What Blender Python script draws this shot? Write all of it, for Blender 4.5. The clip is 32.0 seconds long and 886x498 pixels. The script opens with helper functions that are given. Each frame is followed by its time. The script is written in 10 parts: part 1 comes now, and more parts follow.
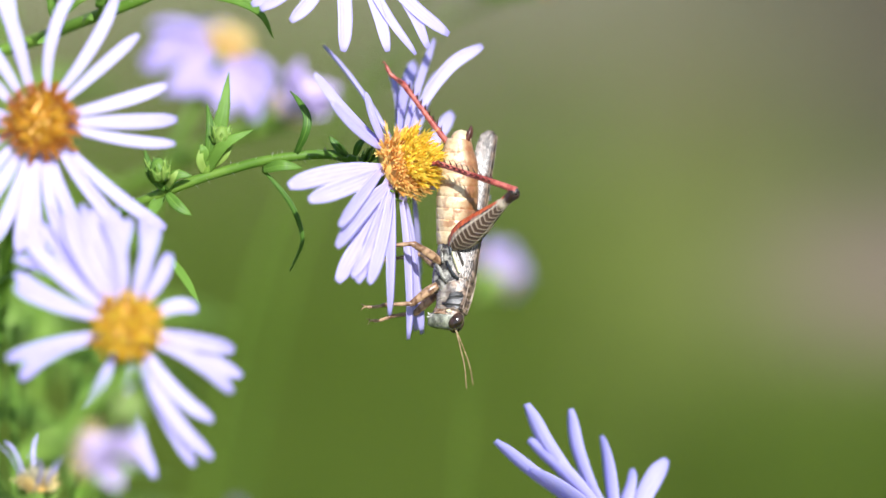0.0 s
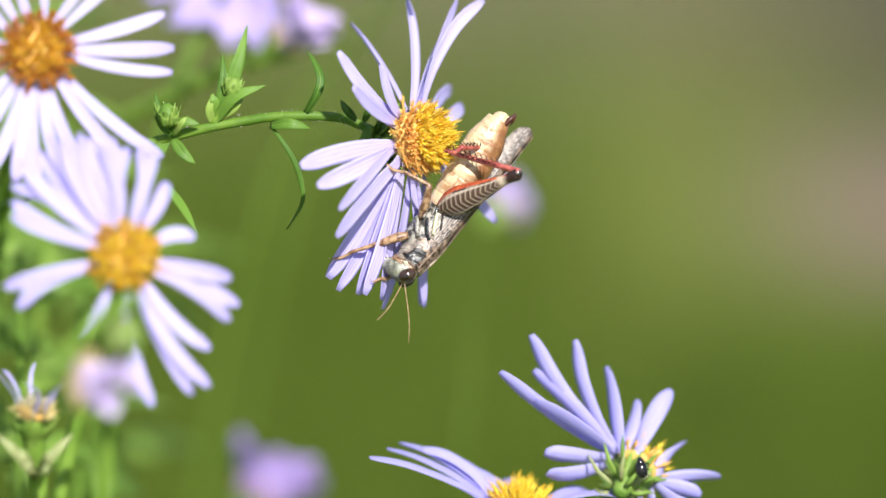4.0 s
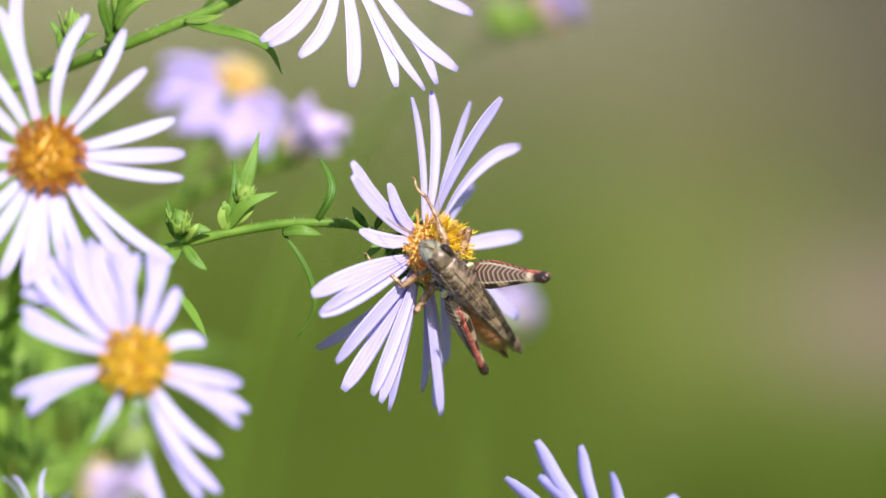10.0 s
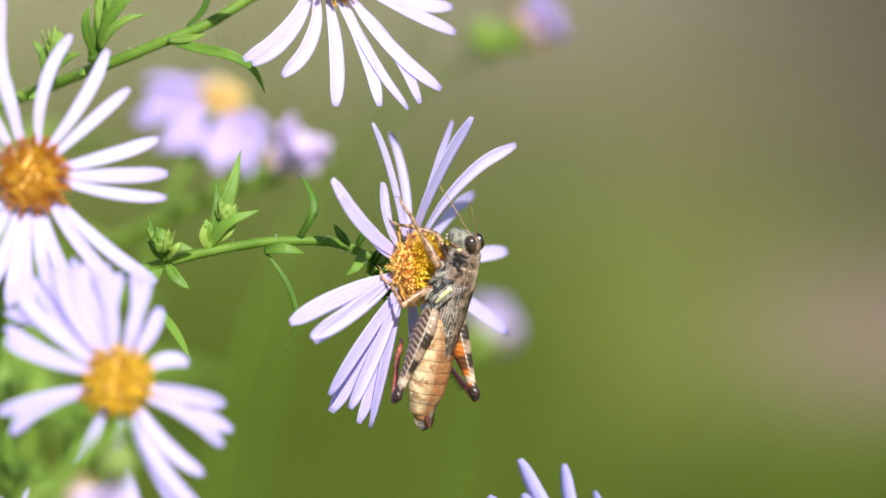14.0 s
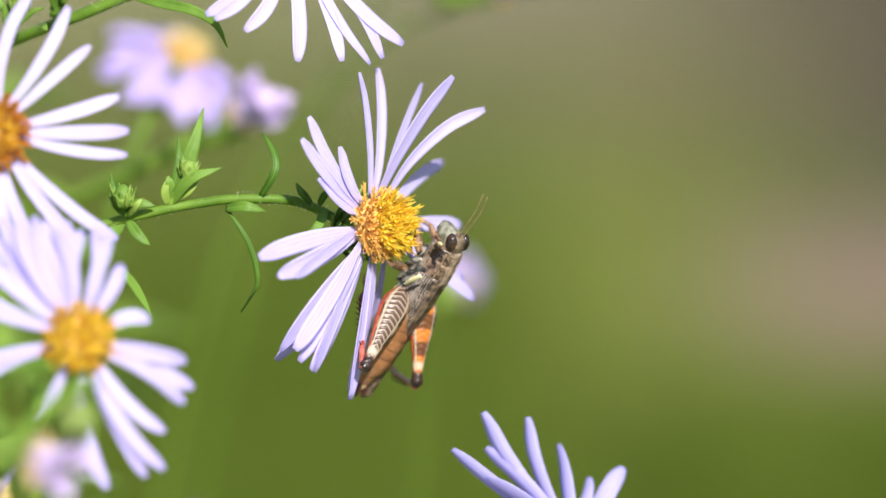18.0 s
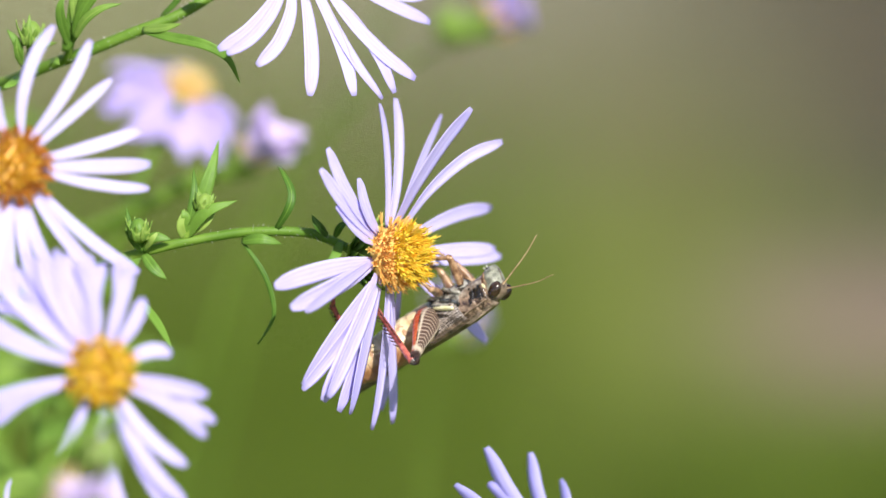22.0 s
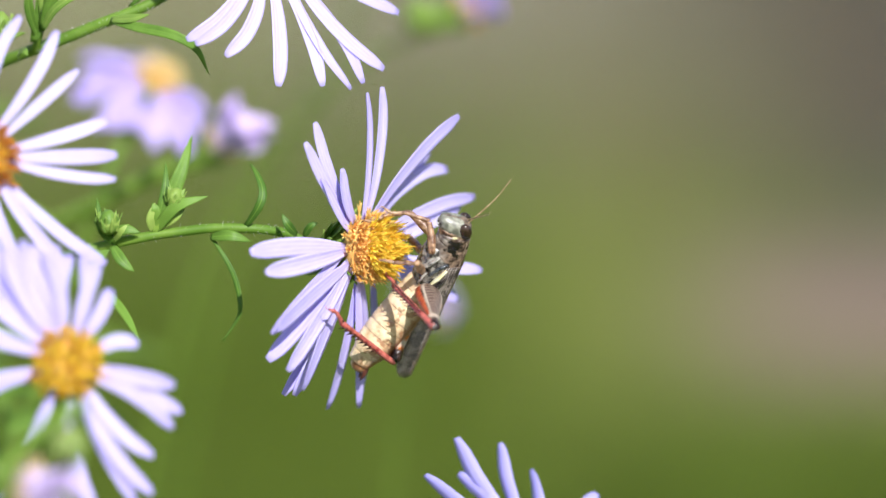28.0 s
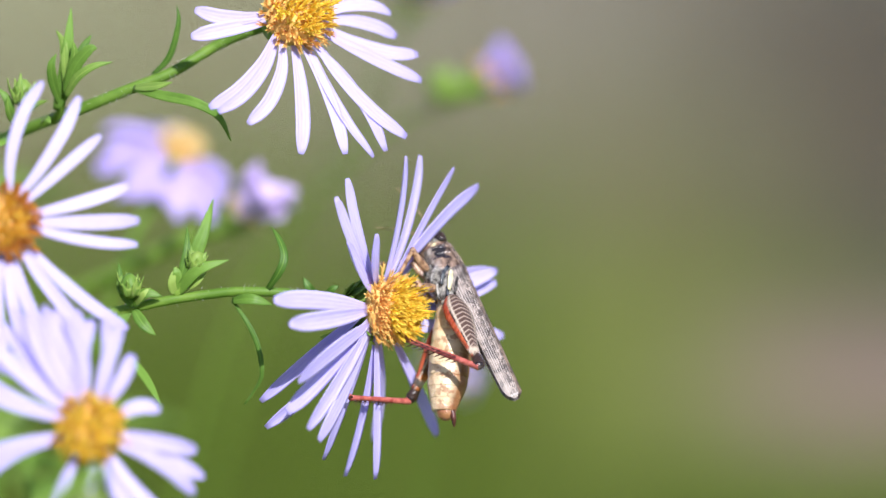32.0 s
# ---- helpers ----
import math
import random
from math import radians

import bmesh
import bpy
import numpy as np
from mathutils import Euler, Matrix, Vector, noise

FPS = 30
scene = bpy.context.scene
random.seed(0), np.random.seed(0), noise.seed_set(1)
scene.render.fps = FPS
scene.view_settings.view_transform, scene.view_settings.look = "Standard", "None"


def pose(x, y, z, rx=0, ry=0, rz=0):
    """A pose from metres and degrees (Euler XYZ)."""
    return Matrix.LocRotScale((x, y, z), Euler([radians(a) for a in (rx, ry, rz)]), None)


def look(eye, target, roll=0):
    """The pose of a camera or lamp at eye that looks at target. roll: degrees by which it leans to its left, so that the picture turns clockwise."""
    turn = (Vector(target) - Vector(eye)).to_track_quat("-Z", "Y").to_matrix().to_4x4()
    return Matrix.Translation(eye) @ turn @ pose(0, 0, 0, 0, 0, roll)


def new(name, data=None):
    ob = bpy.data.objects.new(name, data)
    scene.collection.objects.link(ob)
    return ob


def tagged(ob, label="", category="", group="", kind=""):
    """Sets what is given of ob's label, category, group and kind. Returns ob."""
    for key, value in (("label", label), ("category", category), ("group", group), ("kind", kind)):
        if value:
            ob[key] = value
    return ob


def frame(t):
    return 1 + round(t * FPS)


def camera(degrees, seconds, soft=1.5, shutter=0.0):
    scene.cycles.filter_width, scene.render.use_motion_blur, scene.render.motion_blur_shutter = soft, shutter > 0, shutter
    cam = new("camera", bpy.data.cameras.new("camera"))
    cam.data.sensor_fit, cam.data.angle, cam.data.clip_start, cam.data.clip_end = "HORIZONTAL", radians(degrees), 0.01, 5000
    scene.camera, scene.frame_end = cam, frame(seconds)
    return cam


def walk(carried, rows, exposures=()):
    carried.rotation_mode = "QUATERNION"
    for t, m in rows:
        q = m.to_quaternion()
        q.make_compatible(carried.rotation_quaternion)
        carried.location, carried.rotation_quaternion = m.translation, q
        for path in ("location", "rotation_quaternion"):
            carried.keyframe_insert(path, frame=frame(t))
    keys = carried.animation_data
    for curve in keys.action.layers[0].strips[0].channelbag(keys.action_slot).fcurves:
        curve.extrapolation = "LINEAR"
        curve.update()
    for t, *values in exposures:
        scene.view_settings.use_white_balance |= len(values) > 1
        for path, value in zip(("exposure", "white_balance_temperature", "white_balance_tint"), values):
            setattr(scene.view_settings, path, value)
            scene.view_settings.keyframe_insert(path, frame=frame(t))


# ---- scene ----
# Plan space: millimetres, x to the right, y away from the lens, z up, seen along a lens axis that dips 16 degrees.
PLAN = pose(0, 0, 0.62, -16)


def aim(pan, tilt):
    return PLAN @ pose(0, -0.6, 0, 90 + tilt, 0, pan)


cam = camera(9.0, 32.0, 1.5, 0.5)
cam.data.dof.use_dof = True
cam.data.dof.focus_distance = 0.5975
cam.data.dof.aperture_fstop = 10.0
# the clip's camera shifts its white balance a little on the way: cooler at the start and the end
walk(cam, [(0, aim(0.2595, -0.3785)), (0.5, aim(0.1712, -0.3271)), (1, aim(-0.0517, -0.4257)), (1.5, aim(-0.0447, -0.4733)), (2, aim(0.0543, -0.4239)), (2.5, aim(0.0766, -0.4390)), (3, aim(0.1113, -0.6086)), (3.5, aim(0.2121, -0.9226)), (4, aim(0.3082, -1.0822)), (4.5, aim(0.4041, -1.0824)), (6.5, aim(0.6341, -0.8974)), (7, aim(0.5003, -0.9007)), (7.5, aim(0.5106, -0.8794)), (8, aim(0.5117, -0.8743)), (8.5, aim(0.4611, -0.7401)), (9, aim(0.5294, -0.4122)), (9.5, aim(0.4212, -0.1518)), (10, aim(0.3614, -0.0057)), (10.5, aim(0.3499, 0.0431)), (11, aim(0.2721, 0.0686)), (11.5, aim(0.2986, 0.2433)), (12, aim(0.4123, 0.3536)), (12.5, aim(0.3920, 0.4053)), (13, aim(0.2645, 0.4316)), (13.5, aim(0.2600, 0.3610)), (14, aim(0.1903, 0.1851)), (14.5, aim(-0.0024, 0.1229)), (15, aim(-0.1384, 0.0145)), (15.5, aim(-0.1431, -0.1120)), (17.5, aim(-0.1083, -0.1415)), (18, aim(-0.1786, -0.2928)), (18.5, aim(-0.1363, -0.2508)), (19, aim(-0.0591, -0.1710)), (19.5, aim(-0.1087, -0.1374)), (20, aim(0.0374, -0.0926)), (20.5, aim(0.1578, -0.1032)), (21, aim(-0.0024, -0.0133)), (21.5, aim(-0.0931, 0.0771)), (22, aim(-0.1505, 0.0654)), (22.5, aim(-0.3565, 0.2040)), (23, aim(-0.6924, 0.2404)), (23.5, aim(-0.7052, 0.0616)), (24, aim(-0.5262, -0.0518)), (24.5, aim(-0.5937, -0.0254)), (26.5, aim(-0.4298, -0.1063)), (27, aim(-0.3959, -0.1725)), (27.5, aim(-0.4188, -0.1580)), (28, aim(-0.4538, -0.0337)), (28.5, aim(-0.4491, 0.2059)), (29, aim(-0.3314, 0.4511)), (29.5, aim(-0.2164, 0.6002)), (30, aim(-0.1791, 0.7132)), (30.5, aim(-0.0612, 0.8555)), (31, aim(-0.1031, 0.9567)), (31.5, aim(-0.2735, 0.7538)), (32, aim(-0.2180, 0.6798))],
     [(0, 0.31, 5950, 10), (1, 0.31, 5950, 10), (4, 0.30, 6350, 10), (7, 0.30, 6500, 10), (13, 0.30, 6480, 10), (15, 0.30, 6620, 10), (18, 0.30, 6620, 10), (21, 0.30, 6420, 10), (24, 0.30, 6380, 10), (27, 0.27, 6150, 14), (29, 0.28, 6120, 15), (30, 0.27, 6000, 17), (31, 0.22, 5880, 19), (32, 0.24, 5940, 17)])

# ---------------------------------------------------------------- light
SUN_AZ, SUN_EL = radians(19), radians(43)      # azimuth from straight behind the lens, towards the right
world = bpy.data.worlds.new("sky")
scene.world = world
world.use_nodes = True
wn = world.node_tree.nodes
sky = wn.new("ShaderNodeTexSky")
sky.sky_type, sky.sun_disc = "NISHITA", False
sky.sun_elevation, sky.sun_rotation = SUN_EL, radians(161)
sky.air_density, sky.dust_density = 1.0, 1.2
world.node_tree.links.new(sky.outputs[0], wn["Background"].inputs[0])
wn["Background"].inputs[1].default_value = 0.10
sun_data = bpy.data.lights.new("sun", "SUN")
sun_data.energy, sun_data.angle, sun_data.color = 5.4, radians(0.6), (1.0, 0.955, 0.88)
sun_dir = Vector((math.sin(SUN_AZ) * math.cos(SUN_EL), -math.cos(SUN_AZ) * math.cos(SUN_EL), math.sin(SUN_EL)))
sun = new("sun", sun_data)
sun.matrix_world = look(sun_dir * 5, (0, 0, 0))


# ---------------------------------------------------------------- materials
class Mat:
    """A node material with short ways to add nodes."""

    def __init__(self, name, rough=0.6, spec=0.4):
        self.m = bpy.data.materials.new(name)
        self.m.use_nodes = True
        self.t = self.m.node_tree
        self.b = self.t.nodes["Principled BSDF"]
        self.b.inputs["Roughness"].default_value = rough
        self.b.inputs["Specular IOR Level"].default_value = spec

    def node(self, kind, **sets):
        n = self.t.nodes.new(kind)
        for k, v in sets.items():
            n.inputs[k].default_value = v
        return n

    def put(self, out, sock):
        self.t.links.new(out, sock)

    def coord(self, which="Object"):
        return self.t.nodes.new("ShaderNodeTexCoord").outputs[which]

    def uv(self):
        s = self.t.nodes.new("ShaderNodeSeparateXYZ")
        self.put(self.coord("UV"), s.inputs[0])
        return s.outputs[0], s.outputs[1]

    def noise(self, scale, detail=4, vec=None, rough=0.55):
        n = self.node("ShaderNodeTexNoise", Scale=scale, Detail=detail, Roughness=rough)
        self.put(vec if vec is not None else self.coord(), n.inputs["Vector"])
        return n.outputs["Fac"]

    def math(self, op, a, b=0.0, clamp=False):
        n = self.t.nodes.new("ShaderNodeMath")
        n.operation, n.use_clamp = op, clamp
        for i, v in enumerate((a, b)):
            if isinstance(v, (int, float)):
                n.inputs[i].default_value = v
            else:
                self.put(v, n.inputs[i])
        return n.outputs[0]

    def ramp(self, fac, stops):
        n = self.t.nodes.new("ShaderNodeValToRGB")
        e = n.color_ramp.elements
        while len(e) < len(stops):
            e.new(0.5)
        for el, (p, c) in zip(e, stops):
            el.position, el.color = p, (*c, 1) if len(c) == 3 else c
        self.put(fac, n.inputs[0])
        return n.outputs[0]

    def step(self, fac, lo, hi):
        return self.ramp(fac, [(lo, (0, 0, 0)), (hi, (1, 1, 1))])

    def mix(self, fac, a, b, blend="MIX"):
        n = self.t.nodes.new("ShaderNodeMix")
        n.data_type, n.blend_type = "RGBA", blend
        for sock, v in ((n.inputs[0], fac), (n.inputs[6], a), (n.inputs[7], b)):
            if isinstance(v, (int, float)):
                sock.default_value = v
            elif isinstance(v, tuple):
                sock.default_value = (*v, 1)
            else:
                self.put(v, sock)
        return n.outputs[2]

    def rand(self):
        return self.t.nodes.new("ShaderNodeObjectInfo").outputs["Random"]

    def colour(self, out):
        self.put(out, self.b.inputs["Base Color"])
        return self

    def bump(self, height, strength=0.3, dist=0.0002):
        n = self.node("ShaderNodeBump", Strength=strength, Distance=dist)
        self.put(height, n.inputs["Height"])
        self.put(n.outputs[0], self.b.inputs["Normal"])
        return self

    def translucent(self, out, amount):
        """Lets light through: part of the surface is translucent in the given colour."""
        tr = self.t.nodes.new("ShaderNodeBsdfTranslucent")
        self.put(out, tr.inputs[0])
        mx = self.t.nodes.new("ShaderNodeMixShader")
        mx.inputs[0].default_value = amount
        self.put(self.b.outputs[0], mx.inputs[1])
        self.put(tr.outputs[0], mx.inputs[2])
        self.put(mx.outputs[0], self.t.nodes["Material Output"].inputs[0])
        return self


def petal_material(name, pale, deep):
    a = Mat(name, 0.55, 0.25)
    u, v = a.uv()
    veins = a.math("SINE", a.math("MULTIPLY", u, 26.0))
    streak = a.noise(9, 4, a.coord("UV"))
    fac = a.math("ADD", a.math("MULTIPLY", veins, 0.10), a.math("MULTIPLY", streak, 0.5))
    body = a.ramp(fac, [(0.1, pale), (0.62, deep)])
    tip = a.step(v, 0.72, 1.0)
    tipped = a.mix(a.math("MULTIPLY", tip, 0.45), body, deep)
    varied = a.mix(a.math("MULTIPLY", a.rand(), 0.25), tipped, deep)
    a.colour(varied).bump(a.math("ADD", a.math("MULTIPLY", veins, 0.5), streak), 0.14, 0.0001)
    return a.translucent(a.mix(0.6, varied, deep), 0.34).m


PETAL = petal_material("petal_lavender", (0.765, 0.715, 0.955), (0.49, 0.42, 0.90))
PETAL_COOL = petal_material("petal_cool_violet", (0.73, 0.68, 0.955), (0.46, 0.39, 0.90))
PETAL_DEEP = petal_material("petal_violet", (0.63, 0.59, 0.945), (0.41, 0.385, 0.86))
PETAL_MID = petal_material("petal_soft_violet", (0.72, 0.61, 0.94), (0.50, 0.39, 0.87))
PETAL_PURPLE = petal_material("petal_purple", (0.64, 0.49, 0.88), (0.47, 0.33, 0.78))
PETAL_PINK = petal_material("petal_pinkish", (0.86, 0.74, 0.95), (0.64, 0.50, 0.88))


def floret_material(name, low, mid, tip):
    a = Mat(name, 0.6, 0.3)
    u, v = a.uv()
    c = a.ramp(a.math("ADD", v, a.math("MULTIPLY", a.math("SUBTRACT", a.rand(), 0.5), 0.5)), [(0.15, low), (0.55, mid), (0.95, tip)])
    c = a.mix(a.math("MULTIPLY", a.step(a.rand(), 0.86, 0.88), 0.4), c, (0.30, 0.12, 0.03))
    a.colour(a.mix(0.25, c, a.ramp(a.noise(900), [(0.3, low), (0.7, tip)])))
    return a.translucent(c, 0.25).m


FLORET_YELLOW = floret_material("floret_yellow", (0.88, 0.52, 0.05), (0.95, 0.68, 0.04), (0.97, 0.84, 0.10))
FLORET_OLD = floret_material("floret_old", (0.82, 0.40, 0.10), (0.92, 0.56, 0.14), (0.95, 0.71, 0.22))
FLORET_PALE = floret_material("floret_pale", (0.50, 0.46, 0.26), (0.66, 0.58, 0.36), (0.78, 0.72, 0.56))
FLORET_CREAM = floret_material("floret_cream", (0.86, 0.66, 0.28), (0.92, 0.76, 0.34), (0.95, 0.84, 0.46))
FLORET_AMBER = floret_material("floret_amber", (0.62, 0.26, 0.03), (0.86, 0.50, 0.04), (0.93, 0.66, 0.06))
FLORET_RED = floret_material("floret_russet", (0.38, 0.09, 0.02), (0.62, 0.23, 0.03), (0.78, 0.40, 0.06))

_a = Mat("disc_base", 0.8, 0.2)
_a.colour(_a.ramp(_a.noise(1200), [(0.3, (0.70, 0.38, 0.10)), (0.7, (0.90, 0.60, 0.18))])).bump(_a.noise(2500), 0.6, 0.0003)
DISC = _a.m


def leaf_material(name, dark, light, rough=0.5):
    a = Mat(name, rough, 0.35)
    u, v = a.uv()
    mid = a.math("ABSOLUTE", a.math("SUBTRACT", u, 0.5))
    n = a.noise(260, 5)
    c = a.ramp(a.math("ADD", n, a.math("MULTIPLY", a.math("SUBTRACT", a.rand(), 0.5), 0.35)), [(0.32, dark), (0.68, light)])
    c = a.mix(a.math("SUBTRACT", 1.0, a.step(mid, 0.02, 0.07)), c, light)
    a.colour(c).bump(a.noise(1500), 0.35, 0.0002)
    return a.translucent(c, 0.38).m


LEAF = leaf_material("leaf_green", (0.09, 0.205, 0.026), (0.21, 0.385, 0.055))
LEAF_OLD = leaf_material("leaf_soft_green", (0.14, 0.27, 0.035), (0.29, 0.45, 0.08))
STEM = leaf_material("stem_green", (0.14, 0.28, 0.03), (0.28, 0.45, 0.065))
BUD_PALE = leaf_material("bud_pale_green", (0.30, 0.36, 0.12), (0.52, 0.56, 0.26))
BUDGREEN = leaf_material("bract_green", (0.18, 0.34, 0.05), (0.37, 0.53, 0.11))


def plain(name, c1, c2, scale=500, rough=0.5, spec=0.4, bump=0.3, lo=0.35, hi=0.65):
    a = Mat(name, rough, spec)
    a.colour(a.ramp(a.noise(scale, 6), [(lo, c1), (hi, c2)])).bump(a.noise(scale * 3), bump, 0.00015)
    return a.m


# grasshopper surfaces
CUTICLE = plain("cuticle_brown", (0.14, 0.09, 0.06), (0.42, 0.32, 0.23), 1100, 0.34, 0.5)
CUTICLE_GREY = plain("cuticle_grey_green", (0.04, 0.035, 0.03), (0.38, 0.36, 0.31), 1500, 0.24, 0.6, 0.4, 0.42, 0.60)
CUTICLE_BLUE = plain("cuticle_blue_black", (0.012, 0.014, 0.018), (0.16, 0.18, 0.19), 1200, 0.2, 0.65, 0.3, 0.46, 0.72)
CUTICLE_DARK = plain("cuticle_black", (0.012, 0.010, 0.009), (0.06, 0.05, 0.045), 900, 0.22, 0.6)
YELLOWISH = plain("cuticle_yellow_white", (0.66, 0.60, 0.30), (0.84, 0.82, 0.58), 1500, 0.4, 0.4)
WHITISH = plain("cuticle_white", (0.60, 0.58, 0.50), (0.82, 0.80, 0.72), 1500, 0.4, 0.4)
EYE = plain("eye_dark", (0.012, 0.007, 0.005), (0.07, 0.04, 0.026), 700, 0.10, 0.7, 0.04)
KNEE = plain("knee_black", (0.015, 0.010, 0.009), (0.24, 0.20, 0.18), 900, 0.25, 0.55, 0.3, 0.44, 0.70)
LEG_TAN = plain("leg_tan", (0.13, 0.06, 0.03), (0.46, 0.29, 0.165), 1500, 0.3, 0.5, 0.3, 0.41, 0.60)
ANTENNA = plain("antenna_tan", (0.24, 0.14, 0.07), (0.50, 0.36, 0.19), 2500, 0.45, 0.4)
BEETLE = plain("beetle_black", (0.006, 0.006, 0.008), (0.02, 0.02, 0.022), 900, 0.2, 0.6, 0.1)

_a = Mat("abdomen_banded", 0.3, 0.6)
_u, _v = _a.uv()
_belly = _a.ramp(_a.noise(700, 5), [(0.3, (0.60, 0.41, 0.21)), (0.62, (0.80, 0.66, 0.42))])
_side = _a.ramp(_a.noise(900, 5), [(0.3, (0.17, 0.065, 0.026)), (0.7, (0.42, 0.21, 0.09))])
_c = _a.mix(_a.step(_a.math("ABSOLUTE", _a.math("SUBTRACT", _v, 0.5)), 0.27, 0.37), _belly, _side)
_c = _a.mix(_a.math("MULTIPLY", _a.math("SUBTRACT", 1.0, _a.step(_u, 0.10, 0.34)), 0.35), _c, (0.34, 0.15, 0.06))
_spk = _a.math("MULTIPLY", _a.step(_a.noise(1100, 4), 0.52, 0.58), _a.step(_a.math("ABSOLUTE", _a.math("SUBTRACT", _v, 0.5)), 0.08, 0.20))
_c = _a.mix(_a.math("MULTIPLY", _spk, 0.7), _c, (0.30, 0.12, 0.05))
_a.colour(_c).bump(_a.noise(1300, 5), 0.6, 0.0003)
ABDOMEN = _a.m

_a = Mat("head_mottled", 0.27, 0.6)
_u, _v = _a.uv()
_sd = _a.math("ABSOLUTE", _a.math("SUBTRACT", _v, 0.5))
_wv = _a.math("MULTIPLY", _a.math("SUBTRACT", _a.noise(900, 3), 0.5), 0.22)
_facec = _a.ramp(_a.noise(1500, 6), [(0.38, (0.11, 0.112, 0.085)), (0.60, (0.36, 0.365, 0.28))])
_cheek = _a.ramp(_a.noise(1300, 5), [(0.42, (0.10, 0.045, 0.025)), (0.60, (0.38, 0.25, 0.16))])
_c = _a.mix(_a.step(_a.math("ADD", _u, _wv), 0.36, 0.46), _cheek, _facec)
_crown = _a.ramp(_a.noise(1500, 5), [(0.34, (0.07, 0.05, 0.035)), (0.66, (0.30, 0.22, 0.15))])
_c = _a.mix(_a.math("SUBTRACT", 1.0, _a.step(_a.math("ADD", _sd, _wv), 0.10, 0.145)), _c, _crown)
_c = _a.mix(_a.math("MULTIPLY", _a.step(_a.noise(3000, 3), 0.54, 0.60), 0.5), _c, (0.06, 0.05, 0.035))
_a.colour(_c).bump(_a.noise(2600), 0.5, 0.0002)
HEADSKIN = _a.m

_a = Mat("pronotum_mottled", 0.22, 0.65)
_u, _v = _a.uv()
_sd = _a.math("ABSOLUTE", _a.math("SUBTRACT", _v, 0.5))
_wv = _a.math("MULTIPLY", _a.math("SUBTRACT", _a.noise(1000, 4), 0.5), 0.20)
_c = _a.ramp(_a.noise(1500, 6), [(0.40, (0.05, 0.032, 0.023)), (0.62, (0.34, 0.235, 0.165))])
_low = _a.ramp(_a.noise(1300, 5), [(0.38, (0.14, 0.112, 0.092)), (0.62, (0.42, 0.37, 0.31))])
_c = _a.mix(_a.step(_a.math("ADD", _sd, _wv), 0.27, 0.34), _c, _low)
_mid = _a.math("MULTIPLY", _a.math("SUBTRACT", 1.0, _a.step(_sd, 0.03, 0.06)), 0.5)
_c = _a.mix(_mid, _c, (0.42, 0.33, 0.25))
_s2 = _a.math("ADD", _sd, _wv)
_u2 = _a.math("ADD", _u, _a.math("MULTIPLY", _wv, 2.2))
_spot = _a.math("MULTIPLY", _a.step(_s2, 0.165, 0.18), _a.math("SUBTRACT", 1.0, _a.step(_s2, 0.295, 0.315)))
_spot = _a.math("MULTIPLY", _spot, _a.math("MULTIPLY", _a.step(_u2, 0.06, 0.10), _a.math("SUBTRACT", 1.0, _a.step(_u2, 0.54, 0.58))))
_c = _a.mix(_spot, _c, (0.012, 0.010, 0.009))
_rimw = _a.math("MULTIPLY", _a.step(_u, 0.93, 0.96), _a.step(_sd, 0.16, 0.20))
_c = _a.mix(_a.math("MULTIPLY", _rimw, 0.6), _c, (0.62, 0.55, 0.46))
_a.colour(_c).bump(_a.noise(3000), 0.55, 0.0002)
PRONOTUM = _a.m

_a = Mat("wing_leathery", 0.33, 0.55)
_u, _v = _a.uv()
_jit = _a.noise(380, 2)
_vein = _a.math("SINE", _a.math("ADD", _a.math("MULTIPLY", _v, 62.0), _a.math("MULTIPLY", _jit, 5.0)))
_cross = _a.math("SINE", _a.math("ADD", _a.math("MULTIPLY", _u, 300.0), _a.math("MULTIPLY", _jit, 26.0)))
_long = _a.step(_vein, 0.35, 0.85)
_net = _a.math("MAXIMUM", _long, _a.math("MULTIPLY", _a.step(_cross, 0.6, 0.95), 0.2))
_top = _a.ramp(_a.noise(900, 6), [(0.41, (0.045, 0.027, 0.018)), (0.58, (0.31, 0.205, 0.138))])
_flank = _a.ramp(_a.noise(1100, 6), [(0.41, (0.055, 0.042, 0.034)), (0.58, (0.34, 0.275, 0.23))])
_c = _a.mix(_a.step(_v, 0.20, 0.30), _top, _flank)
_c = _a.mix(_a.math("MULTIPLY", _net, _a.math("ADD", 0.15, _a.math("MULTIPLY", _a.step(_v, 0.2, 0.4), 0.6))), _c, (0.56, 0.50, 0.46))
_sp = _a.t.nodes.new("ShaderNodeMapping")
_sp.inputs["Scale"].default_value = (46, 16, 1)
_a.put(_a.coord("UV"), _sp.inputs[0])
_spots = _a.math("MULTIPLY", _a.step(_a.noise(1.0, 2, _sp.outputs[0]), 0.50, 0.54), _a.math("SUBTRACT", 1.0, _a.step(_a.math("ABSOLUTE", _a.math("SUBTRACT", _v, 0.40)), 0.14, 0.26)))
_c = _a.mix(_a.math("MULTIPLY", _spots, 0.85), _c, (0.03, 0.02, 0.014))
_a.colour(_c).bump(_net, 0.5, 0.00012)
WING = _a.m

_a = Mat("femur_herringbone", 0.36, 0.5)
_u, _v = _a.uv()


def _band(x, c, w, s=0.02):
    d = _a.math("ABSOLUTE", _a.math("SUBTRACT", x, c))
    return _a.math("SUBTRACT", 1.0, _a.step(d, max(w - s, 0.001), w + s))


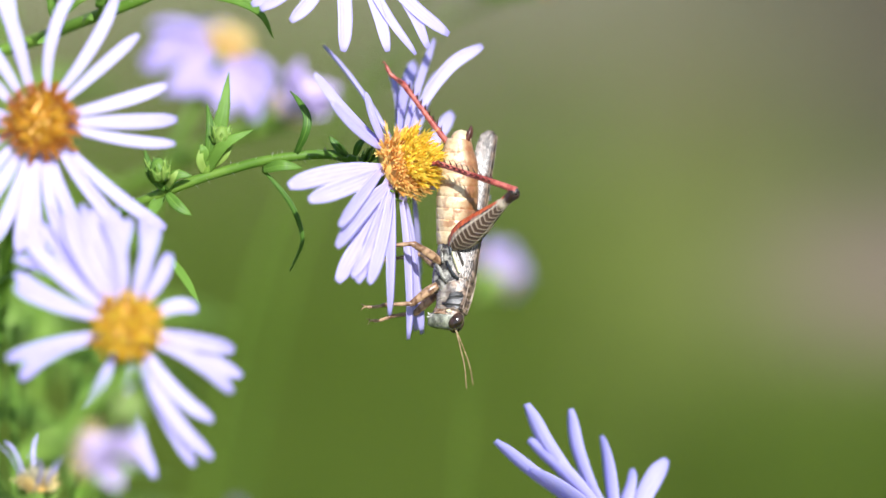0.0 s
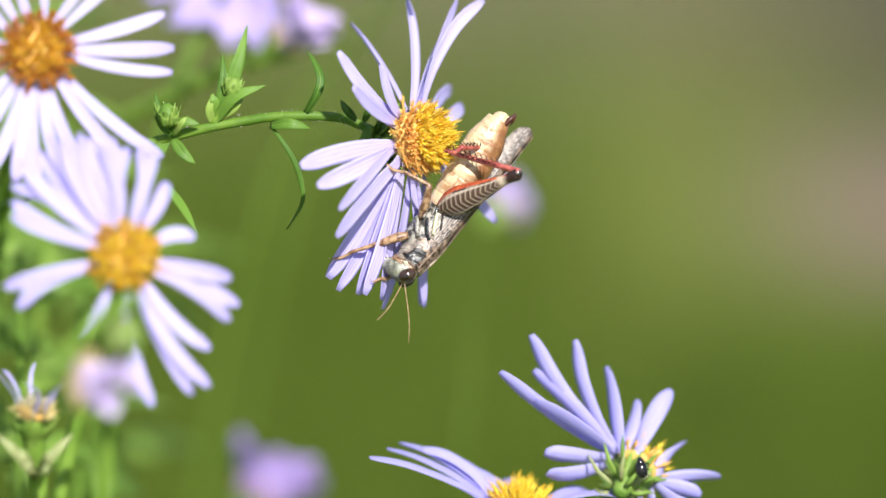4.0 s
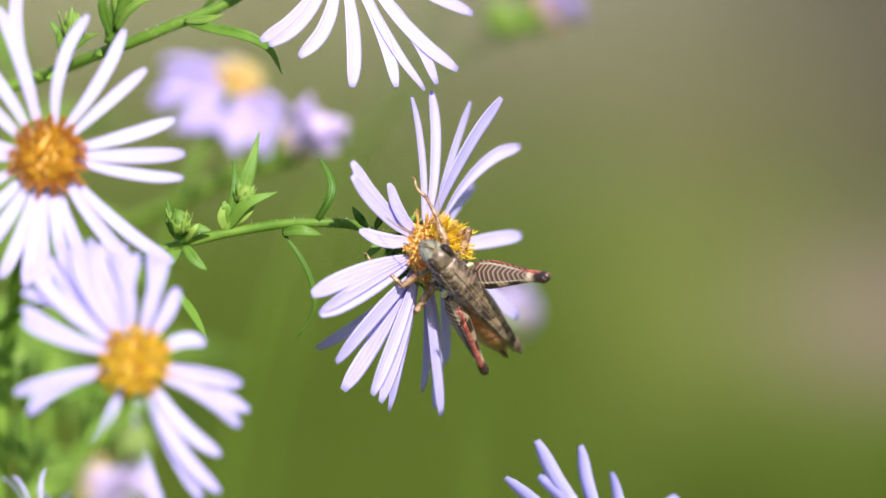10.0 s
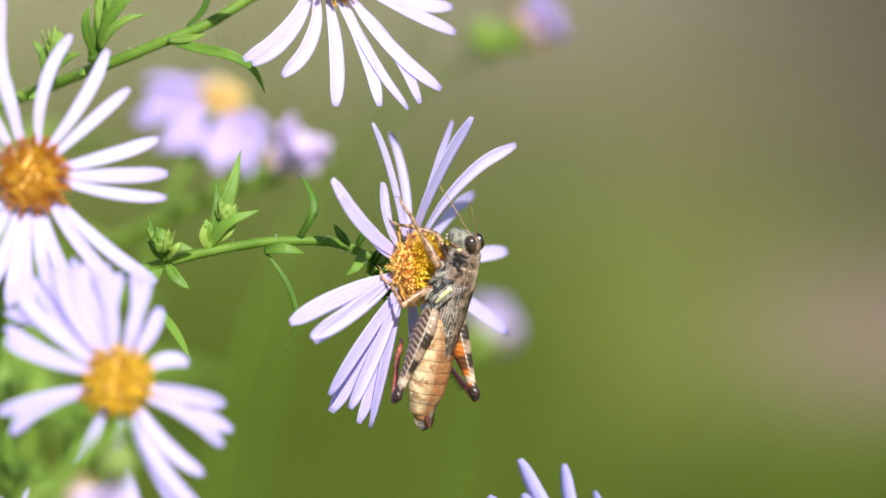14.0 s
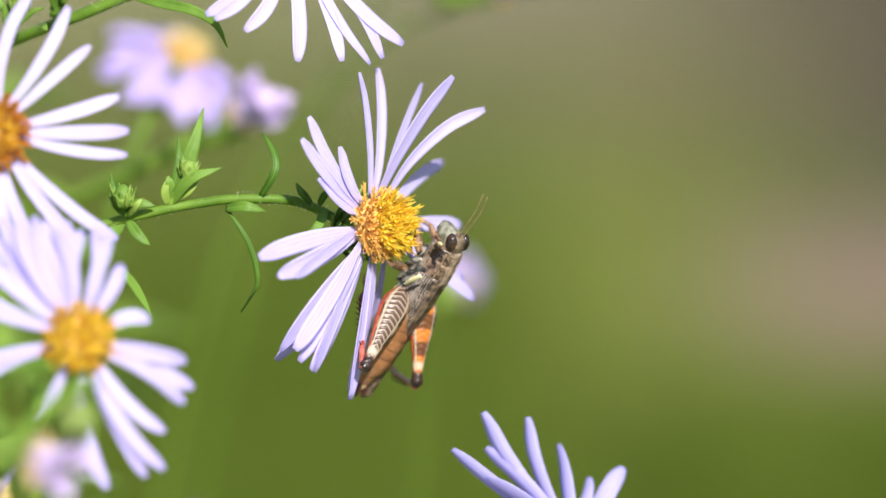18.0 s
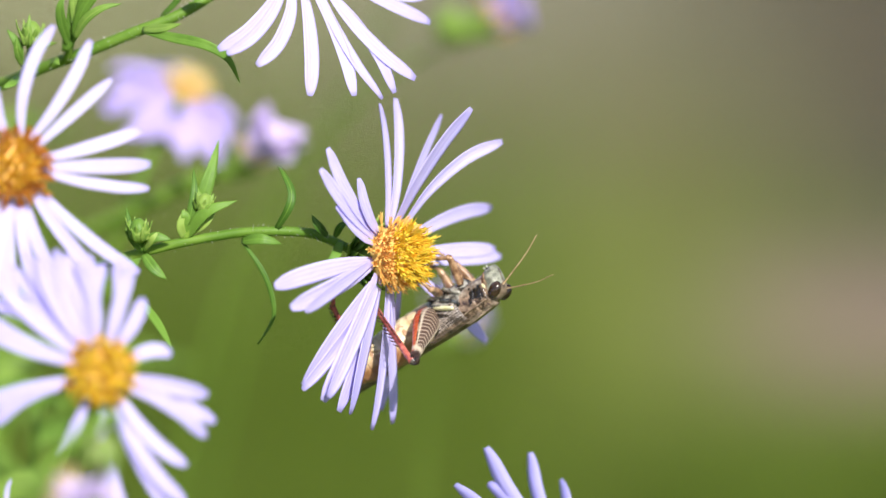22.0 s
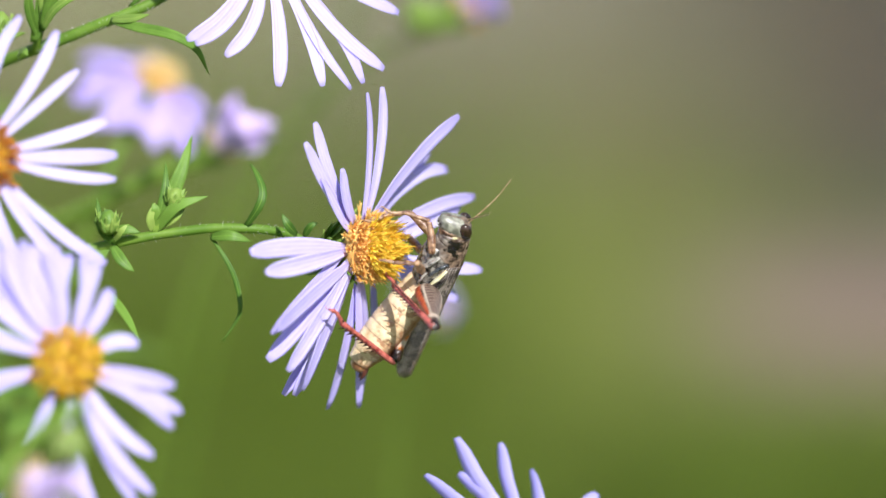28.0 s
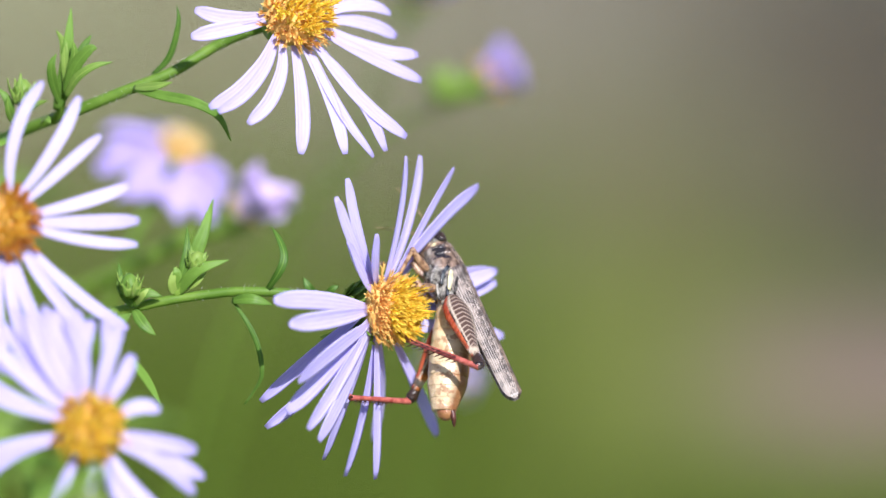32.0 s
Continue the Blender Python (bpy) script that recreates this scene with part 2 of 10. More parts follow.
_face = _a.math("MINIMUM", _a.math("ABSOLUTE", _a.math("SUBTRACT", _v, 0.25)), _a.math("ABSOLUTE", _a.math("SUBTRACT", _v, 0.75)))
_chev = _a.math("SINE", _a.math("MULTIPLY", _a.math("SUBTRACT", _u, _a.math("MULTIPLY", _face, 0.35)), 108.0))
_stripe = _a.mix(_a.step(_chev, 0.2, 0.95), (0.085, 0.05, 0.036), (0.34, 0.26, 0.20))
_inner = _a.ramp(_a.noise(700, 4), [(0.3, (0.50, 0.11, 0.016)), (0.7, (0.76, 0.26, 0.04))])
_dark = _a.math("MAXIMUM", _band(_u, 0.34, 0.085), _band(_u, 0.62, 0.075))
_inner = _a.mix(_a.math("MULTIPLY", _dark, 0.85), _inner, (0.045, 0.02, 0.012))
_stripe = _a.mix(_a.step(_v, 0.49, 0.51), _a.mix(0.08, _inner, _stripe), _stripe)
_top = _a.ramp(_a.noise(800, 5), [(0.3, (0.20, 0.125, 0.08)), (0.7, (0.45, 0.325, 0.235))])
_top = _a.mix(_dark, _top, (0.035, 0.022, 0.016))
_red = _a.ramp(_a.noise(900, 4), [(0.3, (0.26, 0.035, 0.016)), (0.7, (0.50, 0.11, 0.04))])
_edge = _a.math("MAXIMUM", _band(_v, 0.365, 0.014, 0.01), _band(_v, 0.635, 0.014, 0.01))
_edge = _a.math("MAXIMUM", _edge, _a.math("MAXIMUM", _band(_v, 0.12, 0.010, 0.01), _band(_v, 0.88, 0.010, 0.01)))
_c = _a.mix(_a.step(_face, 0.125, 0.14), _stripe, _top)
_c = _a.mix(_a.math("SUBTRACT", 1.0, _a.step(_a.math("ABSOLUTE", _a.math("SUBTRACT", _v, 0.5)), 0.088, 0.10)), _c, _red)
_c = _a.mix(_edge, _c, (0.48, 0.40, 0.305))
_c = _a.mix(_band(_u, 0.795, 0.035), _c, (0.54, 0.44, 0.325))
_c = _a.mix(_a.step(_u, 0.84, 0.88), _c, (0.035, 0.018, 0.014))
_a.colour(_c).bump(_chev, 0.25, 0.0001)
FEMUR = _a.m
TIBIA = plain("tibia_red", (0.24, 0.03, 0.025), (0.56, 0.16, 0.12), 1500, 0.35, 0.5)
SPINE = plain("spine_black", (0.02, 0.008, 0.006), (0.10, 0.03, 0.02), 900, 0.4, 0.4)

_a = Mat("meadow", 0.9, 0.15)
_g = _a.t.nodes.new("ShaderNodeSeparateXYZ")
_a.put(_a.coord(), _g.inputs[0])
_gx, _gy = _g.outputs[0], _g.outputs[1]
# the patches break up and wander away to both sides and towards the camera
_aside = _a.math("MAXIMUM", _a.math("SUBTRACT", _a.math("ABSOLUTE", _gx), 0.35), _a.math("MAXIMUM", _a.math("SUBTRACT", 0.7, _gy), 0.0))
_gx = _a.math("ADD", _gx, _a.math("MULTIPLY", _a.math("SUBTRACT", _a.noise(0.9, 4), 0.5), _a.math("MULTIPLY", _aside, 9.0)))
_gy = _a.math("ADD", _gy, _a.math("MULTIPLY", _a.math("SUBTRACT", _a.noise(0.7, 4), 0.5), _a.math("MULTIPLY", _a.math("MINIMUM", _aside, 3.0), 4.0)))
_wob = _a.math("MULTIPLY", _a.math("SUBTRACT", _a.noise(2.2, 3), 0.5), 0.22)
_gn = _a.noise(12, 5)
_near = _a.ramp(_gn, [(0.32, (0.038, 0.060, 0.005)), (0.68, (0.098, 0.134, 0.014))])
_lush = _a.ramp(_gn, [(0.32, (0.050, 0.080, 0.005)), (0.68, (0.143, 0.188, 0.019))])
_near = _a.mix(_a.step(_a.math("ADD", _gx, _a.math("MULTIPLY", _wob, 0.3)), -0.06, 0.09), _lush, _near)
_mid = _a.ramp(_gn, [(0.3, (0.104, 0.130, 0.021)), (0.7, (0.168, 0.197, 0.040))])
_grass = _a.mix(_a.step(_a.math("SUBTRACT", _a.math("ADD", _gy, _wob), 1.5), 0.12, 0.50), _near, _mid)
_straw = _a.ramp(_a.noise(9, 6), [(0.3, (0.215, 0.205, 0.148)), (0.7, (0.295, 0.28, 0.21))])
_sand = _a.ramp(_a.noise(11, 6), [(0.3, (0.225, 0.152, 0.128)), (0.7, (0.31, 0.212, 0.18))])
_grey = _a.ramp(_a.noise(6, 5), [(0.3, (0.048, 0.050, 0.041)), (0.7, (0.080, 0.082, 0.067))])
_far = _a.math("ADD", _gy, _wob)
_side = _a.ramp(_a.math("ADD", _a.math("MULTIPLY", _gx, 2.0), 0.5), [(0.28, (0.25, 0.25, 0.25)), (0.62, (1, 1, 1))])
_olive = _a.ramp(_a.noise(8, 6), [(0.3, (0.235, 0.25, 0.118)), (0.7, (0.335, 0.352, 0.172))])
_late = _a.math("ADD", 1.9, _a.math("MULTIPLY", _a.step(_gx, 0.0, 0.13), 0.23))
_c = _a.mix(_a.step(_a.math("SUBTRACT", _far, _late), 0.15, 0.75), _grass, _a.mix(_side, _olive, _straw))
_right = _a.step(_a.math("ADD", _a.math("SUBTRACT", _gx, 0.02), _a.math("MULTIPLY", _wob, 0.15)), 0.09, 0.17)
_patch = _a.math("MULTIPLY", _right, _band(_far, 2.04, 0.085, 0.04))
_c = _a.mix(_patch, _c, _sand)
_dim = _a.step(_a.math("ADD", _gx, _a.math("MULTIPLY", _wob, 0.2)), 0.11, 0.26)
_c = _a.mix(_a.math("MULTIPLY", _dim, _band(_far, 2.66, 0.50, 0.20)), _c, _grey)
_a.colour(_c).bump(_a.noise(60, 6), 0.8, 0.01)
MEADOW = _a.m
BLADE = leaf_material("grass_blade", (0.068, 0.12, 0.009), (0.155, 0.225, 0.022), 0.6)
BLADE_DRY = leaf_material("dry_grass_blade", (0.17, 0.13, 0.07), (0.32, 0.26, 0.16), 0.7)

# ---------------------------------------------------------------- mesh helpers
MM = 0.001


def mesh_of(name, bm, material, smooth=True):
    bmesh.ops.recalc_face_normals(bm, faces=bm.faces)
    me = bpy.data.meshes.new(name)
    bm.to_mesh(me)
    bm.free()
    me.materials.append(material)
    if smooth:
        me.polygons.foreach_set("use_smooth", [True] * len(me.polygons))
    return me


def part(name, bm, material, parent, label="", at=None):
    me = bm if isinstance(bm, bpy.types.Mesh) else mesh_of(name, bm, material)
    ob = new(name, me)
    ob.parent = parent
    if at is not None:
        ob.matrix_basis = at
    return tagged(ob, label)


def loft(bm, rings, uvs=None, caps=True):
    """Skins closed rings of vectors; u runs along, v runs round."""
    lay = bm.loops.layers.uv.verify()
    n = len(rings[0])
    vs = [[bm.verts.new(p) for p in r] for r in rings]
    last = len(rings) - 1
    for i in range(last):
        for j in range(n):
            k = (j + 1) % n
            f = bm.faces.new((vs[i][j], vs[i][k], vs[i + 1][k], vs[i + 1][j]))
            for lp, (a, b) in zip(f.loops, ((i, j), (i, j + 1), (i + 1, j + 1), (i + 1, j))):
                lp[lay].uv = (a / last, b / n)
    if caps:
        for r, e in ((vs[0], 0.0), (vs[-1], 1.0)):
            f = bm.faces.new(r)
            for j, lp in enumerate(f.loops):
                lp[lay].uv = (e, j / n)
    return vs


def spline(pts, n):
    """n points along a smooth curve through pts (Catmull-Rom)."""
    p = [Vector(q) for q in pts]
    p = [p[0] * 2 - p[1]] + p + [p[-1] * 2 - p[-2]]
    out, segs = [], len(p) - 3
    for i in range(n):
        s = i / (n - 1) * segs
        k = min(int(s), segs - 1)
        t = s - k
        a, b, c, d = p[k:k + 4]
        out.append(0.5 * ((2 * b) + (c - a) * t + (2 * a - 5 * b + 4 * c - d) * t * t + (3 * b - a - 3 * c + d) * t ** 3))
    return out


def tube(bm, pts, radii, n=8, flat=1.0):
    """A tapered tube along points (metres); radii are given at even steps."""
    rings = []
    up = Vector((0.13, 0.2, 1)).normalized()
    for i, p in enumerate(pts):
        d = (pts[min(i + 1, len(pts) - 1)] - pts[max(i - 1, 0)]).normalized()
        x = d.cross(up)
        x = x.normalized() if x.length > 1e-4 else Vector((1, 0, 0))
        y = d.cross(x)
        s = i / (len(pts) - 1) * (len(radii) - 1)
        k = min(int(s), len(radii) - 2)
        r = radii[k] + (radii[k + 1] - radii[k]) * (s - k)
        rings.append([p + x * (math.cos(a) * r) + y * (math.sin(a) * r * flat) for a in (2 * math.pi * j / n for j in range(n))])
    loft(bm, rings)


def blade(bm, pts, width, up, cup=0.2, thick=0.00012, profile=(0.35, 0.7, 1.0, 1.05, 1.0, 0.75, 0.12), across=5, twist=0.0):
    """A thin solid blade (petal, leaf) along points, with a cupped section."""
    lay = bm.loops.layers.uv.verify()
    top, low = [], []
    n = len(pts)
    for i, p in enumerate(pts):
        d = (pts[min(i + 1, n - 1)] - pts[max(i - 1, 0)]).normalized()
        side = d.cross(up).normalized()
        nor = side.cross(d).normalized()
        s = i / (n - 1)
        if twist:
            q = Matrix.Rotation(twist * s, 3, d)
            side, nor = q @ side, q @ nor
        f = s * (len(profile) - 1)
        k = min(int(f), len(profile) - 2)
        w = 0.5 * width * (profile[k] + (profile[k + 1] - profile[k]) * (f - k))
        rt, rl = [], []
        for j in range(across):
            c = 2 * j / (across - 1) - 1
            ridge = 0.02 * width * math.cos(c * 3 * math.pi) * math.sin(math.pi * min(s * 1.1, 1))
            q = p + side * (w * c) + nor * (cup * w * c * c + ridge)
            e = thick * (1 - 0.7 * abs(c))
            rt.append(bm.verts.new(q + nor * e))
            rl.append(bm.verts.new(q - nor * e))
        top.append(rt), low.append(rl)

    def quad(a, b, c, d, us):
        f = bm.faces.new((a, b, c, d))
        for lp, uv in zip(f.loops, us):
            lp[lay].uv = uv

    m = across - 1
    for i in range(n - 1):
        va, vb = i / (n - 1), (i + 1) / (n - 1)
        for j in range(m):
            us = ((j / m, va), ((j + 1) / m, va), ((j + 1) / m, vb), (j / m, vb))
            quad(top[i][j], top[i][j + 1], top[i + 1][j + 1], top[i + 1][j], us)
            quad(low[i][j], low[i + 1][j], low[i + 1][j + 1], low[i][j + 1], (us[0], us[3], us[2], us[1]))
        for j, u in ((0, 0.0), (m, 1.0)):
            quad(top[i][j], top[i + 1][j], low[i + 1][j], low[i][j], ((u, va), (u, vb), (u, vb), (u, va)))
    for i, v in ((0, 0.0), (n - 1, 1.0)):
        for j in range(m):
            quad(top[i][j], top[i][j + 1], low[i][j + 1], low[i][j], ((j / m, v), ((j + 1) / m, v), ((j + 1) / m, v), (j / m, v)))


def ball(bm, centre, radii, rot=None, n=12, rings=8):
    c, rs = Vector(centre), []
    for i in range(rings + 1):
        th = math.pi * (0.02 + 0.96 * i / rings)
        ring = []
        for j in range(n):
            ph = 2 * math.pi * j / n
            v = Vector((math.cos(th) * radii[0], math.sin(th) * math.cos(ph) * radii[1], math.sin(th) * math.sin(ph) * radii[2]))
            ring.append(c + (rot @ v if rot else v))
        rs.append(ring)
    loft(bm, rs)


def mm(*p):
    return Vector(p) * MM


def seat(x, y, z, rx=0, ry=0, rz=0):
    """A pose in plan space, millimetres and degrees."""
    return PLAN @ pose(x * MM, y * MM, z * MM, rx, ry, rz)


def at(x, y, z, rx=0, ry=0, rz=0):
    """A pose inside a thing, millimetres and degrees."""
    return pose(x * MM, y * MM, z * MM, rx, ry, rz)


# ---------------------------------------------------------------- asters
def floret_mesh(seed, length, rad, flare):
    """A tubular disc floret with five pointed lobes."""
    r = random.Random(seed)
    bm = bmesh.new()
    lay = bm.loops.layers.uv.verify()
    prof = ((0, 0.5), (0.4, 0.62), (0.62, 1.0))

    def face(vs, hs):
        f = bm.faces.new(vs)
        for lp, h in zip(f.loops, hs):
            lp[lay].uv = (0.5, h)

    rows = [[bm.verts.new(mm(math.cos(2 * math.pi * j / 5) * rad * w, math.sin(2 * math.pi * j / 5) * rad * w, length * h)) for j in range(5)] for h, w in prof]
    for i in range(2):
        for j in range(5):
            face((rows[i][j], rows[i][(j + 1) % 5], rows[i + 1][(j + 1) % 5], rows[i + 1][j]), (prof[i][0], prof[i][0], prof[i + 1][0], prof[i + 1][0]))
    for j in range(5):
        # each lobe curls outwards
        a, b = 2 * math.pi * j / 5, 2 * math.pi * (j + 1) / 5
        c = (a + b) / 2
        out, top = r.uniform(0.6, 1.3) * flare, r.uniform(0.85, 1.12)
        m1, m2 = (bm.verts.new(mm(math.cos(q) * rad * (1 + 0.5 * out), math.sin(q) * rad * (1 + 0.5 * out), length * 0.88 * top)) for q in (c - 0.33, c + 0.33))
        tip = bm.verts.new(mm(math.cos(c) * rad * (1 + 1.35 * out), math.sin(c) * rad * (1 + 1.35 * out), length * 0.98 * top))
        p, q = rows[2][j], rows[2][(j + 1) % 5]
        face((p, q, m2, m1), (0.6, 0.6, 0.85, 0.85))
        face((m1, m2, tip), (0.85, 0.85, 1))
    col = [[bm.verts.new(mm(math.cos(2.1 * j) * rad * w, math.sin(2.1 * j) * rad * w, length * h)) for j in range(3)] for h, w in ((0.4, 0.45), (1.05, 0.4), (1.22, 0.12))]
    for i in range(2):
        for j in range(3):
            face((col[i][j], col[i][(j + 1) % 3], col[i + 1][(j + 1) % 3], col[i + 1][j]), (0.3, 0.3, 0.15 + 0.3 * i, 0.15 + 0.3 * i))
    return bm


FLORETS = {}
for _n, _m in (("yellow", FLORET_YELLOW), ("old", FLORET_OLD), ("red", FLORET_RED), ("pale", FLORET_PALE), ("cream", FLORET_CREAM), ("amber", FLORET_AMBER)):
    FLORETS[_n] = [mesh_of("floret", floret_mesh(s, 1.95 if _n == "yellow" else 1.3, 0.17 if _n == "yellow" else 0.2, 1.45 if _n == "yellow" else 0.9), _m, False) for s in range(4)]


def bract_mesh(length, width, seed):
    bm = bmesh.new()
    pts = spline((mm(0, 0, 0), mm(length * 0.5, 0, 0.12), mm(length, 0, 0.35 + 0.2 * (seed % 3))), 6)
    blade(bm, pts, width * MM, Vector((0, 0, 1)), 0.5, 0.0001, (0.8, 1.0, 0.95, 0.6, 0.08), 3)
    return mesh_of("bract", bm, BUDGREEN)


BRACTS = [bract_mesh(2.9 + 0.4 * (s % 3), 1.05, s) for s in range(4)]


def head_turn(axis):
    """Turn that brings local z to the flower's axis, with local x kept level."""
    z = Vector(axis).normalized()
    x = Vector((0, 0, 1)).cross(z)
    x = x.normalized() if x.length > 0.05 else Vector((1, 0, 0))
    return Matrix((x, z.cross(x), z)).transposed()


RAYS = {}


def flower_head(thing, turn, tips, radius, dome, petal_mat, plan_tips=True, width=1.75, seed=0, rim="old", core="yellow", count=110, bracts=22, core_share=0.72, bend=0.6, cup=1.0, funnel=False):
    """Disc, florets, bracts and rays as one part; its own space is millimetres round the disc's rim centre."""
    r = random.Random(seed)
    bm = bmesh.new()
    rings = [[mm(radius * 0.93 * math.cos(b) * math.cos(a), radius * 0.93 * math.cos(b) * math.sin(a), dome * math.sin(b)) for a in (2 * math.pi * j / 20 for j in range(20))]
             for b in (math.radians(d) for d in (-8, 8, 24, 42, 60, 76, 88))]
    loft(bm, rings)
    disc = part("disc", bm, DISC, thing, "domed disc of yellow and orange florets")
    disc.matrix_basis = turn.to_4x4()
    golden = math.pi * (3 - 5 ** 0.5)
    for i in range(count):
        f = (i + 0.5) / count
        rr = f ** 0.5
        a = i * golden
        b = math.acos(min(rr * 0.995, 1)) if rr < 1 else 0
        p = mm(radius * rr * 0.95 * math.cos(a), radius * rr * 0.95 * math.sin(a), dome * math.sin(b) - 0.35)
        nor = Vector((math.cos(a) * rr * 0.85, math.sin(a) * rr * 0.85, 0.35 + math.sin(b))).normalized()
        nor = (nor + Vector((r.uniform(-1, 1), r.uniform(-1, 1), r.uniform(-1, 1))) * 0.34).normalized()
        kind = core if rr < core_share + r.uniform(-0.1, 0.1) else rim
        ob = new("floret", r.choice(FLORETS[kind]))
        ob.parent = disc
        ob.matrix_basis = Matrix.Translation(p) @ nor.to_track_quat("Z", "Y").to_matrix().to_4x4() @ Matrix.Diagonal((1, 1, r.uniform(0.8, 1.45), 1))
    if funnel:
        # a long cup that widens from the stalk, shingled with three tiers of pointed bracts
        cup_rows = ((-5.4, 0.5), (-4.8, 0.95), (-4.0, 1.5), (-3.0, 1.95), (-1.8, 2.3), (-0.6, 2.6), (0.2, 2.75))
        for i in range(bracts):
            tier = i % 3
            a = 2 * math.pi * (i + r.uniform(-0.3, 0.3)) / bracts
            ob = new("bract", BRACTS[i % 4])
            ob.parent = disc
            ob.matrix_basis = pose(0, 0, (-4.6, -3.7, -2.7)[tier] * MM, 0, 0, math.degrees(a)) @ pose((1.15, 1.72, 2.1)[tier] * MM, 0, 0, 0, (-50, -58, -66)[tier] + r.uniform(-6, 6), 0) @ pose(0, 0, 0, 180)
    else:
        for i in range(bracts):
            a = 2 * math.pi * (i + r.uniform(-0.2, 0.2)) / bracts * 2
            tier = i * 2 // bracts
            ob = new("bract", BRACTS[i % 4])
            ob.parent = disc
            ob.matrix_basis = pose(0, 0, (-2.9 - 1.3 * tier) * MM, 0, 0, math.degrees(a)) @ pose((radius * 0.42 * cup - 0.5 * tier) * MM, 0, 0, 0, -48 - 8 * tier, 0)
        cup_rows = ((-4.4, 0.5 * cup), (-4.0, radius * 0.42 * cup), (-2.4, radius * 0.62 * cup), (-0.4, radius * 0.8 * cup), (0.2, radius * 0.85 * cup))
    bm = bmesh.new()
    loft(bm, [[mm(q * math.cos(a), q * math.sin(a), h) for a in (2 * math.pi * j / 14 for j in range(14))] for h, q in cup_rows])
    part("receptacle", bm, BUDGREEN, disc, "green cup of overlapping bracts")
    inv = turn.transposed()
    for i, tip in enumerate(tips):
        t = inv @ Vector(tip[:3]) if plan_tips else Vector(tip[:3])
        a = math.atan2(t.y, t.x)
        base = Vector((math.cos(a) * radius * 0.86, math.sin(a) * radius * 0.86, -0.2))
        span = t - base
        bulge = bend * r.uniform(0.6, 1.6)
        bow = r.uniform(-1.1, 1.1)
        side = Vector((-math.sin(a), math.cos(a), 0)) * (tip[4] if len(tip) > 4 else bow)
        pts = spline([q * MM for q in (base, base + span * 0.34 + Vector((0, 0, bulge)) + side, base + span * 0.7 + Vector((0, 0, bulge * 0.9)) + side, t)], 16)
        bm = bmesh.new()
        w = tip[3] if len(tip) > 3 else width * r.uniform(0.88, 1.12)
        tw = r.uniform(-0.4, 0.4)
        blade(bm, pts, w * MM, Vector((0, 0, 1)), r.uniform(0.1, 0.45), 0.00009, (0.42, 0.6, 0.78, 0.9, 1.0, 1.06, 1.08, 1.06, 1.0, 0.86, 0.4), 7, tw)
        RAYS[thing.name, i] = part("petal", bm, petal_mat, disc), base * MM, Vector((-math.sin(a), math.cos(a), 0))
    return disc


def ring_tips(n, length, seed, droop=0.0, spread=0.12, gap=()):
    """Tips of rays set evenly round the rim, in the head's own space."""
    r = random.Random(seed)
    out = []
    for i in range(n):
        a = 2 * math.pi * (i + r.uniform(-0.3, 0.3)) / n
        if any(lo < math.degrees(a) % 360 < hi for lo, hi in gap):
            continue
        q = length * r.uniform(1 - spread, 1 + spread)
        out.append((q * math.cos(a), q * math.sin(a), droop * q + r.uniform(-1.2, 1.2)))
    return out


def thing_at(name, x, y, z, label, category, group=""):
    ob = new(name)
    ob.empty_display_size = 0.005
    ob.matrix_basis = seat(x, y, z)
    return tagged(ob, label, category, group)


def stem_part(thing, pts, r0, r1, label="", n=26, name="stem", root=None):
    """A stalk along pts; root is the end (0 first, -1 last) from which it goes on down into the ground."""
    bm = bmesh.new()
    p = spline([mm(*q) for q in pts], n)
    rad = [(r0 + (r1 - r0) * i / (n - 1)) * MM for i in range(n)]
    if root is not None:
        if root == 0:
            p, rad = p[::-1], rad[::-1]
        end = p[-1]
        down = thing.matrix_basis.to_3x3().inverted() @ Vector((0, 0, -1))
        deep = (thing.matrix_basis @ end).z + 0.01
        for k in range(1, 13):
            f = k / 12
            p.append(end + down * (deep * f) + mm(9 * math.sin(5 * f + n) - 9 * math.sin(n), 0, 0) * f)
            rad.append(rad[n - 1] * (1 + 0.5 * f))
    tube(bm, p, rad, 9)
    return part(name, bm, STEM, thing, label)


def leaf_part(thing, pts, width, up=(0, -1, 0.3), twist=0.0, cup=0.35, material=None, n=14):
    bm = bmesh.new()
    blade(bm, spline([mm(*q) for q in pts], n), width * MM, Vector(up).normalized(), cup, 0.00012, (0.5, 0.85, 1.0, 0.95, 0.8, 0.5, 0.06), 5, twist)
    return part("leaf", bm, material or LEAF, thing)


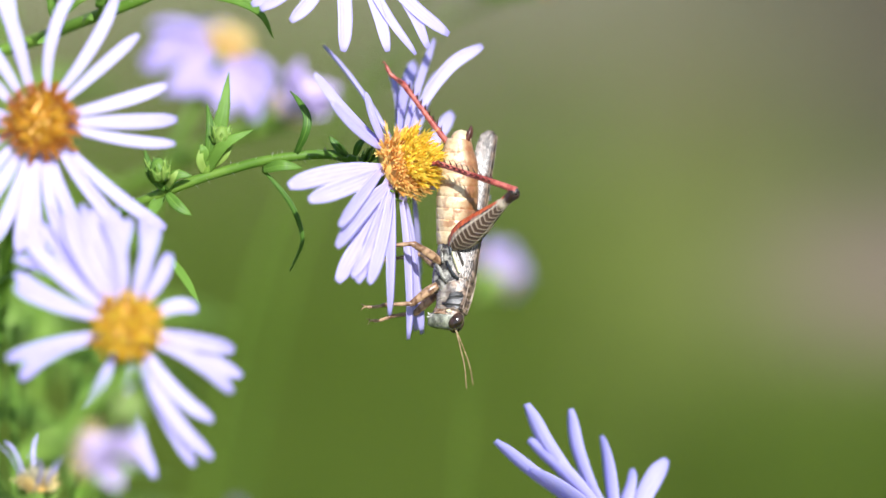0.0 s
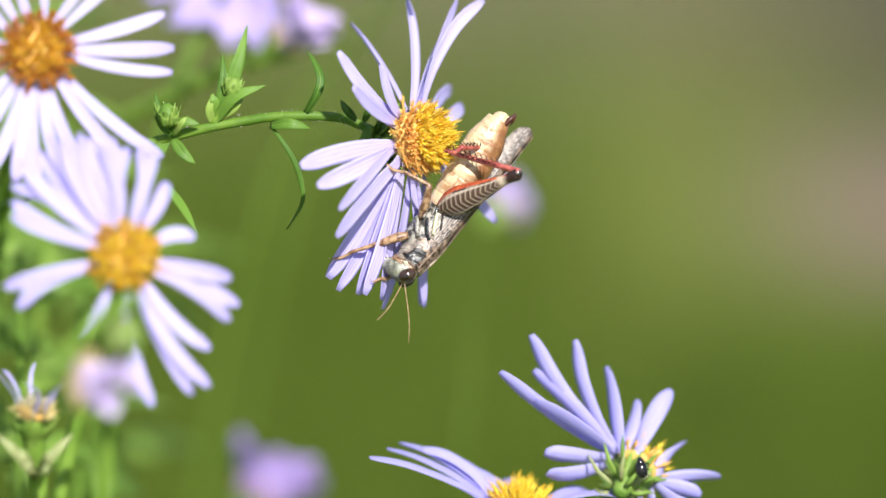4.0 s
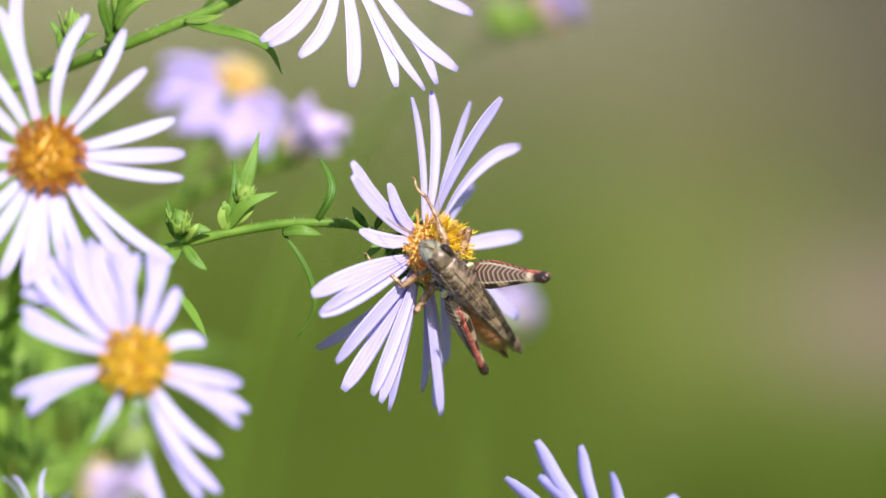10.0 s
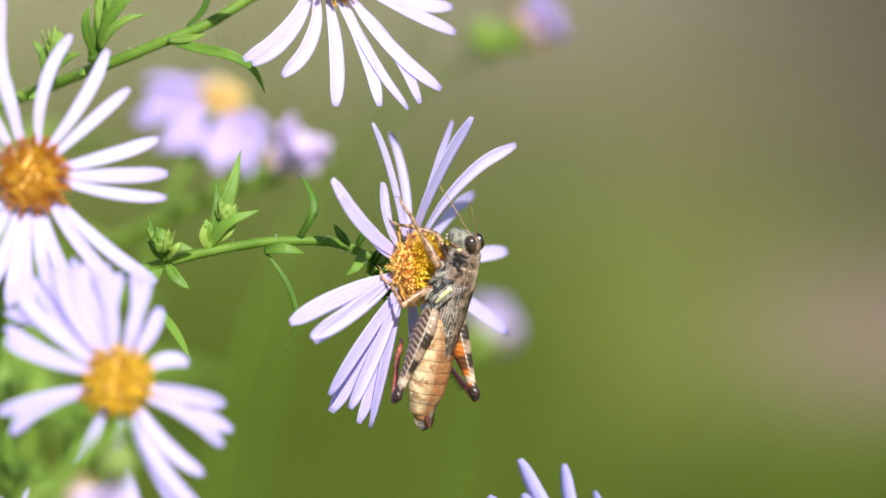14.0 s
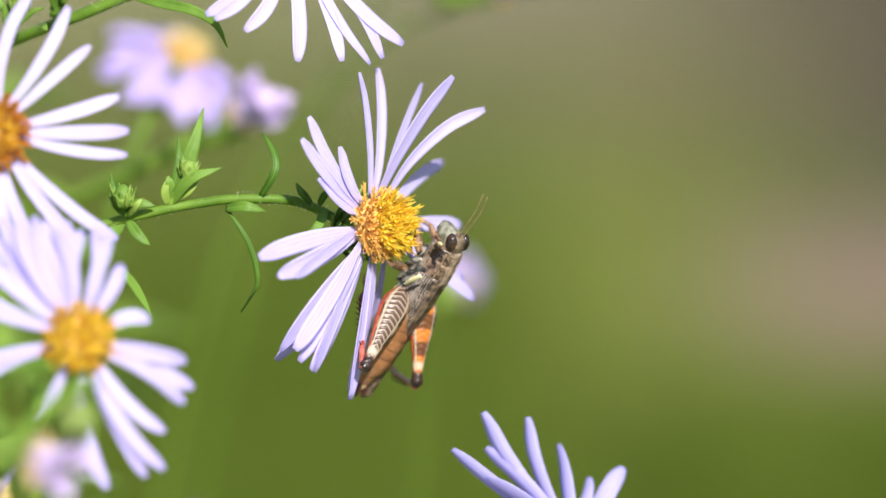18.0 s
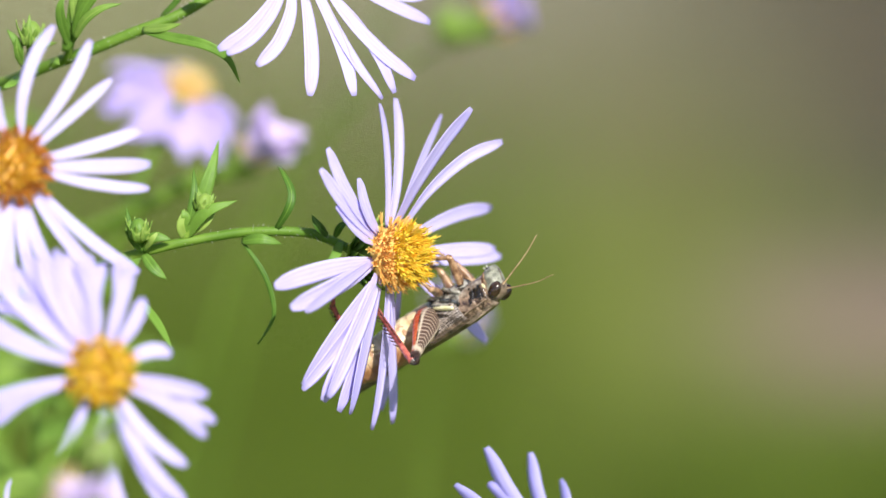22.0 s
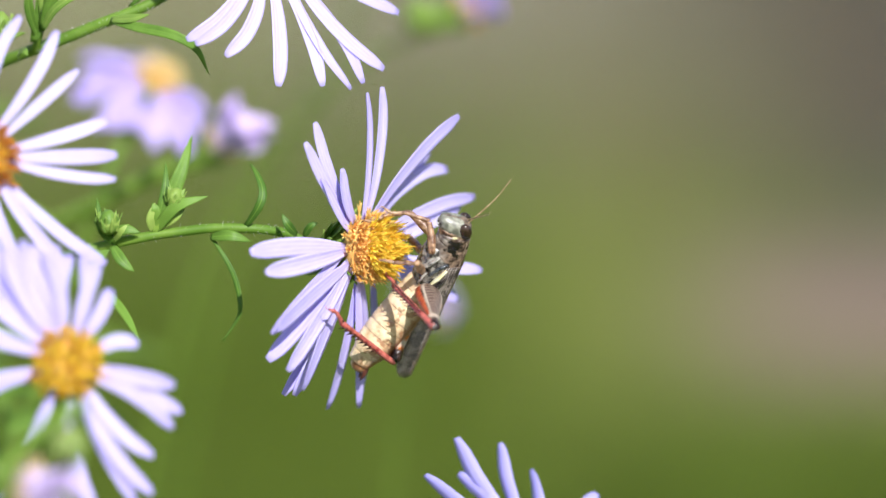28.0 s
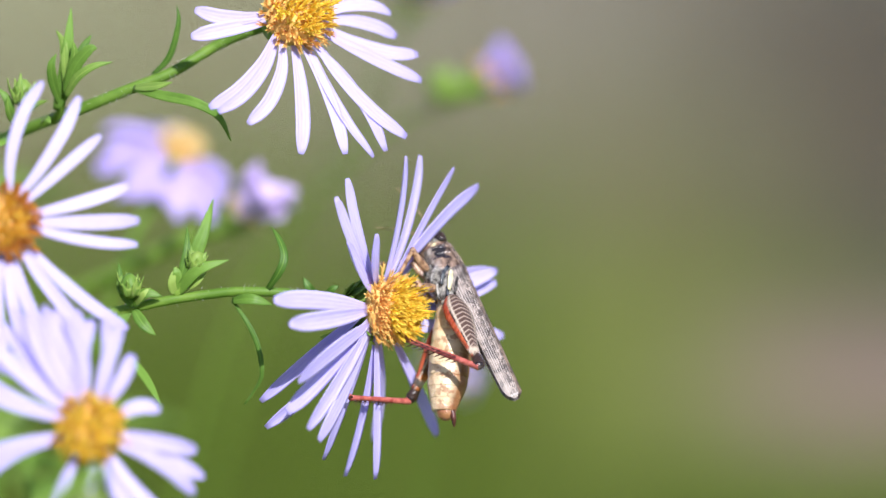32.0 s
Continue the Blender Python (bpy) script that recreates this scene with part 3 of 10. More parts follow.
def bud_part(thing, x, y, z, size, axis, seed=0, tip_mat=None):
    """A closed bud: a green body under two tiers of pointed bracts."""
    r = random.Random(seed)
    turn = Vector(axis).to_track_quat("Z", "Y").to_matrix()
    bm = bmesh.new()
    rings = []
    for h, w in ((0, 0.25), (0.12, 0.72), (0.35, 1.0), (0.6, 0.95), (0.85, 0.62), (1.0, 0.3)):
        rings.append([mm(w * size * 0.5 * math.cos(a), w * size * 0.5 * math.sin(a), h * size * 1.15) for a in (2 * math.pi * j / 12 for j in range(12))])
    loft(bm, rings)
    bud = part("bud", bm, tip_mat or BUDGREEN, thing, "small closed green bud", at(x, y, z) @ turn.to_4x4())
    for i in range(14):
        a = 2 * math.pi * i / 7 + (0.4 if i > 6 else 0)
        tier = i // 7
        ob = new("bract", BRACTS[i % 4])
        ob.parent = bud
        s = size / 4.2
        ob.matrix_basis = pose(0, 0, (0.1 + 0.25 * tier) * size * MM, 0, 0, math.degrees(a)) @ pose(size * 0.40 * MM, 0, 0, 0, -72 + 14 * r.random(), 0) @ Matrix.Diagonal((s, s, s, 1))
    return bud


# ---------------------------------------------------------------- the sharp flowers and their stems
left_aster = thing_at("aster_flower", -44.05, -20, 9.31, "wide open lavender aster with a russet disc", "flower", "asters")
flower_head(left_aster, head_turn((0.22, -0.95, 0.05)), ((-2.76, 18.62, 0, 1.3, 1.2), (4.34, 14.65, 0), (8.17, 13.16, 0), (10.39, 9.13, 0), (13.43, 3.92, 0), (14.35, 0.34, 0), (14.15, -2.18, 0), (13.07, -10.92, 0), (8.98, -11.38, 0), (4.9, -12.3, 0), (2.49, -13.36, 1.47), (-0.02, -13.78, 0.67), (-2.56, -13.59, 1.32), (-4.89, -12.58, -0.2), (-8.06, -11.11, 0.69), (-11.14, -8.81, 1.24), (-12.96, -5.26, 0.26), (-14.45, -1.25, 1.69), (-14.07, 2.83, 1.6), (-11.82, 7.59, -0.14), (-8.78, 11.95, -0.15), (-5.1, 15.22, 0.88)), radius=3.3, dome=1.8, petal_mat=PETAL, plan_tips=False, bend=0.35, seed=3, rim="red", core="amber", core_share=0.6, width=1.34, count=170)
stem_part(left_aster, ((-0.94, 7, -0.12), (-3.23, 25, -4.39), (-6.99, 45, -14.26), (-9.3, 50, -32), (-12.07, 60, -77.31)), 0.75, 1.0, "green flower stalk", root=-1)
low_aster = thing_at("aster_flower", -34.49, -30, -11.67, "open pale violet aster with a golden yellow disc", "flower", "asters")
flower_head(low_aster, head_turn((0.12, -0.97, 0.12)), ((7.22, 1.87, 0), (10.86, -2.29, 0.3), (11.63, -5, -0.4), (10.64, -6.67, 0.2), (8.6, -9.53, 0.4), (8.56, -13.32, 0), (6.78, -14.06, -0.5), (2.76, -15.3, 0), (-4.49, -8.39, -1, 1.1), (-12.21, -3.14, 0.3), (-10.8, -5.32, 0), (4.46, 7.59, -0.6), (3.28, 10.59, 0.4), (0.42, 11.06, 0), (-2.39, 11.11, 0.5), (-4.39, 12.62, -0.5), (-7.6, 12.33, 0), (-10.59, 9.62, 0.3), (-11.29, 7.14, -0.4), (-11.31, 4.15, 0), (-5.9, 10.6, -1), (-1, 12.2, -1.2), (5.6, -12.2, -1.2), (-8.9, 11.0, -1), (-3.4, 12.2, -0.8), (1.8, 11.4, -1.2), (-6.2, 11.8, 0.8), (-11.2, 5.7, -1)), radius=2.85, dome=1.7, petal_mat=PETAL_COOL, plan_tips=False, bend=0.35, seed=5, rim="amber", core="yellow", width=1.48, count=140)
stem_part(low_aster, ((-0.48, 7, -0.32), (-2.47, 25, -4.99), (-6.69, 48, -14.31), (-10.7, 52, -29.46), (-13.42, 55, -54.74)), 0.7, 1.0, "green flower stalk", root=-1)
leaf_part(low_aster, ((2.43, 34, 6.88), (4.35, 32, 4.48), (5.95, 30, 1.79)), 0.95)
top_aster = thing_at("aster_flower", -14.21, 0, 31.85, "lavender aster with a tan and yellow disc on a branching stalk", "flower", "asters")
flower_head(top_aster, head_turn((0.5, -0.8, 0.32)), ((-11.88, 0.32, 0), (-12.91, -2.72, 0), (-11.17, -11.13, 0), (-7.77, -12.39, 0), (-1.97, -15.72, 0), (3.56, -15.63, 0), (6.95, -15.96, 0), (8.89, -15.09, -0.3), (11.61, -13.56, 0), (14.76, -7.08, 0), (14.94, -4.02, 0), (12.42, 0.62, 0), (-11.4, -10.2, -1.2), (13.6, -1.4, -1.4), (-8.19, 8.68, -1.21), (-3.53, 12.69, 0.06), (3.68, 14.15, -1.42), (8.98, 13.1, -1.13), (12.63, 8.8, -1.56)), radius=3.7, dome=2.5, petal_mat=PETAL, plan_tips=False, bend=0.3, seed=8, width=1.5, count=170)
stem_part(top_aster, ((-0.9, 2.6, -0.5), (-3.54, 3, -1.14), (-7.97, 5, -2.75), (-13.14, 4, -5.88), (-18.36, 4, -7.95), (-22.78, 5, -9.7), (-27.36, 8, -11.2), (-32.05, 12, -12.85), (-40.2, 14, -15.9), (-55.84, 20, -26), (-69.61, 30, -56.24), (-74.79, 40, -95.16)), 0.56, 0.72, "fine-haired green stalk", 44, root=-1)
leaf_part(top_aster, ((-17.03, 3, -7.68), (-13.81, 0, -8.53), (-10.29, -2, -9.32), (-7.71, -2, -10.82), (-6.48, -1, -13.38)), 1.15, twist=0.5)
leaf_part(top_aster, ((-17.03, 3, -7.56), (-14.82, 1, -7.52), (-12.79, 0, -7.08)), 1.0, material=BUDGREEN)
leaf_part(top_aster, ((-15.08, 4, -6.12), (-13.22, 3, -4.17), (-12.27, 2, -0.77), (-12.39, 2, 1.23)), 0.7, twist=0.6)
bud_part(top_aster, -28.95, 2.4, -9.5, 2.5, (0.05, -0.25, 1), 1)
# the leafy tuft and the small bud on short side shoots
stem_part(top_aster, ((-29.79, 5, -12.0), (-29.5, 4, -11.2), (-29.0, 2.6, -9.6)), 0.42, 0.36, "", 8, "bud_stalk")
stem_part(top_aster, ((-25.6, 6.5, -10.9), (-24.9, 4.5, -9.4), (-24.0, 2.5, -6.0), (-23.2, 2, -4.2)), 0.45, 0.3, "", 10, "bud_stalk")
for pts, w, tw in (
        (((-25.39, 4, -9.89), (-24.6, 3, -7.2), (-24.06, 2, -3.01), (-23.7, 2, 0.99)), 1.5, 0.3), (((-24.24, 3, -8.11), (-24.36, 2, -4.82), (-24.54, 2, -2.7), (-25.3, 2, -1.4)), 0.95, -0.5),
        (((-24.42, 3, -8.53), (-23.27, 1, -5.47), (-21.64, 0, -3.58), (-20.8, 0, -3.46)), 1.35, 0.4), (((-24.42, 3, -8.71), (-23.09, 1, -6.68), (-21.22, 0, -5.39), (-19.11, 0, -4.91)), 0.95, 0.3),
        (((-24.24, 3, -7.2), (-22.97, 2, -4.52), (-22.24, 2, -3.01), (-21.52, 2, -1.92)), 1.0, 0.2), (((-24.9, 4, -9.4), (-25.6, 2, -7.0), (-25.7, 1, -5.2), (-25.2, 1, -4.0)), 1.1, -0.3),
        (((-24.0, 2, -6.2), (-23.3, 1, -4.2), (-23.4, 0.5, -2.6)), 0.9, 0.1), (((-30.04, 3, -11.14), (-30.46, 2, -9.05), (-31.5, 2, -7.6)), 1.0, 0.3),
        (((-29.9, 3, -11.4), (-30.3, 1.5, -10.0), (-30.4, 1, -8.5)), 0.85, -0.2), (((-29.1, 3, -10.0), (-29.1, 1, -8.0), (-29.0, 1, -6.0)), 0.8, 0.0),
        (((-28.9, 3, -10.6), (-27.5, 2, -9.4), (-26.1, 1, -9.0)), 0.7, 0.2), (((-27.2, 6, -11.3), (-26.4, 3, -10.9), (-25.9, 2, -11.4)), 0.9, 0.2), (((-30.4, 8, -12.4), (-31.0, 4, -13.3), (-32.0, 3, -13.8)), 1.0, 0.2)):
    leaf_part(top_aster, pts, w, twist=tw, material=BUDGREEN if w < 1.0 else LEAF)
# the flower that the grasshopper feeds on: its stalk swings, its head turns on the stalk
main_aster = thing_at("aster_flower", -32.84, 0, 1.98, "lavender aster with a bright yellow domed disc, bent under the insect", "flower", "asters")
main_head = flower_head(main_aster, head_turn((0.775, -0.624, 0.101)), ((-10.56, 10.95, 0, 1.52, 1), (-12.05, 8.36, 0, 1.52, 0.6), (-9.4, 4.37, 0, 1.61, 0.5), (-5.86, 8.1, 0.2, 1.61, 0.9), (-1.44, 16.53, 0, 1.3, -0.3), (1.6, 17.38, 0, 1.52, -0.6), (7.3, 16.14, 1.71, 1.11, 0.5), (4.4, 15.86, 7.79, 1.76, 0.9), (8.88, 12.74, 8.7, 1.37, 1.8), (15.29, 8.58, 0, 1.52, 0.8), (16.03, 1.85, 0, 1.52, 0.1), (16.8, -0.69, 0, 1.41, -0.15), (16.69, -5.87, 1.93, 1.61, 0.25), (-17.14, -4.27, -2.21, 1.89, -0.3), (-16.8, -6.62, 0, 1.85, 0.1), (-17.05, -4.92, -1.38, 1.4, -0.15), (-7.02, -13.67, -9.05, 1.52, 0.25), (-10.49, -13.45, -5.09, 1.85, -0.3), (-12.84, -12.41, 0, 1.89, 0.1), (-9.45, -14.51, -4.12, 1.85, -0.15), (-9.29, -15.05, -2.04, 1.73, 0.25), (-9.29, -15.05, -2.04, 1.89, -0.3), (-1.08, -18.46, -2.22, 1.52, 0.1), (-1.15, -18.39, -2.31, 1.41, -0.15), (3.3, -17.32, -5.6, 1.3, 0.25), (14.99, -9.58, 0.67, 1.52, -0.3)), radius=3.25, dome=2.9, petal_mat=PETAL, plan_tips=False, seed=11, count=230, core_share=0.72, bracts=39, bend=0.2, funnel=True)
MAIN_RIM = mm(26.79, 0, -2.11)
MAIN_TURN = main_head.matrix_basis.copy()
main_head.matrix_basis = Matrix.Translation(MAIN_RIM) @ MAIN_TURN
stem_part(main_aster, ((-65.86, 60, -99.66), (-43.61, 40, -45.33), (-26.14, 25, -15.47), (-11.87, 10, -6.4), (-4.1, 3, -3.1), (-0.18, 1, -1.87), (2.76, 0, -1.06), (5.35, 0, -0.44), (8.48, 0, 0.13), (11.06, 0, 0.52), (15.22, 0, 0.67), (18.27, 1, 0.46), (20.55, 2, -0.36), (22.6, 2.4, -1.3), (24.4, 2.4, -1.9)), 0.56, 0.5, "slender green stalk", 52, root=0)
leaf_part(main_aster, ((14.33, 0, 0.6), (15.71, -2, 2.81), (16.13, -2, 4.61), (15.38, -1, 6.43), (14.57, 0, 7.59)), 0.95, twist=0.6)
leaf_part(main_aster, ((10.84, 0, -0.48), (12.68, -1, -2.89), (13.88, -1, -5.29), (14.42, -1, -8.18), (13.54, 0, -10.11), (12.64, 0, -11.44)), 0.58, twist=0.8)
leaf_part(main_aster, ((10.84, 0, -0.48), (12.99, -1.5, -0.25), (15.08, -1, -0.72)), 1.23)
leaf_part(main_aster, ((4.77, 1, -0.18), (5.93, 2, 2.85), (7.14, 2, 6.17), (8.12, 3, 10.3)), 1.75, twist=0.4)
leaf_part(main_aster, ((4.64, 0, -0.36), (5.46, -1, 2.52), (5.76, -1, 4.92), (5.6, 0, 7.22)), 0.98)
leaf_part(main_aster, ((4.82, 0, -0.18), (7.01, -2, 2.51), (10.31, -2, 3.83)), 1.31)
leaf_part(main_aster, ((4.51, 0, -0.18), (4.86, -1, 1.92), (4.44, -1, 2.82)), 1.07)
leaf_part(main_aster, ((0.3, 0, -1.57), (-0.85, -1, 0.12), (-1.51, 0, 3.01)), 1.07)
leaf_part(main_aster, ((0.3, 0, -1.57), (1.58, -1.5, -0.19), (3.38, -1.5, -0.37)), 1.23)
leaf_part(main_aster, ((0.42, 0, -1.99), (1.56, -1, -3.49), (2.88, -1, -4.57)), 1.23)
leaf_part(main_aster, ((-0.05, 1, -1.99), (-1.26, 1, -3.49), (-1.86, 1, -4.4)), 1.39)
leaf_part(main_aster, ((19.87, 0, 0.24), (19.01, -2, 1.19), (18.29, -2, 2.39)), 0.98)
leaf_part(main_aster, ((21.37, 0, -0.36), (20.81, -2, -1.99), (19.61, -2, -3.07)), 1.07)
leaf_part(main_aster, ((20.77, 0, 0.12), (21.39, -1, 1.2), (22.11, -1, 1.62)), 0.82)
bud_part(main_aster, 0.05, -1, -0.7, 2.3, (-0.1, -0.3, 1), 4)
for pts, w, tw in (
        (((4.7, 0, -0.3), (4.3, -1, 1.2), (4.75, -1, 2.9)), 0.9, 0.4), (((5.6, -0.5, 1.2), (6.1, -1, 3.6), (6.0, -0.5, 5.6)), 0.8, -0.2), (((5.9, -0.5, 1.4), (7.2, -1.5, 3.4), (7.9, -1.5, 4.6)), 0.8, 0.2),
        (((6.2, -0.5, 1.8), (7.9, -1.2, 3.1), (9.6, -1, 3.5)), 0.75, 0.3), (((5.4, 0, 0.4), (6.9, -1, 1.4), (8.0, -1, 2.7)), 1.0, 0.1), (((-0.3, 0, -1.3), (-1.2, -1, 0.4), (-1.0, -1, 1.7)), 0.8, -0.3),
        (((0.4, 0, -1.5), (1.3, -1.5, -0.4), (2.1, -1.5, 0.5)), 0.8, 0.3), (((23.2, 1.4, -2.4), (22.0, -0.5, -3.6), (20.4, -1, -3.9)), 0.8, 0.4)):
    leaf_part(main_aster, pts, w, twist=tw, material=BUDGREEN)
bud_part(main_aster, 6.49, -1, 2.52, 1.9, (0.3, -0.3, 1), 5)
stem_part(main_aster, ((4.64, 0, -0.36), (5.74, -0.5, 1.32), (6.49, -1, 2.64)), 0.4, 0.4, "", 8, "bud_stalk")


def stalk_hairs(thing, pts, radius, count, seed):
    """Fine white hairs that stand off a stalk, joined into one part."""
    r = random.Random(seed)
    line = spline([mm(*q) for q in pts], 60)
    bm = bmesh.new()
    for _ in range(count):
        k = r.randrange(1, 59)
        d = (line[k + 1] - line[k - 1]).normalized()
        out = Vector((r.uniform(-1, 1), r.uniform(-1, 0.4), r.uniform(-1, 1)))
        out = (out - d * out.dot(d)).normalized()
        p = line[k] + out * radius * 0.9 * MM
        tube(bm, [p, p + (out + d * 0.4) * r.uniform(0.2, 0.42) * MM], (0.022 * MM, 0.008 * MM), 3)
    part("hairs", bm, WHITISH, thing, "short fine white hairs")


stalk_hairs(main_aster, ((-4.1, 3, -3.1), (-0.18, 1, -1.87), (5.35, 0, -0.44), (11.06, 0, 0.52), (15.22, 0, 0.67), (18.27, 1, 0.46), (20.55, 2, -0.36), (22.6, 2.4, -1.3)), 0.53, 130, 91)
stalk_hairs(top_aster, ((-3.54, 3, -1.14), (-7.97, 5, -2.75), (-13.14, 4, -5.88), (-18.36, 4, -7.95), (-22.78, 5, -9.7), (-27.36, 8, -11.2)), 0.6, 150, 92)
nodding_aster = thing_at("aster_flower", 17.3, 7, -35.45, "blue-violet aster seen from behind, rays raised", "flower", "asters")
flower_head(nodding_aster, head_turn((0.4, 0.75, 0.52)), ((-11.14, -1.4, 14.75), (-6.32, 1.05, 14.15), (-3.01, 2.1, 11.14), (-14.45, -3.5, 10.84), (-10.84, 0, 10.84), (-10.84, -3.5, 7.83), (-9.63, -3.5, 2.11, 2.2), (-9.33, -3.5, 0), (4.21, 3.5, 8.61), (0.3, 3.5, 7.52), (5.72, 3.5, 3.01), (9.33, 1.75, -0.9, 2.2), (7.22, 0, -2.71), (9.03, -1.75, -4.82), (3.61, -3.5, -7.83), (-1.2, -3.5, -10.23), (-6.02, -3.5, -7.22)), radius=2.9, dome=1.6, petal_mat=PETAL_DEEP, seed=21, width=1.8, count=60, bend=-0.5, cup=0.72, bracts=44)
stem_part(nodding_aster, ((0.06, 2, -0.12), (-3, 2, -2.87), (-5.69, 5, -8.89), (-7.72, 13, -31.86)), 0.7, 0.8, "green flower stalk", root=-1)
for k in range(26):
    # spreading green bracts round its cup
    a, far = 2.4 * k, 2.6 + 0.5 * (k % 4)
    axis = head_turn((0.4, 0.75, 0.52))
    foot, knee, end = (axis @ Vector(v) for v in ((1.2 * math.cos(a), 1.2 * math.sin(a), -4.2 + 0.12 * k), (far * 0.8 * math.cos(a), far * 0.8 * math.sin(a), -4.4 + 0.15 * k), (far * 1.25 * math.cos(a), far * 1.25 * math.sin(a), -3.4 + 0.15 * k)))
    leaf_part(nodding_aster, (foot, knee, end), 0.62, up=axis @ Vector((0, 0, 1)), material=BUDGREEN if k % 3 else BUD_PALE, n=7)
hidden_aster = thing_at("aster_flower", 4.9, 5, -39.3, "blue-violet aster turned up to the light", "flower", "asters")
flower_head(hidden_aster, head_turn((0.1, -0.3, 0.95)), ((-15.95, -4, 5.6), (-12.94, 4, 6.74), (-12.04, 0, 4.51), (-9.03, 4, 5.3), (-6.02, 4, 4.09), (-3.61, 4, 2.89), (-1.81, 8, 2.41), (-14.2, 1, 6.3), (-10.6, 2, 6.2), (-7.6, 5, 4.0), (7.22, 4, 1.81), (10.84, 0, 1.2), (-10.84, -8, -1.2), (-3.61, -12, -3.61), (4.82, -12, -3.01)), radius=2.8, dome=1.0, petal_mat=PETAL_DEEP, seed=22, width=1.7, count=90)
stem_part(hidden_aster, ((0, 0, 0), (0.61, 1, -5.54), (2.54, 10, -31.49)), 0.7, 0.8, "green flower stalk", root=-1)

def build_beetle():
    beetle = thing_at("beetle", 18, 2, -34.97, "tiny glossy black beetle on an aster", "beetle")
    for name, centre, size in (("wing_case", (0, 0, 0), (0.98, 0.74, 0.68)), ("collar", (-0.1, 0, 0.8), (0.35, 0.52, 0.47)), ("head", (-0.15, 0, 1.08), (0.27, 0.32, 0.31))):
        bm = bmesh.new()
        turn = Matrix.Rotation(radians(75), 3, "Y")
        ball(bm, mm(*centre), [q * MM for q in size], turn, 14, 10)
        part(name, bm, BEETLE, beetle)
    for s in (1, -1):
        for k in range(3):
            bm = bmesh.new()
            tube(bm, spline([mm(0.1, s * 0.3, 0.6 - 0.5 * k), mm(0.3, s * 0.9, 0.7 - 0.55 * k), mm(0.8, s * 1.1, 0.6 - 0.6 * k)], 6), (0.07 * MM, 0.05 * MM), 5)
            part("leg", bm, BEETLE, beetle)
    return beetle


build_beetle()
# ---------------------------------------------------------------- flowers nearer and farther than the sharp ones
half_open_aster = thing_at("aster_flower", -23.32, 60, 11.46, "half-open pinkish violet aster in a green cup", "flower", "asters")
half_open_head = flower_head(half_open_aster, head_turn((0.72, -0.3, 0.62)), ring_tips(24, 3.3, 31, 1.55), radius=1.5, dome=0.83, petal_mat=PETAL_PINK, plan_tips=False, seed=31, count=60, width=1.6, rim="cream", core="cream")
half_open_head.location = mm(1.5, 0, 0.3)
stem_part(half_open_aster, ((0.0, 1, -0.9), (-1.2, 1, -1.5), (-3.72, 1, -2.1), (-7.22, 2, -3.6), (-12.1, 4, -6.02), (-18.17, 8, -8.74), (-25.14, 14, -13.57), (-36, 22, -84.87)), 1.0, 0.6, "green flower stalk", root=-1)
pale_aster = thing_at("aster_flower", -28.9, 72, 19.6, "pale violet aster with a soft yellow disc, far back", "flower", "asters")
flower_head(pale_aster, head_turn((0.36, -0.52, 0.78)), ring_tips(36, 8.6, 39, -0.38, spread=0.2, gap=((0, 40), (318, 360))), radius=2.35, dome=1.5, petal_mat=PETAL_MID, plan_tips=False, seed=32, count=70, width=1.9, rim="cream", core="cream")
stem_part(pale_aster, ((-0.26, -7, -1.35), (-2.51, -3, -4.73), (-7.61, -5, -16.54), (-15.17, 5, -43.2), (-22.22, 15, -93.43)), 0.6, 0.5, "green flower stalk", root=-1)
far_aster = thing_at("aster_flower", 7.7, 90, 28.9, "small violet aster far behind", "flower", "asters")
flower_head(far_aster, head_turn((0.85, -0.05, 0.5)), ring_tips(14, 2.6, 33, 1.4), radius=1.7, dome=0.99, petal_mat=PETAL_MID, plan_tips=False, seed=33, count=60, width=2.4)
stem_part(far_aster, ((-0.46, -2, -0.96), (-3.09, 1, -2.55), (-6.79, 5, -3.52), (-15.84, 15, -9.19), (-33.87, 35, -33.39), (-52.04, 55, -112.77)), 0.28, 0.3, "green flower stalk", root=-1)
bud_part(far_aster, -5.2, 1, -2.6, 3.6, (0.2, -0.2, 1), 9)
high_far_aster = thing_at("aster_flower", -1.19, 140, 42.25, "small violet aster high behind", "flower", "asters")
flower_head(high_far_aster, head_turn((0.3, -0.3, 0.85)), ring_tips(14, 4.6, 43, 0.6), radius=1.8, dome=0.99, petal_mat=PETAL_PURPLE, plan_tips=False, seed=43, count=60, width=2.4)
stem_part(high_far_aster, ((-0.3, 1, -0.69), (-2.09, 3, -4.9), (-6.64, 10, -15.08), (-22.36, 32, -46.82), (-40.45, 52, -126.4)), 0.28, 0.3, "green flower stalk", root=-1)
low_far_aster = thing_at("aster_flower", 3.0, 120, -8.5, "small pale violet aster behind the stalk", "flower", "asters")
flower_head(low_far_aster, head_turn((0.35, 0.75, 0.5)), ring_tips(15, 3.5, 34, 0.6), radius=1.6, dome=0.88, petal_mat=PETAL_MID, plan_tips=False, seed=34, count=60)
stem_part(low_far_aster, ((-0.29, -4, -0.52), (-1.2, -2, -5), (-3, 2, -16), (-7, 10, -60)), 0.12, 0.14, "green flower stalk", root=-1)
bottom_far_aster = thing_at("aster_flower", -27.9, 105, -45.2, "violet aster far below", "flower", "asters")
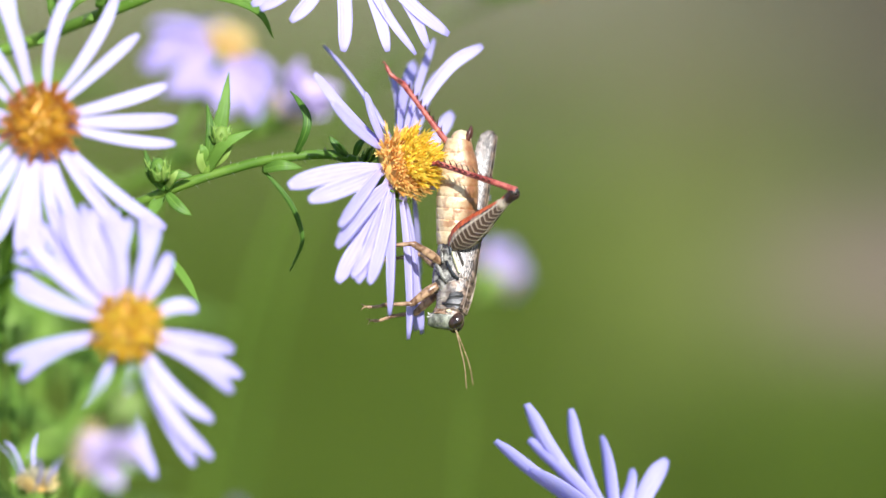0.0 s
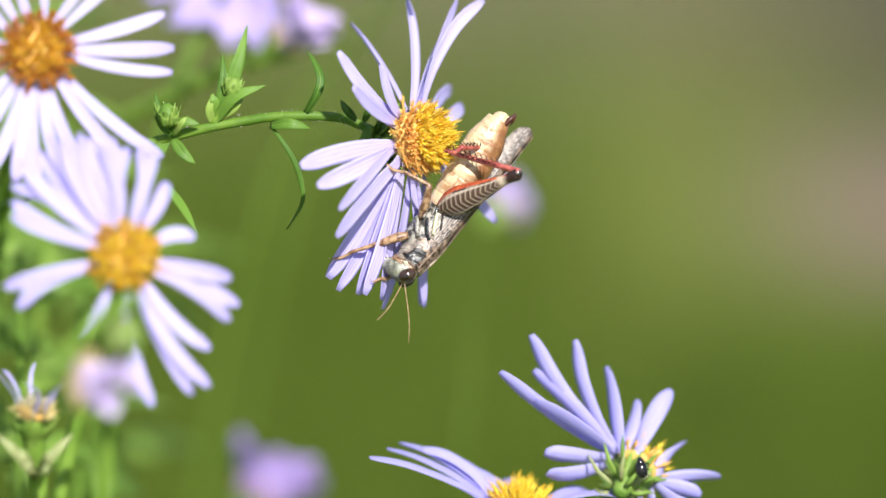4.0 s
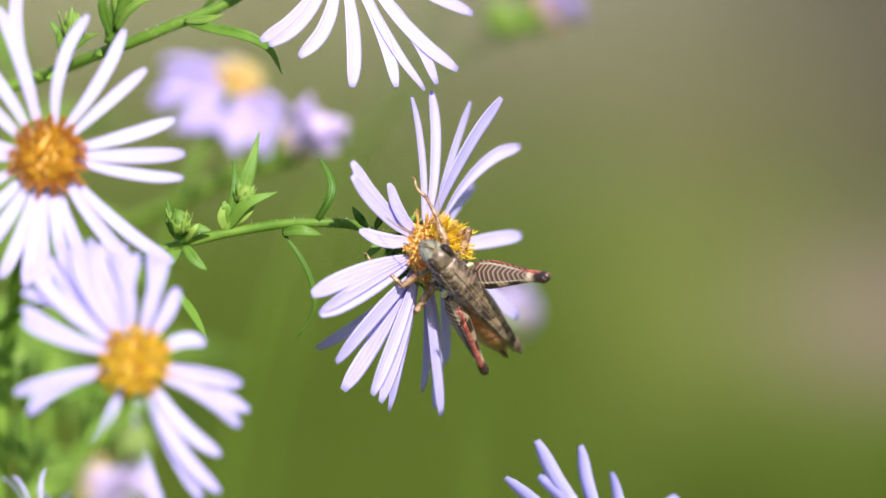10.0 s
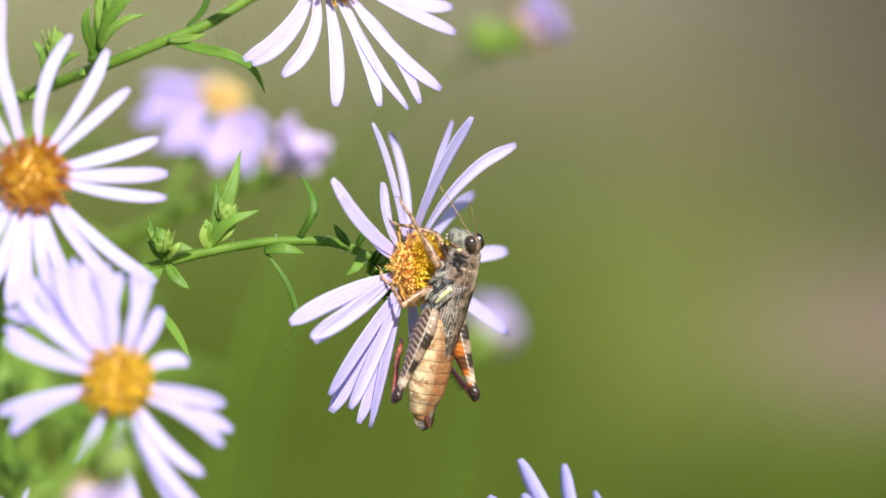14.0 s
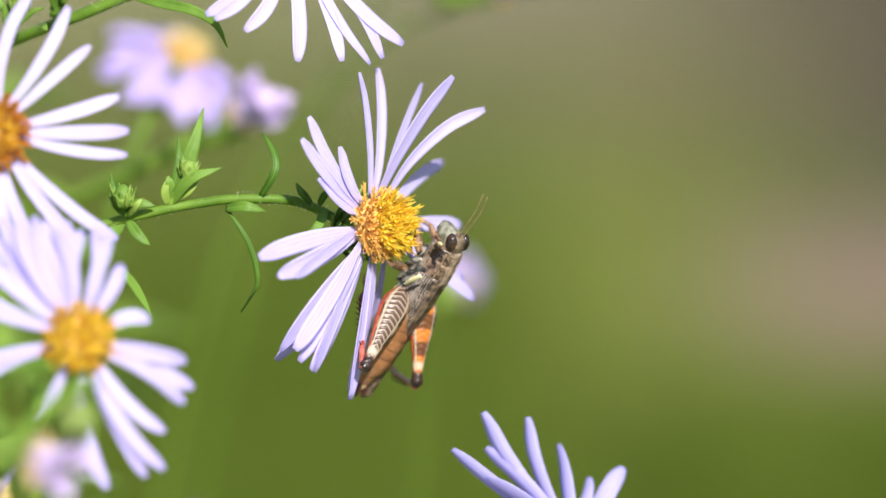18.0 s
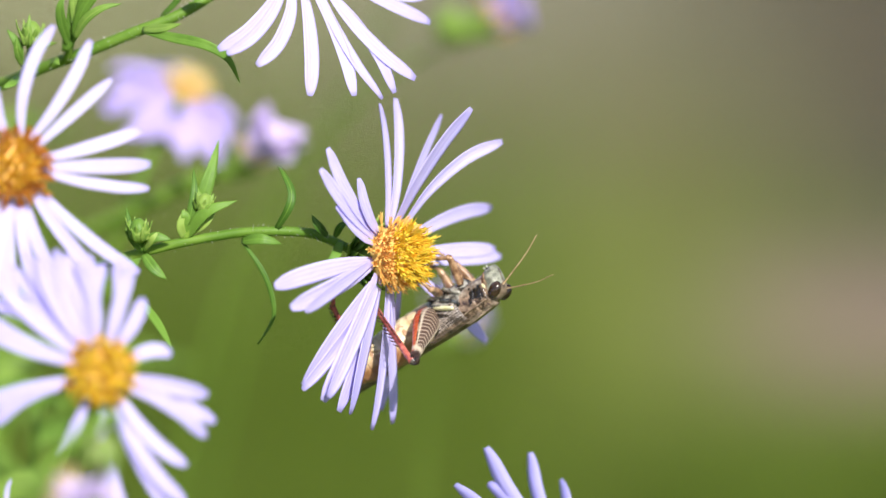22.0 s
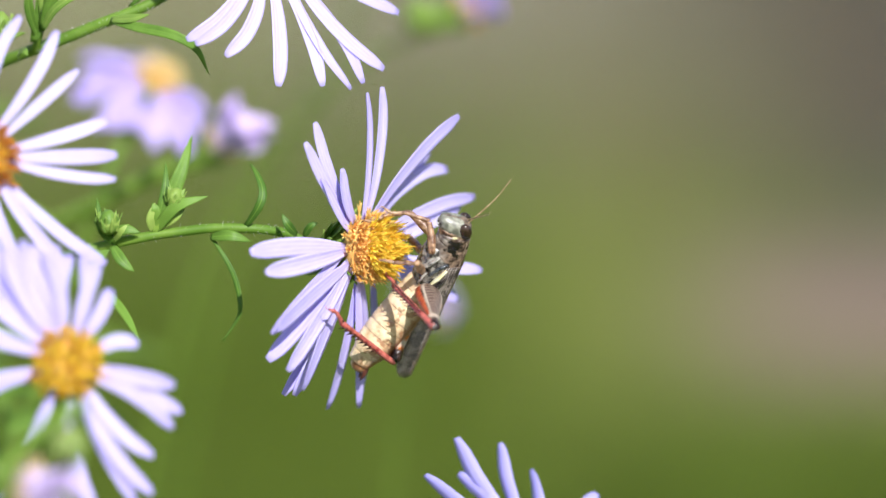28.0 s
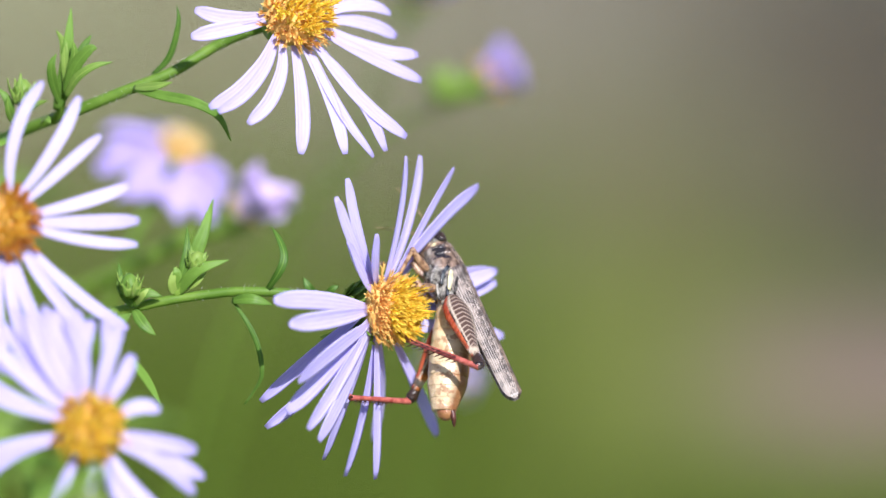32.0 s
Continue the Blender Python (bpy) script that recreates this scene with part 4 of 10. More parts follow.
flower_head(bottom_far_aster, head_turn((0.55, 0.45, 0.75)), ring_tips(22, 6.4, 35, 0.9), radius=2.4, dome=1.32, petal_mat=PETAL_PURPLE, plan_tips=False, seed=35, count=60, width=2.4)
stem_part(bottom_far_aster, ((0.86, 15, 1.66), (-2.47, 17, -2.08), (-7.74, 21, -14.72), (-13.79, 25, -48)), 0.8, 1.0, "green flower stalk", root=-1)
near_bud_aster = thing_at("aster_flower", -34.76, -62, -19.81, "pinkish half-open aster close to the lens", "flower", "asters")
near_bud_head = flower_head(near_bud_aster, head_turn((0.85, -0.25, -0.25)), ring_tips(16, 2.3, 36, 1.7), radius=1.7, dome=1.0, petal_mat=PETAL_PINK, plan_tips=False, seed=36, count=60, width=1.5, rim="cream", core="cream")
near_bud_head.location = mm(-2.2, 0, -2.7)
stem_part(near_bud_aster, ((-4.2, 1, -2.2), (-2.5, 1, 0.6), (2.58, 2, 4.42), (2.67, 6, 2.4), (-0.22, 12, -11.04), (-4.79, 22, -50.93)), 0.6, 0.8, "green flower stalk", root=-1)
bud_part(near_bud_aster, 2.7, 4, 2.65, 3.4, (-0.35, -0.2, -0.9), 7, BUD_PALE)
seedy_aster = thing_at("aster_flower", -44.34, -20, -28.46, "faded aster with pale shrivelled rays", "flower", "asters")
flower_head(seedy_aster, head_turn((0.1, -0.2, 0.95)), ring_tips(6, 4.6, 37, 0.9), radius=1.3, dome=0.8, petal_mat=PETAL, plan_tips=False, seed=37, count=70, width=0.42, bracts=30, rim="cream", core="pale")
stem_part(seedy_aster, ((0, 0, -0.29), (0.04, 1, -3.26), (0.24, 3, -10.09), (0.3, 10, -46.07)), 1.1, 1.0, "green flower stalk", root=-1)
leaf_part(seedy_aster, ((-0.04, 2, -6.52), (-1.73, -2, -3.67), (-3.73, -2, -1.64)), 1.1, material=BUD_PALE)
leaf_part(seedy_aster, ((-0.04, 2, -6.52), (-0.56, -4, -4.28), (-1.54, -4, -2.98)), 1.1, material=BUD_PALE)
leaf_part(seedy_aster, ((-0.04, 2, -6.52), (1.52, -4, -4.28), (2.62, -4, -2.98)), 1.1, material=BUD_PALE)
leaf_part(seedy_aster, ((-0.04, 2, -6.52), (2.04, 0, -3.78), (3.96, 0, -1.75)), 1.1, material=BUD_PALE)
leaf_part(seedy_aster, ((-0.04, 2, -6.52), (-0.13, -4, -5.01), (-0.68, -4, -4.43)), 1.1, material=BUD_PALE)
leaf_part(seedy_aster, ((-0.04, 2, -6.52), (1.17, -4, -5.29), (1.92, -4, -5.01)), 1.1, material=BUD_PALE)
# leafy stalks behind the flowers
stalk_a = thing_at("aster_stalk", -56.78, 55, -69.6, "leafy green aster stalk without a flower", "plant", "leafy stalks")
stem_part(stalk_a, ((0, 0, 0), (4.47, 0, 28.39), (7.89, 0, 70.98)), 0.65, 0.4, root=0)
leaf_part(stalk_a, ((6.45, 19.25, 71.02), (0.87, 12.74, 74.23), (-6.88, 30.98, 72.52)), 2.6, twist=0.00, material=LEAF_OLD)
leaf_part(stalk_a, ((5.76, 19.25, 64.81), (13.44, 20.23, 66.46), (21.04, 22.98, 65.52)), 2.7, twist=-0.15, material=LEAF_OLD)
leaf_part(stalk_a, ((5.07, 19.25, 58.6), (-2.3, 23.3, 62.25), (-7.89, 8.28, 60.39)), 3.1, twist=-0.47, material=LEAF_OLD)
leaf_part(stalk_a, ((4.38, 19.25, 52.39), (10.55, 20.88, 58.64), (16.42, 28.02, 54.99)), 3.4, twist=0.30, material=LEAF_OLD)
leaf_part(stalk_a, ((3.69, 19.25, 46.18), (-1.36, 22.39, 48.89), (-6.53, 26.47, 47.19)), 3.4, twist=-0.49, material=LEAF_OLD)
leaf_part(stalk_a, ((3, 19.25, 39.97), (8.67, 15.31, 42.49), (13.15, 29.15, 40.6)), 3.0, twist=0.46, material=LEAF_OLD)
stalk_b = thing_at("aster_stalk", -50.49, 95, -80.82, "leafy green aster stalk without a flower", "plant", "leafy stalks")
stem_part(stalk_b, ((0, 0, 0), (3.9, 0, 29.01), (6.28, 0, 72.52)), 0.65, 0.4, root=0)
leaf_part(stalk_b, ((4.16, 33.25, 72.12), (-3.96, 31.07, 73.78), (-12.38, 32.98, 72.86)), 2.6, twist=-0.09, material=LEAF_OLD)
leaf_part(stalk_b, ((3.6, 33.25, 65.66), (11.9, 34.99, 67.61), (20.89, 21.13, 66.78)), 3.8, twist=0.47, material=LEAF_OLD)
leaf_part(stalk_b, ((3.04, 33.25, 59.21), (-1.98, 25.75, 60.78), (-8.19, 34.52, 59.78)), 2.6, twist=-0.50, material=LEAF_OLD)
leaf_part(stalk_b, ((2.48, 33.25, 52.75), (9.31, 31.81, 59.55), (16.13, 29.99, 55.87)), 3.9, twist=-0.49, material=LEAF_OLD)
leaf_part(stalk_b, ((1.92, 33.25, 46.29), (-5.3, 35.21, 48.54), (-13.5, 47.92, 46.65)), 2.7, twist=0.07, material=LEAF_OLD)
leaf_part(stalk_b, ((1.37, 33.25, 39.83), (8.79, 29.08, 42.25), (14.98, 49.09, 39.94)), 4.6, twist=-0.45, material=LEAF_OLD)
stalk_d = thing_at("aster_stalk", -64.88, 85, -72.78, "leafy green aster stalk without a flower", "plant", "leafy stalks")
stem_part(stalk_d, ((0, 0, 0), (4.95, 0, 37.94), (8.93, 0, 94.85)), 0.65, 0.4, root=0)
leaf_part(stalk_d, ((6.5, 29.75, 95.8), (1.09, 27.97, 102.62), (-4.24, 25.69, 98.72)), 4.3, twist=-0.16, material=LEAF_OLD)
leaf_part(stalk_d, ((5.71, 29.75, 87.39), (12.56, 35.93, 89.82), (20.78, 22.04, 88.24)), 2.7, twist=0.57, material=LEAF_OLD)
leaf_part(stalk_d, ((4.92, 29.75, 78.98), (-1.22, 38.5, 85.93), (-6.1, 33.16, 82.04)), 2.6, twist=-0.53, material=LEAF_OLD)
leaf_part(stalk_d, ((4.13, 29.75, 70.57), (9.46, 31.76, 74.12), (14.06, 44.68, 72.13)), 3.3, twist=-0.43, material=LEAF_OLD)
leaf_part(stalk_d, ((3.34, 29.75, 62.16), (-2.83, 22.31, 64.33), (-10.61, 31.54, 63.06)), 4.0, twist=-0.52, material=LEAF_OLD)
leaf_part(stalk_d, ((2.54, 29.75, 53.74), (8.61, 34.51, 59.03), (15.69, 26.01, 56.22)), 4.4, twist=-0.40, material=LEAF_OLD)
stalk_g = thing_at("aster_stalk", -48.8, 45, -75, "leafy green aster stalk without a flower", "plant", "leafy stalks")
stem_part(stalk_g, ((0, 0, 0), (2.85, 0, 23.3), (3.88, 0, 58.24)), 0.65, 0.4, root=0)
leaf_part(stalk_g, ((2.79, 15.75, 57.83), (-1.54, 10.91, 61), (-7.36, 24.71, 58.98)), 3.0, twist=-0.33, material=LEAF_OLD)
leaf_part(stalk_g, ((2.45, 15.75, 52.76), (6.66, 23.64, 54.36), (11.02, 30.99, 53.09)), 3.3, twist=0.29, material=LEAF_OLD)
leaf_part(stalk_g, ((2.11, 15.75, 47.69), (-3.72, 13.4, 51.77), (-10.3, 20.06, 49.3)), 3.1, twist=-0.29, material=LEAF_OLD)
leaf_part(stalk_g, ((1.77, 15.75, 42.62), (8.04, 14.66, 44.92), (13.42, 29.95, 42.95)), 2.6, twist=-0.48, material=LEAF_OLD)
leaf_part(stalk_g, ((1.43, 15.75, 37.55), (-5.42, 11.27, 39.3), (-14.07, 27, 37.59)), 3.8, twist=-0.34, material=LEAF_OLD)
leaf_part(stalk_g, ((1.1, 15.75, 32.48), (5.85, 12.15, 35.36), (9.58, 25.36, 33.06)), 4.6, twist=0.34, material=LEAF_OLD)
stalk_h = thing_at("aster_stalk", -53.18, 28, -73.03, "leafy green aster stalk without a flower", "plant", "leafy stalks")
stem_part(stalk_h, ((0, 0, 0), (2.27, 0, 24.2), (2.52, 0, 60.49)), 0.65, 0.4, root=0)
leaf_part(stalk_h, ((1.73, 9.8, 60.29), (-6.23, 16.58, 66.2), (-14.33, 23.24, 62.74)), 4.5, twist=-0.49, material=LEAF_OLD)
leaf_part(stalk_h, ((1.51, 9.8, 55.07), (6.65, 11.68, 57.46), (12.08, 9.53, 56.16)), 3.3, twist=0.40, material=LEAF_OLD)
leaf_part(stalk_h, ((1.29, 9.8, 49.85), (-3.91, 5.77, 52.22), (-9.71, 8.58, 50.89)), 3.8, twist=0.08, material=LEAF_OLD)
leaf_part(stalk_h, ((1.08, 9.8, 44.63), (6.91, 8.04, 46.82), (12.85, 4.2, 45.81)), 2.9, twist=0.05, material=LEAF_OLD)
leaf_part(stalk_h, ((0.86, 9.8, 39.41), (-4.22, 12.66, 44.12), (-7.66, -1.79, 42.13)), 3.9, twist=-0.19, material=LEAF_OLD)
leaf_part(stalk_h, ((0.64, 9.8, 34.18), (6.03, 14.51, 38.23), (11.32, 22.07, 35.38)), 4.1, twist=-0.35, material=LEAF_OLD)

# ---------------------------------------------------------------- ground
bm = bmesh.new()
_r = random.Random(2)
_s = [-400, -60, -8, -2] + [-1 + 0.1 * i for i in range(21)] + [2, 8, 60, 400]
_t = [-400, -60, -8, 0.4] + [1.0 + 0.1 * i for i in range(31)] + [6, 20, 90, 600]
_v = [[bm.verts.new((x, y, _r.uniform(-0.006, 0.006) if abs(x) < 1 and 1 < y < 4 else 0)) for x in _s] for y in _t]
for i in range(len(_t) - 1):
    for j in range(len(_s) - 1):
        bm.faces.new((_v[i][j], _v[i][j + 1], _v[i + 1][j + 1], _v[i + 1][j]))
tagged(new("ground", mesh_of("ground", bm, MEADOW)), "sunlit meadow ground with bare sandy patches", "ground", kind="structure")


def tufts(name, count, material, label, region, seed):
    """Many short blades of grass in one mesh."""
    r = random.Random(seed)
    vs, fs = [], []
    for _ in range(count):
        x, y = region(r)
        h, w, a = r.uniform(0.02, 0.055), r.uniform(0.001, 0.0025), r.uniform(0, 6.28)
        dx, dy = math.cos(a) * w, math.sin(a) * w
        lx, ly = r.uniform(-0.6, 0.6) * h, r.uniform(-0.6, 0.6) * h
        n = len(vs)
        vs += [(x - dx, y - dy, -0.006), (x + dx, y + dy, -0.006), (x + dx * 0.8 + lx * 0.35, y + dy * 0.8 + ly * 0.35, h * 0.6), (x - dx * 0.8 + lx * 0.35, y - dy * 0.8 + ly * 0.35, h * 0.6), (x + lx, y + ly, h)]
        fs += [(n, n + 1, n + 2, n + 3), (n + 3, n + 2, n + 4)]
    me = bpy.data.meshes.new(name)
    me.from_pydata(vs, [], fs)
    me.materials.append(material)
    return tagged(new(name, me), label, "grass", kind="stuff")


def green_region(r):
    while True:
        x, y = r.gauss(0, 0.55), r.gauss(1.75, 0.75)
        if y < (1.95 if x < 0.06 else 1.84) or x < 0.06 and r.random() < 1.1 - (y - 1.95) * 1.6:
            return x, y


tufts("grass", 16000, BLADE, "short green meadow grass", green_region, 4)
tufts("dry_grass", 2600, BLADE_DRY, "thin straw-coloured dry grass", lambda r: (r.gauss(0.1, 0.4), 2.2 + abs(r.gauss(0, 0.9))), 5)

# ---------------------------------------------------------------- grasshopper
def ring(x, zc, hw, hh, n=18, power=2.0, low=1.0):
    """A cross-section at x, starting on the back; low stretches the belly side."""
    out = []
    for j in range(n):
        a = 2 * math.pi * j / n
        s, c = math.sin(a), math.cos(a)
        y = hw * math.copysign(abs(s) ** (2 / power), s)
        z = hh * math.copysign(abs(c) ** (2 / power), c)
        out.append(mm(x, y, zc + (z if z > 0 else z * low)))
    return out


def half_turn(rings):
    """The same rings, starting on the belly."""
    return [r[len(r) // 2:] + r[:len(r) // 2] for r in rings]


def dense(rows, n):
    """Smoothly resampled rows of (x, zc, hw, hh)."""
    xs = [r[0] for r in rows]
    lo, hi = xs[0], xs[-1]
    out = []
    for i in range(n):
        x = lo + (hi - lo) * i / (n - 1)
        k = max(j for j in range(len(rows) - 1) if (x - xs[j]) * (hi - lo) >= -1e-9)
        f = (x - xs[k]) / (xs[k + 1] - xs[k])
        f = f * f * (3 - 2 * f) * 0.5 + f * 0.5
        out.append((x, *(rows[k][i2] + (rows[k + 1][i2] - rows[k][i2]) * f for i2 in (1, 2, 3))))
    return out


def build_grasshopper():
    hop = thing_at("grasshopper", 0, 0, 0, "brown and cream grasshopper with red hind shins, feeding on the aster", "grasshopper")
    parts = {}
    # head
    bm = bmesh.new()
    rows = dense(((5.5, 0.05, 1.44, 1.52), (6.3, 0.0, 1.52, 1.68), (7.0, -0.08, 1.50, 1.80), (7.6, -0.25, 1.34, 1.80), (8.0, -0.45, 1.02, 1.62), (8.24, -0.6, 0.52, 1.15)), 14)
    loft(bm, half_turn([ring(*r, n=22, power=2.3, low=1.22) for r in rows]))
    head = part("head", bm, HEADSKIN, hop, "grey-green head with a steep flat face", at(6.0, 0, 0.1) @ Matrix.Scale(0.91, 4) @ at(-6.0, 0, -0.1))
    for s in (1, -1):
        bm = bmesh.new()
        ball(bm, mm(7.30, s * 1.12, 0.84), (1.06 * MM, 0.60 * MM, 0.76 * MM), Matrix.Rotation(radians(28), 3, "Y"), 18, 12)
        part("eye", bm, EYE, head, "glossy dark brown compound eye")
        bm = bmesh.new()
        p = spline([mm(0, 0, 0), mm(2.5, s * 0.1, 0.15), mm(5.0, s * 0.1, 0.2), mm(7.5, 0, -0.1)], 40)
        tube(bm, p, [0.092 * MM * (1.0 if i % 2 else 0.75) * (1 - 0.35 * i / 39) for i in range(40)], 6)
        parts["antenna", s] = part("antenna", bm, ANTENNA, head, "thin beaded tan antenna")
        bm = bmesh.new()
        for k in range(2):
            q = spline([mm(7.1 - 0.3 * k, s * 0.5, -2.1), mm(7.2 - 0.35 * k, s * 0.55, -2.35), mm(7.2 - 0.5 * k, s * 0.5, -2.6)], 8)
            tube(bm, q, (0.09 * MM, 0.06 * MM, 0.08 * MM), 6)
        part("palp", bm, WHITISH, head, "thin whitish mouth feelers")
        bm = bmesh.new()
        tube(bm, spline([mm(6.40, s * 1.46, 0.2), mm(6.30, s * 1.50, -0.1), mm(6.3, s * 1.47, -0.45)], 8), (0.12 * MM, 0.26 * MM, 0.10 * MM), 8, 0.6)
        part("cheek_spot", bm, YELLOWISH, head, "pale yellow cheek spot")
        bm = bmesh.new()
        tube(bm, spline([mm(6.75, s * 1.44, -0.1), mm(6.65, s * 1.42, -0.9), mm(6.75, s * 1.15, -1.8)], 10), (0.10 * MM, 0.16 * MM, 0.12 * MM), 7, 0.6)
        part("cheek_band", bm, LEG_TAN, head, "orange-brown band below the eye")
    bm = bmesh.new()
    ball(bm, mm(7.1, 0, -2.0), (0.6 * MM, 0.85 * MM, 0.55 * MM), None, 12, 8)
    part("mouth", bm, CUTICLE_GREY, head)
    # collar shield: its hind edge reaches farther back along the top
    bm = bmesh.new()
    rows = dense(((6.2, 0, 1.395, 1.66), (6.08, 0.02, 1.469, 1.74), (5.75, 0.05, 1.507, 1.8), (5.6, 0.05, 1.423, 1.72), (5.4, 0.05, 1.516, 1.82), (4.75, 0.06, 1.534, 1.84), (4.6, 0.06, 1.451, 1.76), (4.4, 0.06, 1.553, 1.87), (3.4, 0.1, 1.637, 1.95), (2.3, 0.12, 1.674, 1.98), (2.12, 0.12, 1.655, 1.97), (2.05, 0.12, 1.544, 1.86)), 44)
    rings = [ring(*r, n=26, power=2.5, low=0.95) for r in rows]
    rings = [[Vector((6.2 * MM + (p.x - 6.2 * MM) * min(1.0, 0.74 + 0.13 * (p.z / MM + 0.6)), p.y, p.z)) for p in r] for r in rings]
    loft(bm, half_turn(rings))
    part("pronotum", bm, PRONOTUM, hop, "mottled brown neck shield with a black side patch")
    bm = bmesh.new()
    tube(bm, spline([mm(6.1, 0, 1.70), mm(4.4, 0, 1.92), mm(2.2, 0, 2.1)], 12), (0.10 * MM, 0.16 * MM, 0.08 * MM), 6)
    part("keel", bm, CUTICLE, hop)
    for s in (1, -1):
        bm = bmesh.new()
        tube(bm, spline([mm(6.0, s * 1.34, 1.32), mm(4.4, s * 1.42, 1.45), mm(2.3, s * 1.50, 1.55)], 14), (0.05 * MM, 0.08 * MM, 0.05 * MM), 6)
        part("side_ridge", bm, CUTICLE, hop, "pale brown ridge")
    # thorax
    bm = bmesh.new()
    rows = dense(((4.2, -0.8, 1.4, 1.6), (2.6, -0.7, 1.72, 1.9), (0.6, -0.65, 1.8, 2.0), (-1.2, -0.65, 1.75, 1.9), (-2.4, -0.6, 1.6, 1.7)), 12)
    loft(bm, half_turn([ring(*r, n=20, power=2.3) for r in rows]))
    thorax = part("thorax", bm, CUTICLE_GREY, hop, "grey plated chest")
    for s in (1, -1):
        for name, mat, pts, w, lab in (
                ("side_stripe", YELLOWISH, ((2.2, 1.84, 0.35), (1.2, 2.0, -0.15), (0.1, 1.99, -0.75)), 0.52, "thick pale yellow slanting stripe"),
                ("side_plate", CUTICLE_BLUE, ((2.9, 1.66, 0.35), (2.2, 1.82, -0.5), (1.1, 1.86, -1.25)), 0.50, "blue-black chest plate"),
                ("side_plate", CUTICLE_DARK, ((1.2, 1.86, 0.65), (0.3, 1.93, 0.15), (-0.6, 1.90, -0.4)), 0.30, "black chest plate"),
                ("side_plate", CUTICLE_BLUE, ((0.3, 1.90, -0.9), (-0.6, 1.88, -1.1), (-1.4, 1.78, -1.2)), 0.42, "blue-grey chest plate"),
                ("side_plate", CUTICLE_GREY, ((3.4, 1.50, -0.8), (2.5, 1.68, -1.6), (1.6, 1.55, -2.3)), 0.62, "grey chest plate"),
                ("side_plate", CUTICLE_GREY, ((1.4, 1.74, -1.6), (0.5, 1.72, -1.9), (-0.4, 1.62, -2.1)), 0.50, "grey chest plate")):
            bm = bmesh.new()
            tube(bm, spline([mm(x, s * y, z) for x, y, z in pts], 10), (w * 0.7 * MM, w * MM, w * 0.6 * MM), 8, 0.45)
            part(name, bm, mat, thorax, lab)
    # abdomen: overlapping rings that bend gently down
    abdomen = part("abdomen", mesh_of("abdomen", _abdomen_core(), ABDOMEN), ABDOMEN, hop, "plump cream and tan ringed abdomen")
    for i in range(9):
        x0, x1 = -0.2 - 1.24 * i, -1.62 - 1.24 * i
        w = lambda x: (1.78 + 0.30 * math.sin(math.pi * min(max(-x / 11.0, 0.0), 1.0))) * (1.0 if x > -9.0 else 1 - 0.13 * (-9.0 - x))
        bm = bmesh.new()
        loft(bm, [ring(x, -0.012 * x * x * 0.2, w(x) * f, w(x) * f * 1.06, n=18) for x, f in ((x0 + 0.1, 0.955), (x0 - 0.15, 0.995), (x0 - 0.5, 1.015), (x0 - 0.9, 1.02), (x1 + 0.2, 1.018), (x1 + 0.06, 1.008), (x1 + 0.02, 0.975))])
        part("abdomen_ring", bm, ABDOMEN, abdomen)
    for s in (1, -1):
        bm = bmesh.new()
        tube(bm, spline([mm(-11.3, s * 0.5, 0.5), mm(-12.2, s * 0.6, 0.8), mm(-13.0, s * 0.45, 0.9)], 8), (0.36 * MM, 0.3 * MM, 0.08 * MM), 7)
        part("cercus", bm, SPINE, abdomen, "dark pointed tail prong")
    bm = bmesh.new()
    ball(bm, mm(-11.5, 0, -0.1), (1.0 * MM, 1.05 * MM, 1.1 * MM), None, 12, 8)
    part("tail_tip", bm, ABDOMEN, abdomen)
    parts["abdomen"] = abdomen
    # wing covers
    for s in (1, -1):
        bm = bmesh.new()
        lay = bm.loops.layers.uv.verify()
        grid = [[], []]
        n, m = 30, 14
        for i in range(n):
            u = i / (n - 1)
            for side in (0, 1):
                row = []
                for j in range(m):
                    v = j / (m - 1)
                    tip = max(0.0, (u - 0.86) / 0.14)
                    end = math.sqrt(max(0.0, 1 - tip ** 2.4))
                    c = 0.48 + (v - 0.48) * (0.25 + 0.75 * end)
                    flat = min(c / 0.24, 1.0)
                    fall = max(0.0, (c - 0.16) / 0.84)
                    y = 0.9 * ((-0.30 if s > 0 else 0.02) + (1.70 if s > 0 else 1.38) * flat + 0.72 * fall ** 0.8) * (1 - 0.60 * u ** 1.2 - 0.24 * u ** 6) + 0.05 * (s > 0)
                    z = 2.02 + (0.07 if s > 0 else 0.0) - 0.32 * u - 0.10 * flat - (2.35 - 0.55 * u) * fall + (0.035 * math.cos(v * 48) if side == 0 else 0)
                    x = 2.95 - 17.15 * u + 0.9 * (v - 0.5) * min(1, u * 6) * (1 - u) - 0.5 * v * (1 - u)
                    row.append(bm.verts.new(mm(x, s * y * (1 - 0.03 * side), z - 0.03 * side)))
                grid[side].append(row)
        for side in (0, 1):
            for i in range(n - 1):
                for j in range(m - 1):
                    f = bm.faces.new((grid[side][i][j], grid[side][i][j + 1], grid[side][i + 1][j + 1], grid[side][i + 1][j]))
                    for lp, (a, b) in zip(f.loops, ((i, j), (i, j + 1), (i + 1, j + 1), (i + 1, j))):
                        lp[lay].uv = (a / (n - 1), b / (m - 1))
        edge = [(i, 0) for i in range(n)] + [(n - 1, j) for j in range(1, m)] + [(i, m - 1) for i in range(n - 2, -1, -1)] + [(0, j) for j in range(m - 2, 0, -1)]
